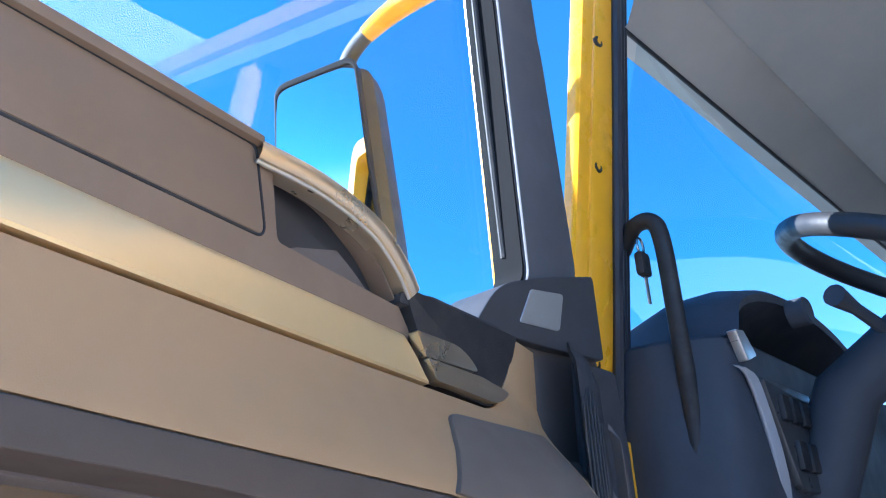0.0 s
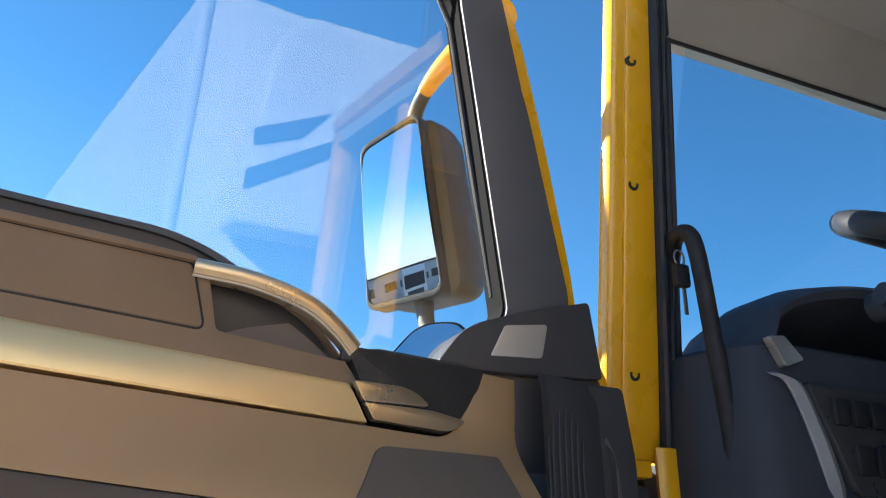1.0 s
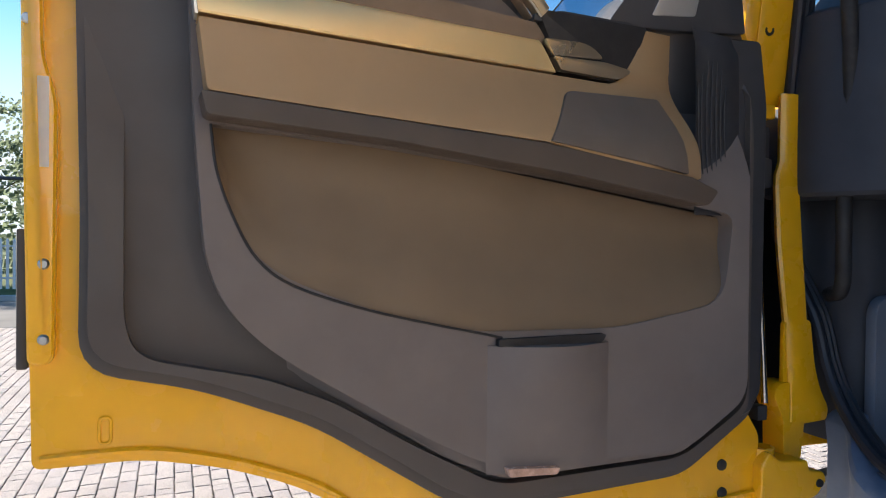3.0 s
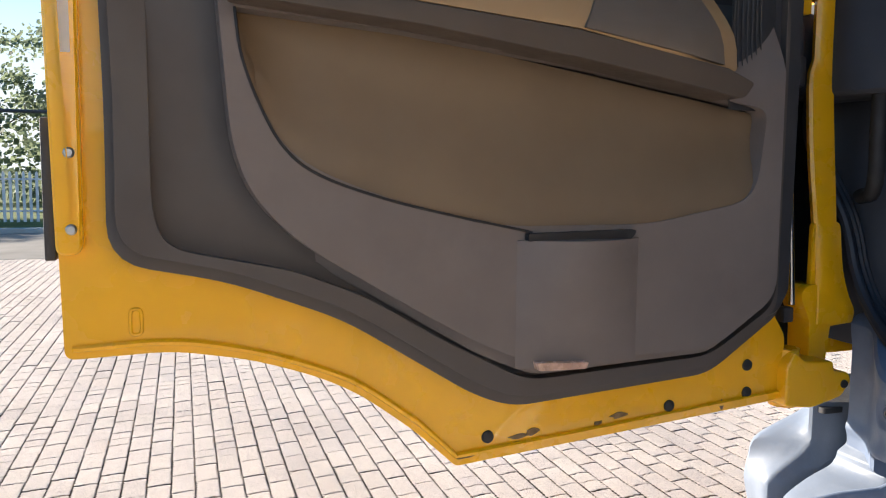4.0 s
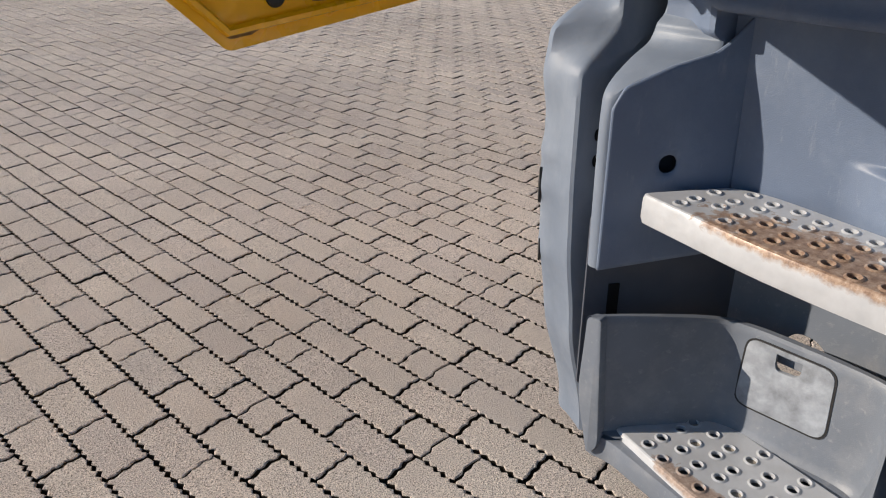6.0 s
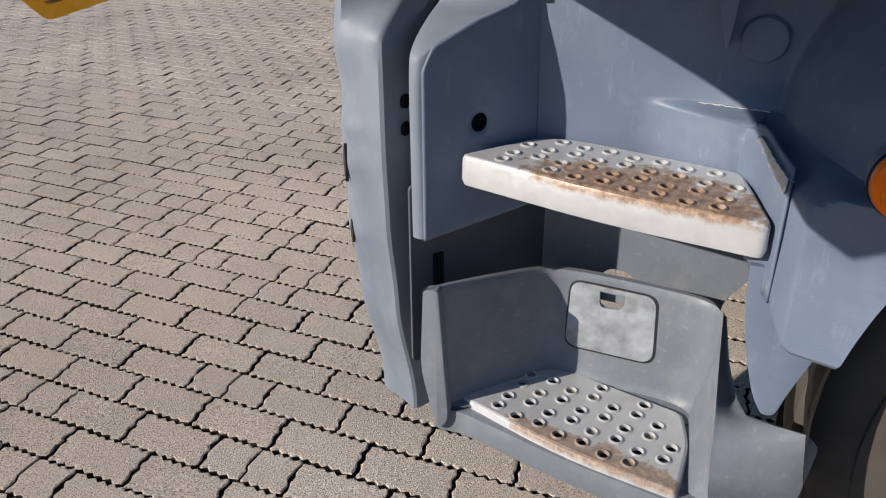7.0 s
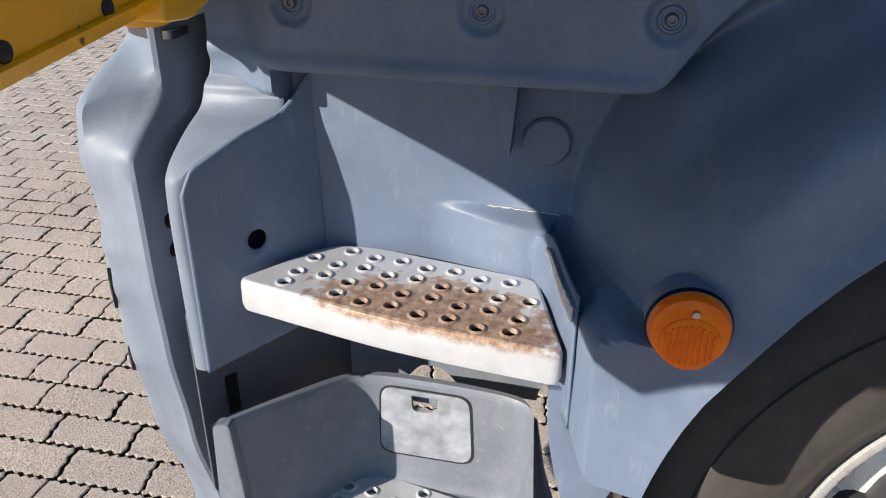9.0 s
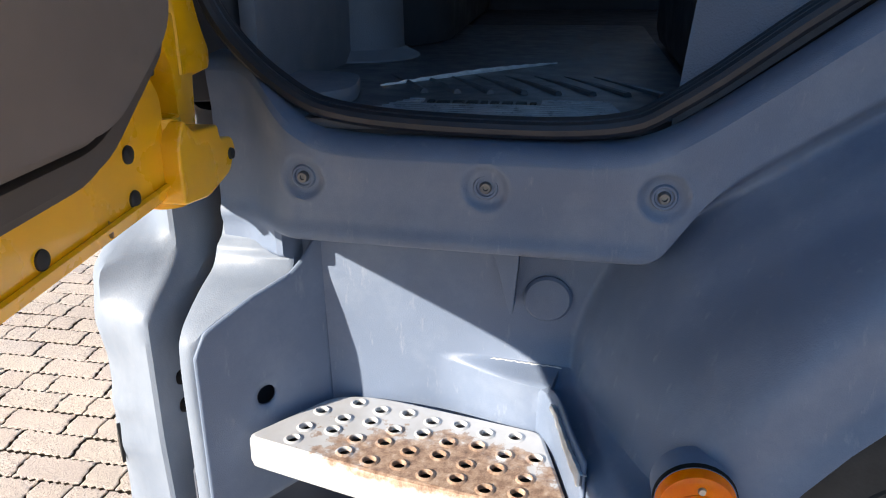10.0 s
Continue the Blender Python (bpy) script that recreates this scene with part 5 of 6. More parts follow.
# rubber seal round the entry: down the pillar, along the sill, up the arch side
seal = [(1.083 - 0.08 * (z - 1.9), pillar_y(z) - 0.012, z) for z in (2.95, 2.6, 2.3, 2.1, 1.9, 1.75, 1.6)]
seal += [(1.126, 0.575, 1.46), (1.132, 0.552, 1.375), (1.130, 0.520, 1.320), (1.116, 0.462, 1.272), (1.104, 0.395, 1.243), (1.096, 0.26, 1.232), (1.086, 0.09, 1.236), (1.080, 0.01, 1.272), (1.072, -0.16, 1.395), (1.06, -0.42, 1.53), (1.05, -0.50, 1.70), (1.03, -0.52, 2.3), (1.0, -0.50, 2.9)]
pts = [p + Vector((0.010, 0.004, 0.006)) * ease(1.7, 1.4, p.z) for p in curve_pts(seal, 5)]
SEAL = worn("seal_rubber", (0.020, 0.023, 0.032), 0.42, 700, 0.2, 12, 0.15)
part("entry_seal", tube(pts, 0.0095, 10), SEAL, truck, "black rubber entry seal")
part("entry_seal_lip", tube([p + Vector((0.0155, 0.0, 0.004)) for p in pts], 0.0065, 8), SEAL, truck)
part("entry_seal_lip", tube([p + Vector((0.028, 0.003, 0.003)) for p in pts], 0.0065, 8), SEAL, truck)

# grab handle with key
part("grab_handle", tube(curve_pts([(1.092, 0.545, 2.105), (1.074, 0.512, 2.128), (1.070, 0.482, 2.124), (1.076, 0.474, 2.09), (1.092, 0.480, 1.98), (1.112, 0.49, 1.85), (1.125, 0.51, 1.65), (1.135, 0.52, 1.52), (1.15, 0.56, 1.50)], 6), 0.0125, 12), RUBBER, truck, "black grab handle on the pillar")
key = thing("key", (1.072, 0.506, 2.05), "black-headed ignition key hanging on the grab handle", "key")
part("key_head", box(1.071, 0.506, 2.066, 0.026, 0.014, 0.036, 0.006), RUBBER, key)
part("key_blade", box(1.074, 0.506, 2.030, 0.006, 0.003, 0.045, 0.001), STEEL, key)
part("key_ring", tube([(1.071 + 0.009 * math.cos(a), 0.506, 2.094 + 0.013 * math.sin(a)) for a in (k * math.pi / 8 for k in range(16))], 0.0018, 6, closed=True), STEEL, key)

# cab walls and roof
part("cab_floor", plate("z", fillet([(1.20, 0.60, 0.02), (1.18, 0.50, 0.05), (1.12, 0.40, 0.05), (1.12, 0.0, 0.02), (1.10, -0.9, 0), (3.25, -0.9, 0), (3.25, 0.74, 0), (1.4, 0.74, 0.1)]), 1.20, 1.232), CAB, truck)
part("roof_lining", plate("z", fillet([(0.98, 0.46, 0.02), (2.3, 0.22, 0), (3.2, 0.30, 0.02), (3.2, -1.1, 0), (0.98, -1.1, 0)]), 2.60, 2.64), LINER, truck, "pale grey roof lining")
rows = []
for i in range(15):
    u = i / 14
    x, y, z = 1.062 + 2.093 * u, 0.470 - 0.06 * u, 2.460
    rows.append([(x, y + 0.05, z + 0.02), (x, y + 0.004, z + 0.002), (x, y, z), (x, y - 0.006, z + 0.002), (x - 0.07 * (1 - u) ** 4, y - 0.085, z + 0.045), (x - 0.07 * (1 - u) ** 4, y - 0.092, z + 0.053), (x - 0.07 * (1 - u) ** 4, y - 0.10, z + 0.052), (x - 0.07 * (1 - u) ** 4, y - 0.40, z + 0.11)])
header = part("header_lining", sheet(rows), LINER, truck, "pale grey lining over the windscreen")
part("header_seal", tube([(1.062 + 2.093 * k / 6, 0.473 - 0.06 * k / 6, 2.459) for k in range(7)], 0.004, 8), RUBBER, header, "thin black edging")
visor = part("sun_visor", plate("z", fillet([(1.62, 0.22, 0.02), (2.3, 0.10, 0.02), (2.3, -0.12, 0.02), (1.62, -0.02, 0.02)]), 2.555, 2.575, bevel=0.006), LINER, truck, "folded grey sun visor")
for x in (1.56, 1.66):
    part("visor_clip", box(x, 0.235, 2.563, 0.03, 0.02, 0.016, 0.004), LINER, visor)
part("roof_skin", plate("z", fillet([(0.97, 0.40, 0.05), (2.1, 0.34, 0.1), (3.2, 0.40, 0.05), (3.2, -1.25, 0.05), (0.97, -1.25, 0.05)]), 2.66, 2.72, bevel=0.02), YELLOW, truck)
# added opening, out of view: keeps yellow off the door glass, lights the cab
quarter = fillet([(-0.60, 1.95, 0.04), (-0.60, 2.62, 0.03), (-1.20, 2.62, 0.03), (-1.20, 1.95, 0.04)])
part("rear_side_panel", plate("x", fillet([(-0.53, 1.22, 0.02), (-0.53, 2.66, 0.05), (-1.25, 2.66, 0.03), (-1.25, 1.10, 0.02), (-1.0, 1.22, 0.1)]), 0.99, 1.06, [quarter], bevel=0.01), YELLOW, truck, "yellow cab side behind the entry")
qw = part("added_quarter_window", plate("x", quarter, 1.020, 1.025), SCREEN, truck, "added, unseen tinted window that opens the cab side to light", smooth=False)
qw.visible_shadow = False
part("rear_wall", plate("y", fillet([(1.0, 1.15, 0.02), (3.2, 1.15, 0.02), (3.2, 2.66, 0.02), (1.0, 2.66, 0.02)]), -1.27, -1.21), YELLOW, truck)
part("rear_lining", plate("y", fillet([(1.08, 1.24, 0.02), (3.16, 1.24, 0.02), (3.16, 2.60, 0.02), (1.08, 2.60, 0.02)]), -1.20, -1.17), CAB, truck)
far_hole = fillet([(0.45, 1.95, 0.05), (0.30, 2.46, 0.05), (-0.40, 2.46, 0.05), (-0.40, 1.95, 0.05)])
part("far_side_panel", plate("x", fillet([(0.55, 1.15, 0.02), (0.40, 2.66, 0.05), (-1.25, 2.66, 0.03), (-1.25, 1.15, 0.02)]), 3.17, 3.24, [far_hole]), CAB, truck)
part("front_panel", plate("y", fillet([(1.25, 1.18, 0.05), (3.1, 1.18, 0.05), (3.1, 1.78, 0.05), (1.2, 1.78, 0.05)]), 0.76, 0.81, bevel=0.02), YELLOW, truck)
ws = part("windscreen", sheet([[(1.10 + 2.05 * i / 10, 0.56 + 0.22 * math.sin(math.pi * (0.12 + 0.76 * i / 10)) - 0.22 * k / 6 * (0.4 + 0.6 * math.sin(math.pi * (0.12 + 0.76 * i / 10))) - 0.06 * k / 6, 1.88 + 0.66 * k / 6) for i in range(11)] for k in range(7)]), SCREEN, truck, "curved windscreen")
ws.visible_shadow = False

# dashboard, binnacle, steering wheel
dash = part("dashboard", plate("z", fillet([(1.105, 0.75, 0.02), (1.090, 0.58, 0.02), (1.088, 0.535, 0.02), (1.122, 0.440, 0.03), (1.17, 0.428, 0.03), (1.75, 0.425, 0.05), (2.1, 0.36, 0.08), (3.15, 0.42, 0.03), (3.15, 0.75, 0)]), 1.66, 1.962, bevel=0.016, segs=3), CAB, truck, "black plastic dashboard")
part("dash_lower", plate("z", fillet([(1.20, 0.75, 0.02), (1.19, 0.60, 0.03), (1.22, 0.545, 0.03), (1.75, 0.53, 0.05), (1.95, 0.40, 0.08), (3.15, 0.45, 0.03), (3.15, 0.75, 0)]), 1.24, 1.67, bevel=0.02), CAB, dash, "dark plastic lower dashboard")
rows = []
for i in range(29):
    u = i / 28
    x = 1.140 + 0.60 * u
    h = 0.122 * max(0.0, math.sin(math.pi * u)) ** 0.38
    rows.append([(x, 0.64, 1.955), (x, 0.60, 1.962 + h * 0.8), (x, 0.54, 1.968 + h), (x, 0.48, 1.966 + h * 1.02), (x, 0.430, 1.958 + h * 0.97), (x, 0.418, 1.954 + h * 0.92), (x, 0.420, 1.948 + h * 0.86), (x, 0.47, 1.945 + h * 0.75), (x, 0.56, 1.93 + h * 0.5)])
part("instrument_hood", sheet(rows), CAB, dash, "black hooded instrument binnacle")
part("instrument_cluster", plate("y", fillet([(1.19, 1.955, 0.02), (1.23, 2.045, 0.04), (1.65, 2.045, 0.04), (1.69, 1.955, 0.02)]), 0.535, 0.545), RUBBER, dash, "dark instrument cluster")
vent_bm = plate("y", fillet([(1.132, 1.962, 0.004), (1.160, 1.966, 0.004), (1.192, 1.936, 0.006), (1.156, 1.922, 0.004)]), 0.418, 0.432, bevel=0.004)
part("dash_vent", vent_bm, SILVER, dash, "silver air vent bezel")
part("switch_panel", plate("y", fillet([(1.185, 1.905, 0.01), (1.42, 1.905, 0.02), (1.40, 1.76, 0.02), (1.25, 1.76, 0.02)]), 0.414, 0.430, bevel=0.005), worn("switch_plastic", (0.05, 0.05, 0.052), 0.35, 600, 0.1, 6, 0.1), dash, "black switch panel")
for i in range(5):
    part("switch", box(1.235 + 0.036 * i, 0.412, 1.868, 0.027, 0.012, 0.036, 0.004), RUBBER, dash)
for i in range(3):
    part("switch", box(1.265 + 0.040 * i, 0.412, 1.806, 0.030, 0.012, 0.040, 0.004), RUBBER, dash)
edge_bm = bmesh.new()
trim = curve_pts([(1.146, 0.420, 1.912), (1.172, 0.416, 1.900), (1.194, 0.416, 1.855), (1.214, 0.418, 1.800), (1.228, 0.424, 1.752), (1.238, 0.44, 1.68), (1.24, 0.48, 1.60)], 6)
sheet([[tuple(p + Vector((-w, 0.006 * abs(w) / 0.014, 0))) for w in (-0.016, -0.013, -0.006, 0.0, 0.006, 0.013, 0.016)] for p in trim], edge_bm)
solid(part("dash_edge", edge_bm, worn("satin_grey", (0.30, 0.30, 0.31), 0.4, 400, 0.1, 8, 0.1), dash, "satin grey trim edge"), 0.006)
part("dash_knob", lathe([(-0.03, 0.0), (-0.03, 0.018), (-0.026, 0.022), (0.0, 0.022)], (1.345, 0.41, 2.030), "y", 24), CAB, dash)
WC, WR, WT = Vector((1.350, 0.187, 2.023)), 0.222, radians(30)


def on_wheel(a, r):
    """A point of the tilted steering wheel."""
    return WC + Vector((r * math.cos(a), r * math.sin(a) * math.cos(WT), r * math.sin(a) * math.sin(WT)))


steer = part("steering_wheel", tube([on_wheel(k * math.pi / 32, WR) for k in range(64)], 0.0165, 12, closed=True), worn("wheel_leather", (0.028, 0.028, 0.030), 0.45, 900, 0.3, 12, 0.2), truck, "black steering wheel")
part("wheel_hub", lathe([(-0.05, 0.05), (0.0, 0.075), (0.02, 0.06), (0.025, 0.0)], WC + Vector((0, 0.02, -0.03)), "y", 24), CAB, steer)
for a in (205, 335, 270):
    part("spoke", tube([WC + Vector((0, 0.01, -0.015)), on_wheel(radians(a), WR * 0.95)], [0.024, 0.012], 10), CAB, steer)
part("wheel_trim", tube([on_wheel(radians(a), WR) for a in range(186, 191, 2)], 0.0172, 12), SILVER, steer, "silver inlay of the steering wheel")
part("steering_column", tube([WC + Vector((0, 0.02, -0.03)), (1.36, 0.36, 1.90), (1.36, 0.56, 1.50)], [0.040, 0.046, 0.05], 16), CAB, truck)
part("stalk", tube([WC + Vector((-0.02, 0.09, -0.06)), (1.275, 0.300, 1.992), (1.222, 0.310, 2.002)], [0.010, 0.009, 0.016], 10), CAB, truck)

# entry mat with ribs, seat base, footwell side
part("entry_mat", plate("z", fillet([(1.118, 0.48, 0.03), (1.112, 0.06, 0.03), (1.20, -0.02, 0.03), (2.40, -0.02, 0.03), (2.40, 0.56, 0.03), (1.20, 0.54, 0.05)]), 1.230, 1.242, bevel=0.003), worn("black_mat", (0.088, 0.098, 0.120), 0.40, 350, 0.4, 9, 0.3), truck, "scratched black rubber entry mat")
MATRIB = worn("worn_rib_rubber", (0.19, 0.21, 0.25), 0.34, 500, 0.2, 30, 0.35)
for i in range(10):
    x = 1.132 + 0.0125 * i
    y0, y1 = 0.072 + 0.002 * i, 0.392 - 0.006 * i
    spans = [(y0, y1)] if i < 7 else [(y0, 0.172), (0.318, y1)]
    for a, b in spans:
        part("mat_rib", box(x, (a + b) / 2, 1.2436, 0.0030, b - a, 0.0036, 0.0010), MATRIB, truck)
rnd = random.Random(14)
y = 0.312
while y > 0.185:
    w = rnd.uniform(0.007, 0.016)
    part("mat_mark", box(1.228 + rnd.uniform(-0.003, 0.003), y - w / 2, 1.2432, rnd.uniform(0.012, 0.022), w, 0.003, 0.0008), RUBBER, truck)
    y -= w + 0.004
for i in range(8):
    y = 0.37 - 0.044 * i
    part("mat_rib", tube([(1.47, y + 0.045, 1.2415), (1.39, y + 0.002, 1.2425), (1.300, y - 0.040, 1.2430)], [0.0015, 0.0040, 0.0052], 8), bpy.data.materials["black_mat"], truck)
scr = bmesh.new()
sp = curve_pts([(1.35, 0.402, 1.2435), (1.42, 0.345, 1.2435), (1.50, 0.28, 1.2435), (1.56, 0.225, 1.2435), (1.62, 0.168, 1.2435)], 6)
tube(sp, [0.0012 + 0.0035 * math.sin(math.pi * i / (len(sp) - 1)) + 0.0008 * math.sin(i * 2.7) for i in range(len(sp))], 6, scr)
part("mat_scratch", scr, worn("bare_scratch", (0.8, 0.8, 0.8), 0.5, 0, 0, 60, 0.2), truck, "pale scratch across the mat")
VINYL = worn("grained_vinyl", (0.155, 0.175, 0.22), 0.55, 420, 0.8, 6, 0.12)
part("footwell_wall", plate("y", fillet([(1.21, 1.24, 0.02), (1.66, 1.24, 0.02), (1.66, 1.50, 0.04), (1.21, 1.50, 0.04)]), 0.520, 0.543, bevel=0.006), VINYL, truck, "grained dark vinyl wall of the footwell")
part("seat_base", tube([(1.70, 0.53, 1.235), (1.70, 0.53, 1.245), (1.70, 0.53, 1.26), (1.70, 0.53, 1.60)], [0.115, 0.112, 0.085, 0.08], 28), VINYL, truck, "grained round pedestal by the entry")
part("footwell_side", plate("z", fillet([(1.19, 0.56, 0.02), (1.16, 0.47, 0.03), (1.17, 0.43, 0.03), (1.22, 0.40, 0.05), (1.36, 0.43, 0.05), (1.36, 0.62, 0.02)]), 1.238, 1.262, bevel=0.008), VINYL, truck, "grained dark footwell cover")
rows = []
for i in range(13):
    u = i / 12
    y = 0.030 - 0.60 * u
    rows.append([(1.115 + 0.01 * u + 0.09 * k / 6, y - 0.03 * k / 6, lip_z(y) + 0.035 + 0.30 * k / 6 * (0.55 + 0.45 * u) - 0.02) for k in range(7)])
part("engine_cover", sheet(rows), VINYL, truck, "grained dark vinyl side of the seat box")
part("seat_box", box(1.62, -0.30, 1.45, 0.80, 0.56, 0.42, 0.03), CAB, truck)
part("seat_cushion", box(1.58, -0.30, 1.74, 0.52, 0.52, 0.16, 0.05, segs=4), worn("seat_cloth", (0.05, 0.052, 0.06), 0.9, 700, 0.5, 8, 0.15, spec=0.2), truck, "dark cloth driver's seat")
part("seat_back", box(1.58, -0.62, 2.10, 0.50, 0.14, 0.66, 0.05, (-8, 0, 0), segs=4), bpy.data.materials["seat_cloth"], truck)
part("chassis", box(2.1, -2.2, 0.85, 0.9, 4.4, 0.28, 0.02), RUBBER, truck)
part("under_cab", box(2.2, -0.3, 1.05, 1.55, 1.7, 0.28, 0.03), RUBBER, truck)


# ---- the yard ----
ASPHALT = worn("asphalt", (0.20, 0.185, 0.165), 0.85, 180, 0.5, 0.6, 0.22, spec=0.3)
GRASSY = worn("grass_ground", (0.10, 0.13, 0.04), 0.95, 40, 0.5, 1.2, 0.4, spec=0.2)
BED = worn("joint_sand", (0.040, 0.033, 0.026), 0.95, 260, 0.6, 8, 0.35, spec=0.1)
bm = bmesh.new()
R = 900.0
sheet([[(x, y, -0.019) for x in (-R, -60, -12, -4, 0, 4, 12, 60, R)] for y in (-R, -60, -12, -4, 0, 4, 9, 15, 30, 60, R)], bm)
part("ground", bm, BED, None, "level yard ground with dark sand in the paving joints", kind="structure", category="ground")
part("asphalt_strip", plate("z", [Vector(p) for p in ((-60, 14.6), (60, 14.0), (60, 19.4), (-60, 20.4))], -0.05, 0.004), ASPHALT, None, "worn pale asphalt lane beyond the paving", kind="structure", category="road")
part("side_yard", plate("z", [Vector(p) for p in ((-60, -60), (-7.2, -60), (-7.2, 14.5), (-60, 14.6))], -0.05, 0.002), ASPHALT, None, "grey asphalt yard", kind="structure", category="ground")
part("rear_yard", plate("z", [Vector(p) for p in ((-7.2, -60), (60, -60), (60, -2.6), (-7.2, -2.6))], -0.05, 0.002), ASPHALT, None, "grey asphalt yard", kind="structure", category="ground")
part("kerb", plate("z", [Vector(p) for p in ((-60, 20.45), (60, 19.45), (60, 19.75), (-60, 20.75))], -0.05, 0.12, bevel=0.02), worn("kerb_concrete", (0.42, 0.41, 0.38), 0.85, 60, 0.4, 2, 0.2), None, "pale concrete kerb", kind="structure", category="kerb")
part("verge", plate("z", [Vector(p) for p in ((-200, 20.8), (200, 19.8), (400, 400), (-400, 400))], -0.05, 0.06), GRASSY, None, "strip of dry grass behind the kerb", kind="structure", category="ground")

# glowing ring that paints pale haze, fading upwards behind everything
HAZE = bpy.data.materials.new("horizon_haze_glow")
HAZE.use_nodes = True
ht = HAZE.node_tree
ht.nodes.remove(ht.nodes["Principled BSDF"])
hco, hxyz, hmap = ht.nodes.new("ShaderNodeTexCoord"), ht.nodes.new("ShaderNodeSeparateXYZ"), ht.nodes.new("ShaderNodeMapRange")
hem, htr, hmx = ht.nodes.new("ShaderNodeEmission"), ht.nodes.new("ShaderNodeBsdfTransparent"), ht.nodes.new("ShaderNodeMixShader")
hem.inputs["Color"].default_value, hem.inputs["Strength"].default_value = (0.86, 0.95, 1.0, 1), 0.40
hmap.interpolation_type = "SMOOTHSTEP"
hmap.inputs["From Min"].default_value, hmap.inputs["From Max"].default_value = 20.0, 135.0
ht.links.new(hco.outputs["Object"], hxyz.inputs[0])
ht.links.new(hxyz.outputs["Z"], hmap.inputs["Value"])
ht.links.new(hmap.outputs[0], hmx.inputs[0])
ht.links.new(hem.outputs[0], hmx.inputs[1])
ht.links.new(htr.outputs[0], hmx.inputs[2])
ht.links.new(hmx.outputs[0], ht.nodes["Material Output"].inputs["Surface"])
part("backdrop", lathe([(-2.0, 420.0), (135.0, 420.0)], (0, 0, 0), "z", 72), HAZE, None, "glowing ring painted as pale haze low over the horizon", kind="structure", category="sky")

# palisade fence behind the kerb
GALV = worn("galvanised_steel", (0.68, 0.69, 0.70), 0.5, 0, 0, 10, 0.10, metal=0.0)
fence = thing("palisade_fence", (-2, 22.0, 0.06), "pale grey steel palisade fence along the verge", "fence")
bm = plate("y", fillet([(-0.034, 0.08, 0), (0.034, 0.08, 0), (0.034, 1.30, 0.004), (0.0, 1.36, 0.004), (-0.034, 1.30, 0.004)]), -0.012, 0.004)
first_pale = None
for i in range(110):
    x = -12.0 + 0.15 * i
    y = 22.0 - 0.017 * x
    if first_pale is None:
        first_pale = part("pale", bm, GALV, fence)
        first_pale.location = (x, y, 0.06)
    else:
        ob = new("pale", first_pale.data)
        ob.parent, ob.matrix_parent_inverse = fence, first_pale.matrix_parent_inverse
        ob.location = (x, y, 0.06)
for z in (0.35, 1.15):
    part("rail", tube([(-12.2, 22.24, z + 0.06), (4.6, 21.95, z + 0.06)], 0.022, 6), GALV, fence)
for i in range(7):
    x = -12.0 + 2.75 * i
    part("post", box(x, 22.08 - 0.017 * x, 0.75, 0.06, 0.06, 1.4, 0.008), GALV, fence)


# trees
BARK = worn("bark", (0.10, 0.075, 0.05), 0.95, 40, 0.8, 6, 0.35, spec=0.1)
LEAF = node_mat("leaves", (0.07, 0.11, 0.03), 0.6, 0, 0.25)
ri = LEAF.node_tree.nodes.new("ShaderNodeNewGeometry")
put(LEAF, "Base Color", ramp(LEAF, ri.outputs["Random Per Island"], [(0.0, (0.13, 0.16, 0.11)), (0.5, (0.20, 0.24, 0.165)), (1.0, (0.28, 0.32, 0.225))]))
LEAF.node_tree.nodes["Principled BSDF"].inputs["Transmission Weight"].default_value = 0.0
glow, blend = LEAF.node_tree.nodes.new("ShaderNodeBsdfTranslucent"), LEAF.node_tree.nodes.new("ShaderNodeMixShader")
blend.inputs[0].default_value = 0.5
glow.inputs["Color"].default_value = (0.24, 0.29, 0.185, 1)
LEAF.node_tree.links.new(LEAF.node_tree.nodes["Principled BSDF"].outputs[0], blend.inputs[1])
LEAF.node_tree.links.new(glow.outputs[0], blend.inputs[2])
LEAF.node_tree.links.new(blend.outputs[0], LEAF.node_tree.nodes["Material Output"].inputs["Surface"])


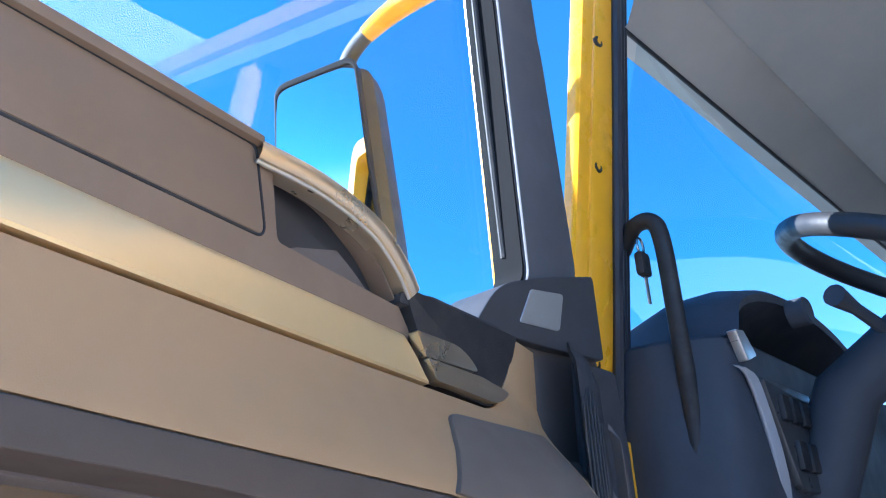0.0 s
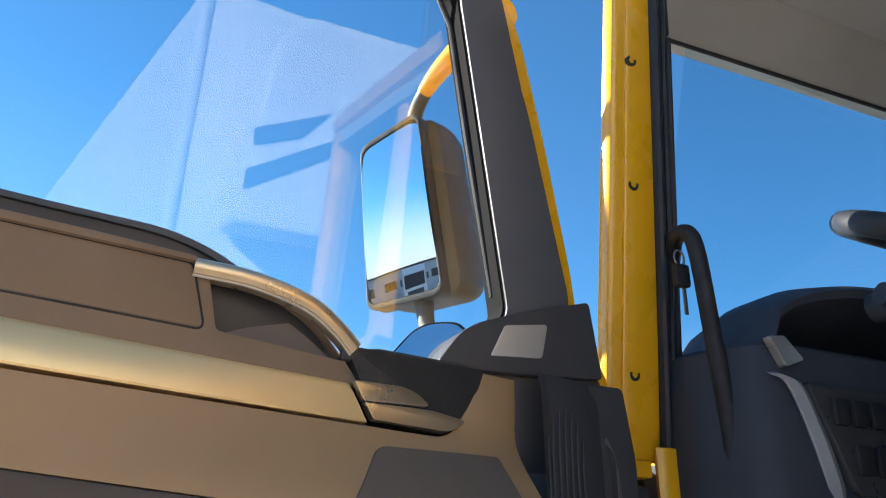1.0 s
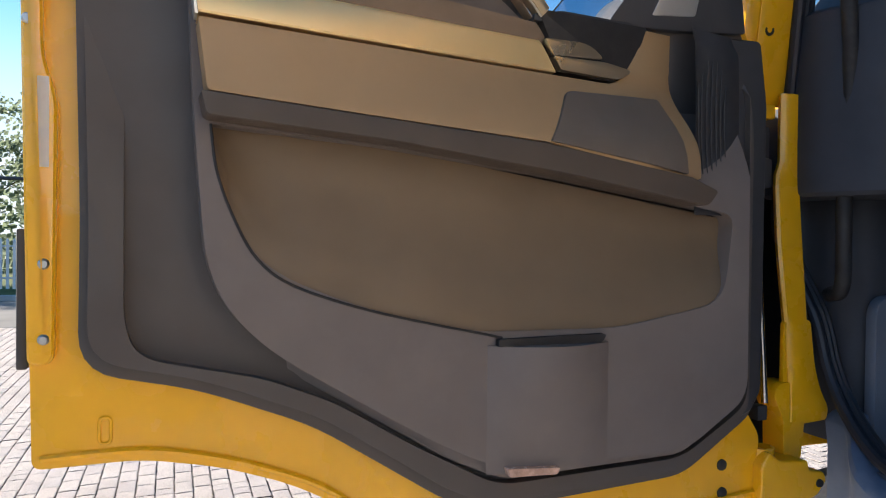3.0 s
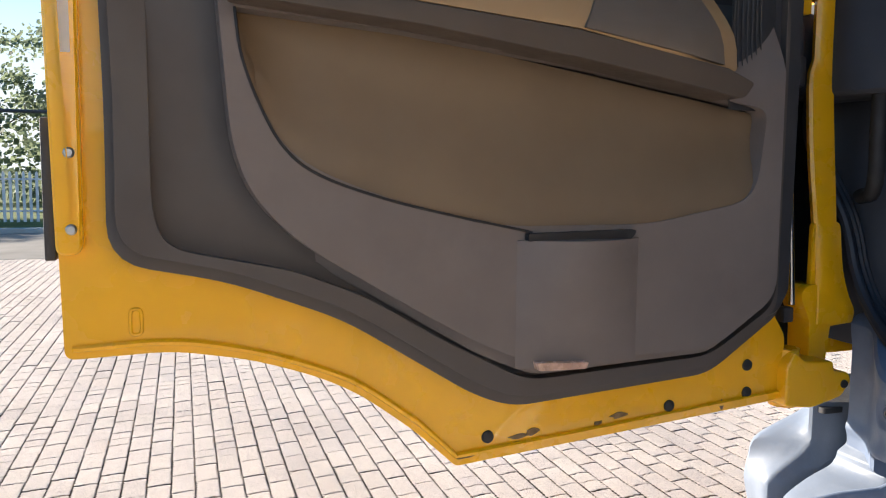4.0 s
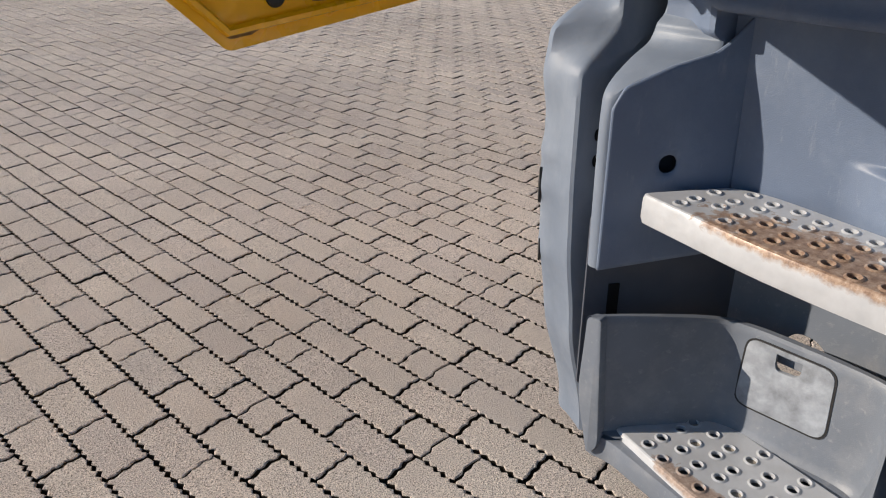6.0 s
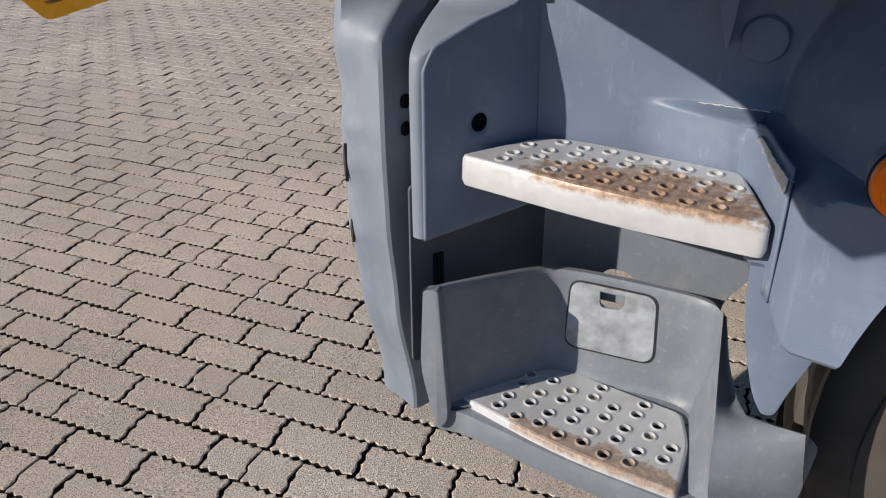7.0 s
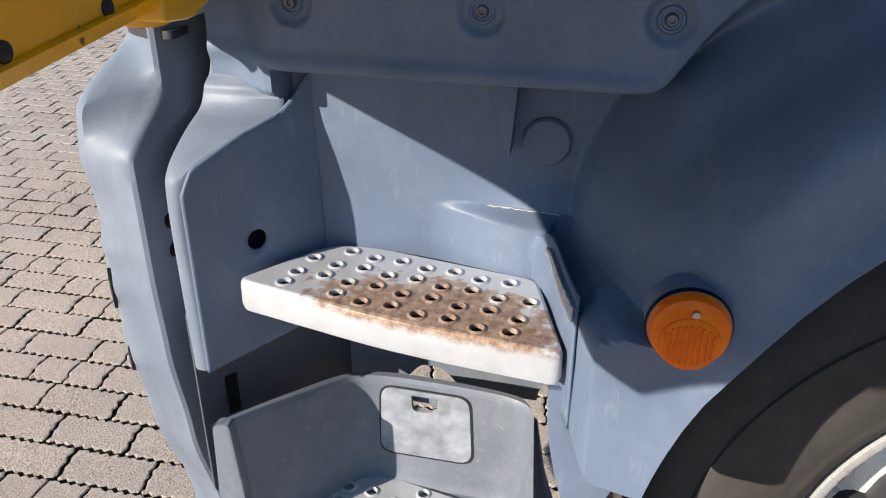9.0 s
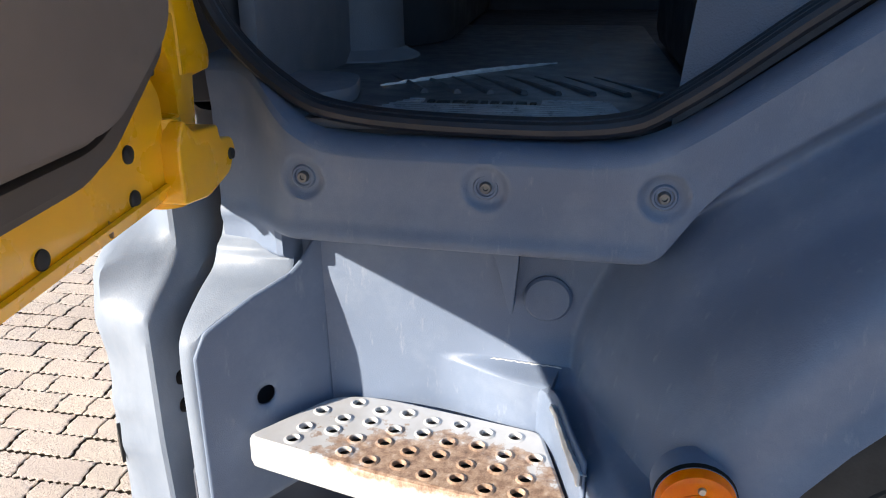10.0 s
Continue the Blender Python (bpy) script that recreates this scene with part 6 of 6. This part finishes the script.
def tree(at, height, spread, seed, leaves=3800):
    rnd = random.Random(seed)
    base = Vector(at)
    root = thing("tree", at, "leafy green deciduous tree behind the fence", "tree", "trees behind the fence")
    bm = bmesh.new()
    top = base + Vector((rnd.uniform(-0.3, 0.3), 0, height * 0.8))
    trunk = [base.lerp(top, k / 6) + Vector((rnd.uniform(-0.1, 0.1), rnd.uniform(-0.1, 0.1), 0)) for k in range(7)]
    tube(trunk, [0.22 * height / 8 * (1 - 0.13 * k) for k in range(7)], 9, bm)
    ends = [trunk[-1]]
    for k in range(16):
        s = trunk[1].lerp(trunk[-1], rnd.uniform(0.1, 1.0))
        a, r = rnd.uniform(0, 6.28), spread * rnd.uniform(0.45, 0.95)
        e = s + Vector((math.cos(a) * r, math.sin(a) * r, rnd.uniform(0.1, 0.32) * height))
        m = s.lerp(e, 0.5) + Vector((0, 0, rnd.uniform(0, 0.3)))
        tube([s, m, e], [0.06, 0.04, 0.015], 6, bm)
        ends += [m, e, e + Vector((rnd.uniform(-1, 1), rnd.uniform(-1, 1), rnd.uniform(-0.4, 0.6))) * 0.7]
    part("trunk", bm, BARK, root)
    vs, fs = [], []
    clumps = [(p, rnd.uniform(0.45, 1.0) * spread * 0.42) for p in ends for _ in (0, 1)]
    for i in range(leaves):
        c, r = rnd.choice(clumps)
        d = Vector((rnd.gauss(0, 1), rnd.gauss(0, 1), rnd.gauss(0, 0.8)))
        p = c + d.normalized() * r * rnd.random() ** 0.45
        n = Vector((rnd.gauss(0, 1), rnd.gauss(0, 1), rnd.gauss(0.4, 1))).normalized()
        u = n.orthogonal().normalized() * rnd.uniform(0.07, 0.15)
        v = n.cross(u) * rnd.uniform(0.5, 0.8)
        k = len(vs)
        vs += [tuple(p - u), tuple(p + v), tuple(p + u), tuple(p - v + n * 0.03)]
        fs += [(k, k + 1, k + 2), (k, k + 2, k + 3)]
    me = bpy.data.meshes.new("crown")
    me.from_pydata(vs, [], fs)
    me.materials.append(LEAF)
    ob = new("crown", me)
    ob.parent, ob.matrix_parent_inverse = root, Matrix.Translation(-base)
    return root


for i, (x, y, h, s) in enumerate(((-9.5, 29, 5.8, 2.2), (-6.0, 31, 6.4, 2.5), (-3.0, 33, 5.6, 2.4), (0.5, 30, 6.0, 2.4), (4.5, 32, 6.2, 2.4), (-13.5, 32, 6.6, 2.6))):
    tree((x, y, 0.06), h, s, 20 + i)
rnd = random.Random(77)
vs, fs = [], []
for i in range(9000):
    x = rnd.uniform(-22, 14)
    p = Vector((x, 36 + rnd.uniform(-1, 1), rnd.uniform(0.0, 2.3 + 0.7 * math.sin(x * 0.8) + 0.4 * math.sin(x * 2.3))))
    n = Vector((rnd.gauss(0, 1), rnd.gauss(0, 1), rnd.gauss(0.4, 1))).normalized()
    u = n.orthogonal().normalized() * rnd.uniform(0.1, 0.2)
    v = n.cross(u) * 0.7
    k = len(vs)
    vs += [tuple(p - u), tuple(p + v), tuple(p + u), tuple(p - v)]
    fs.append((k, k + 1, k + 2, k + 3))
me = bpy.data.meshes.new("hedge")
me.from_pydata(vs, [], fs)
me.materials.append(LEAF)
tagged(new("hedge", me), "dense green hedge behind the trees", "hedge", kind="stuff")
# overhead bar beyond the fence
gantry = thing("height_barrier", (-9.0, 24.5, 0.06), "dark steel height barrier over the lane", "barrier")
part("crossbar", tube([(-9.0, 24.5, 3.05), (1.5, 24.2, 3.02)], 0.05, 8), DARK, gantry)
part("upright", tube([(-9.0, 24.5, 0.06), (-9.0, 24.5, 3.05)], 0.06, 8), DARK, gantry)
part("upright", tube([(1.5, 24.2, 0.06), (1.5, 24.2, 3.02)], 0.06, 8), DARK, gantry)

# mesh barrier panel on feet
barrier = thing("mesh_barrier", (-0.1, 9.7, 0), "low steel mesh barrier panel on block feet", "barrier")
a, b = Vector((-0.14, 9.73, 0.0)), Vector((0.18, 14.3, 0.0))
for k in (0, 0.5, 1):
    p = a.lerp(b, k)
    part("post", tube([p, p + Vector((0, 0, 1.24))], 0.030, 8), STEEL, barrier)
for z in (0.11, 1.06):
    part("rail", tube([a + Vector((0, 0, z)), b + Vector((0, 0, z))], 0.042, 8), STEEL, barrier)
bm = bmesh.new()
for i in range(1, 40):
    p = a.lerp(b, i / 40)
    tube([p + Vector((0, 0, 0.12)), p + Vector((0, 0, 1.18))], 0.0045, 4, bm)
for i in range(1, 8):
    z = Vector((0, 0, 0.12 + 1.1 * i / 8))
    tube([a + z, b + z], 0.0045, 4, bm)
part("wire_mesh", bm, STEEL, barrier)
for k, m in ((0, DARK), (1, REDPAINT)):
    p = a.lerp(b, k)
    part("foot", box(p.x - 0.12, p.y - 0.03, 0.09, 0.34, 0.22, 0.17, 0.02), m, barrier, "painted block foot")


# other vehicles of the yard
def vehicle_wheel(at, parent):
    w = part("wheel", lathe([(-0.14, 0.28), (-0.15, 0.40), (-0.12, 0.50), (0.12, 0.50), (0.15, 0.40), (0.14, 0.28)], at, "y", 28), TYRE, parent)
    part("rim", lathe([(-0.14, 0.28), (-0.06, 0.24), (-0.05, 0.0), (0.05, 0.0), (0.06, 0.24), (0.14, 0.28)], at, "y", 24), bpy.data.materials["rim_paint"], w)


def parked_lorry(x, y, paint, label):
    """A lorry facing +x, built round the place where its cab's front stands."""
    root = thing("parked_lorry", (x, y, 0), label, "truck", "lorries across the yard")
    prof = fillet([(x, 0.55, 0.05), (x, 1.75, 0.05), (x - 0.22, 2.95, 0.15), (x - 0.6, 3.45, 0.2), (x - 2.1, 3.45, 0.1), (x - 2.1, 0.9, 0.05), (x - 1.75, 0.9, 0.1), (x - 1.6, 1.15, 0.2), (x - 0.9, 1.15, 0.2), (x - 0.75, 0.55, 0.1)])
    part("cab", plate("y", prof, y - 1.22, y + 1.22, bevel=0.06), paint, root)
    part("windscreen", plate("y", [Vector(p) for p in ((x + 0.02, 1.80), (x - 0.19, 2.85), (x - 0.22, 2.85), (x - 0.02, 1.80))], y - 1.08, y + 1.08), RUBBER, root)
    part("grille", box(x + 0.01, y, 1.25, 0.05, 1.7, 0.75, 0.03), DARK, root)
    part("bumper", box(x + 0.03, y, 0.62, 0.12, 2.4, 0.34, 0.05), paint, root)
    for s in (-1, 1):
        part("headlight", box(x + 0.03, y + s * 0.95, 0.80, 0.06, 0.34, 0.20, 0.03), WHITE, root)
        part("mirror", box(x - 0.05, y + s * 1.42, 2.35, 0.14, 0.22, 0.55, 0.04), DARK, root)
        part("side_window", box(x - 0.95, y + s * 1.225, 2.35, 0.75, 0.02, 0.75, 0.05), RUBBER, root)
        vehicle_wheel((x - 1.25, y + s * 1.05, 0.5), root)
        vehicle_wheel((x - 5.0, y + s * 1.0, 0.5), root)
    part("chassis", box(x - 4.0, y, 0.85, 5.0, 0.9, 0.3, 0.03), RUBBER, root)
    return root


parked_lorry(-26.2, 1.3, WHITE, "white lorry cab parked across the yard")
parked_lorry(-25.6, -2.9, REDPAINT, "dark red lorry cab parked across the yard")
parked_lorry(-26.0, -7.0, WHITE, "white lorry cab parked across the yard")
hall = thing("warehouse", (-44, 4, 0), "low pale warehouse behind the parked lorries", "building")
part("wall", box(-46, 8, 2.2, 4, 26, 4.4, 0.05), worn("cladding_grey", (0.50, 0.51, 0.52), 0.6, 20, 0.2, 0.6, 0.1), hall)
part("roof", box(-46, 8, 4.5, 4.6, 26.6, 0.25, 0.05), DARK, hall)
for i in range(6):
    part("window", box(-43.97, -2.5 + 4.2 * i, 2.6, 0.05, 2.2, 1.1, 0.02), RUBBER, hall)

# semi-trailer behind the cab
trailer = thing("semi_trailer", (1.9, -9.5, 0), "white box semi-trailer standing behind the cab", "trailer")
tm = Matrix.Translation((0.65, -3.55, 0)) @ pose(0, 0, 0, 0, 0, -6.8)
bm = box(1.25, -6.6, 2.65, 2.5, 13.2, 2.9, 0.05, segs=3)
bmesh.ops.transform(bm, matrix=tm, verts=bm.verts)
part("body", bm, WHITE, trailer)
for x in (0.02, 2.48):
    bm = tube([(x, -0.01, 1.2), (x, -0.01, 4.1)], 0.04, 10)
    bmesh.ops.transform(bm, matrix=tm, verts=bm.verts)
    part("corner_post", bm, GALV, trailer)
unit_bm = plate("y", fillet([(0.95, 2.55, 0.06), (1.03, 3.62, 0.10), (1.16, 3.84, 0.14), (2.55, 3.84, 0.16), (2.62, 2.55, 0.06)], 6), -3.52, -3.0, bevel=0.05, segs=4)
unit = part("cooling_unit", unit_bm, WHITE, trailer, "white rounded cooling unit on the trailer's front")
part("air_slot", plate("y", fillet([(0.99, 3.10, 0.01), (1.42, 3.29, 0.01), (1.26, 3.10, 0.01), (1.0, 3.0, 0.01)]), -3.02, -2.992), RUBBER, unit)
part("air_slot", plate("y", fillet([(0.98, 2.86, 0.01), (1.60, 3.22, 0.01), (1.60, 3.12, 0.01), (0.98, 2.74, 0.01)]), -3.02, -2.992), RUBBER, unit)
for y in (-8.6, -9.9, -11.2):
    for x in (0.25, 2.25):
        p = tm @ Vector((x, y, 0.5))
        w = part("wheel", lathe([(-0.15, 0.28), (-0.16, 0.40), (-0.13, 0.50), (0.13, 0.50), (0.16, 0.40), (0.15, 0.28), (0.05, 0.25), (0.04, 0.0)], p, "x", 28), TYRE, trailer)
bm = box(1.25, -8.0, 1.0, 0.9, 9.5, 0.35, 0.03)
bmesh.ops.transform(bm, matrix=tm, verts=bm.verts)
part("frame", bm, RUBBER, trailer)


# ---- paving ----
PAVER = node_mat("concrete_paver", (0.44, 0.39, 0.33), 0.9, 0, 0.25)
oi = PAVER.node_tree.nodes.new("ShaderNodeObjectInfo")
ge = PAVER.node_tree.nodes.new("ShaderNodeNewGeometry")
both = PAVER.node_tree.nodes.new("ShaderNodeMath")
both.operation = "ADD"
frac = PAVER.node_tree.nodes.new("ShaderNodeMath")
frac.operation = "FRACT"
PAVER.node_tree.links.new(oi.outputs["Random"], both.inputs[0])
PAVER.node_tree.links.new(ge.outputs["Random Per Island"], both.inputs[1])
PAVER.node_tree.links.new(both.outputs[0], frac.inputs[0])
tone = ramp(PAVER, frac.outputs[0], [(0.0, (0.62, 0.540, 0.490)), (0.3, (0.66, 0.573, 0.510)), (0.65, (0.685, 0.600, 0.528)), (0.85, (0.675, 0.580, 0.510)), (1.0, (0.645, 0.572, 0.520))])


def world_noise(m, scale, detail=5.0, rough=0.6):
    t = m.node_tree
    g, nz = t.nodes.new("ShaderNodeNewGeometry"), t.nodes.new("ShaderNodeTexNoise")
    nz.inputs["Scale"].default_value, nz.inputs["Detail"].default_value, nz.inputs["Roughness"].default_value = scale, detail, rough
    t.links.new(g.outputs["Position"], nz.inputs["Vector"])
    return nz.outputs["Fac"]


stain = ramp(PAVER, world_noise(PAVER, 0.9, 6), [(0.3, 0.78), (0.65, 1.05)])
speck = ramp(PAVER, world_noise(PAVER, 260, 3, 0.7), [(0.36, 0.22), (0.45, 0.80), (0.57, 1.06), (0.68, 1.42)])
put(PAVER, "Base Color", mix(PAVER, 1.0, mix(PAVER, 1.0, tone, stain, "MULTIPLY"), speck, "MULTIPLY"))
bump(PAVER, world_noise(PAVER, 330, 3, 0.7), 1.0, 0.0045)
bump(PAVER, world_noise(PAVER, 45, 3), 0.35, 0.003)

PL, PW, PTURN = 0.2225, 0.1128, radians(1.8)


def paver_outline(length, width, teeth, rnd, rag):
    """Cogged long sides, which meet their neighbours' cogs, and a zigzag at both ends."""
    hl, hw = length / 2, width / 2
    end = [(-0.97, -0.30), (-0.80, -0.52), (-0.60, -0.42), (-0.42, -0.05), (-0.26, 0.22), (-0.08, 0.10), (0.10, 0.06), (0.26, 0.46), (0.42, 0.72), (0.60, 0.50), (0.80, 0.42), (0.97, 0.62)] if rag > 0.001 else [(-0.97, -0.4), (-0.45, -0.4), (-0.15, 0.45), (0.55, 0.45), (0.97, 0.3)]
    cog = 0.0046
    pts = [(u * hw, hl + v * 0.0125) for u, v in end]
    pts += [(hw + (cog if k % 2 else -cog), hl + 0.006 - length * (k + 0.5) / teeth) for k in range(1, teeth)]
    pts += [(u * hw, -hl + v * 0.0125) for u, v in reversed(end)]
    pts += [(-hw + (-cog if k % 2 else cog), -hl - 0.004 + length * (k + 0.5) / teeth) for k in range(1, teeth)]
    return [(x + rag * rnd.uniform(-1, 1), y + rag * rnd.uniform(-1, 1)) for x, y in pts]


def block(pts, rnd, inset):
    """One stone: straight sides, a rounded, chipped upper edge and a flat top."""
    n = len(pts)
    vs = [(x, y, -0.024) for x, y in pts] + [(x, y, -0.0034) for x, y in pts]
    for depth, z in ((0.6, -0.0012), (2.0, 0.0)):
        for x, y in pts:
            w = inset * depth * rnd.uniform(0.6, 1.5)
            vs.append((x - math.copysign(w, x), y - math.copysign(w, y), z + rnd.uniform(-0.0005, 0.0003)))
    fs = [(r * n + i, r * n + (i + 1) % n, (r + 1) * n + (i + 1) % n, (r + 1) * n + i) for r in (0, 1, 2) for i in range(n)]
    return vs, fs + [tuple(range(3 * n, 4 * n))]


def paver_mesh(seed, fine):
    rnd = random.Random(seed)
    if fine and seed % 4 == 3:
        vs, fs = [], []
        for side in (-1, 1):
            half = paver_outline(PL / 2 - 0.0062, PW - 0.0088, 8, rnd, 0.0008)
            v, f = block(half, rnd, 0.0018)
            o = len(vs)
            vs += [(x, y + side * (PL / 4 - 0.0008), z) for x, y, z in v]
            fs += [tuple(o + q for q in g) for g in f]
        return vs, fs
    gap = 0.0092 if fine else 0.0100
    return block(paver_outline(PL - gap, PW - gap, 16 if fine else 8, rnd, 0.0015 if fine else 0.0012), rnd, 0.0019)


shapes = [paver_mesh(s, True) for s in range(12)]
far_shapes = [paver_mesh(s, False) for s in range(4)]
pave = thing("paving", (0, 6, -0.012), "weathered sand-coloured interlocking concrete pavers with dark joints", "paving", kind="structure")
meshes = []
for vs, fs in shapes:
    me = bpy.data.meshes.new("paver")
    me.from_pydata([(x, y, z) for x, y, z in vs], [], [f[::-1] for f in fs])
    me.materials.append(PAVER)
    me.materials.append(BED)
    for p in me.polygons:
        p.material_index = 1 if p.center.z < -0.006 else 0
    meshes.append(me)
rnd = random.Random(12)
c, s = math.cos(PTURN), math.sin(PTURN)
all_v, all_f, singles = [], [], 0
for i in range(-66, 96):
    for j in range(-12, 70):
        u, v = PW * i + 0.053, PL * (j + 0.5 * (i % 2)) + 0.217
        x, y = u * c + v * s, -u * s + v * c
        if not (-7.2 < x < 9.5 and -2.55 < y < 14.35):
            continue
        dz, tx, ty = rnd.gauss(0, 0.0009), rnd.gauss(0, 0.0055), rnd.gauss(0, 0.0055)
        m = pose(x + rnd.gauss(0, 0.0006), y + rnd.gauss(0, 0.0009), dz, math.degrees(tx), math.degrees(ty), math.degrees(PTURN) * -1 + rnd.gauss(0, 0.3))
        k = rnd.randrange(12)
        if k % 4 == 3 and rnd.random() < 0.45:
            k -= 1
        if 0.35 < x < 2.45 and 1.05 < y < 4.1 and singles < 300:
            ob = new("paver", meshes[k])
            ob.parent, ob.matrix_parent_inverse = pave, Matrix.Translation(-pave.location)
            ob.matrix_basis = m
            singles += 1
            continue
        vs, fs = shapes[k] if -1.8 < x < 3.6 and -0.4 < y < 6.2 else far_shapes[k % 4]
        o = len(all_v)
        all_v += [tuple(m @ Vector(p)) for p in vs]
        all_f += [tuple(o + q for q in f[::-1]) for f in fs]
me = bpy.data.meshes.new("paver_field")
me.from_pydata(all_v, [], all_f)
me.materials.append(PAVER)
me.materials.append(BED)
for p in me.polygons:
    p.material_index = 1 if p.center.z < -0.006 and abs(p.normal.z) < 0.5 else 0
fld = new("paver_field", me)
fld.parent, fld.matrix_parent_inverse = pave, Matrix.Translation(-pave.location)
tagged(fld, kind="stuff")
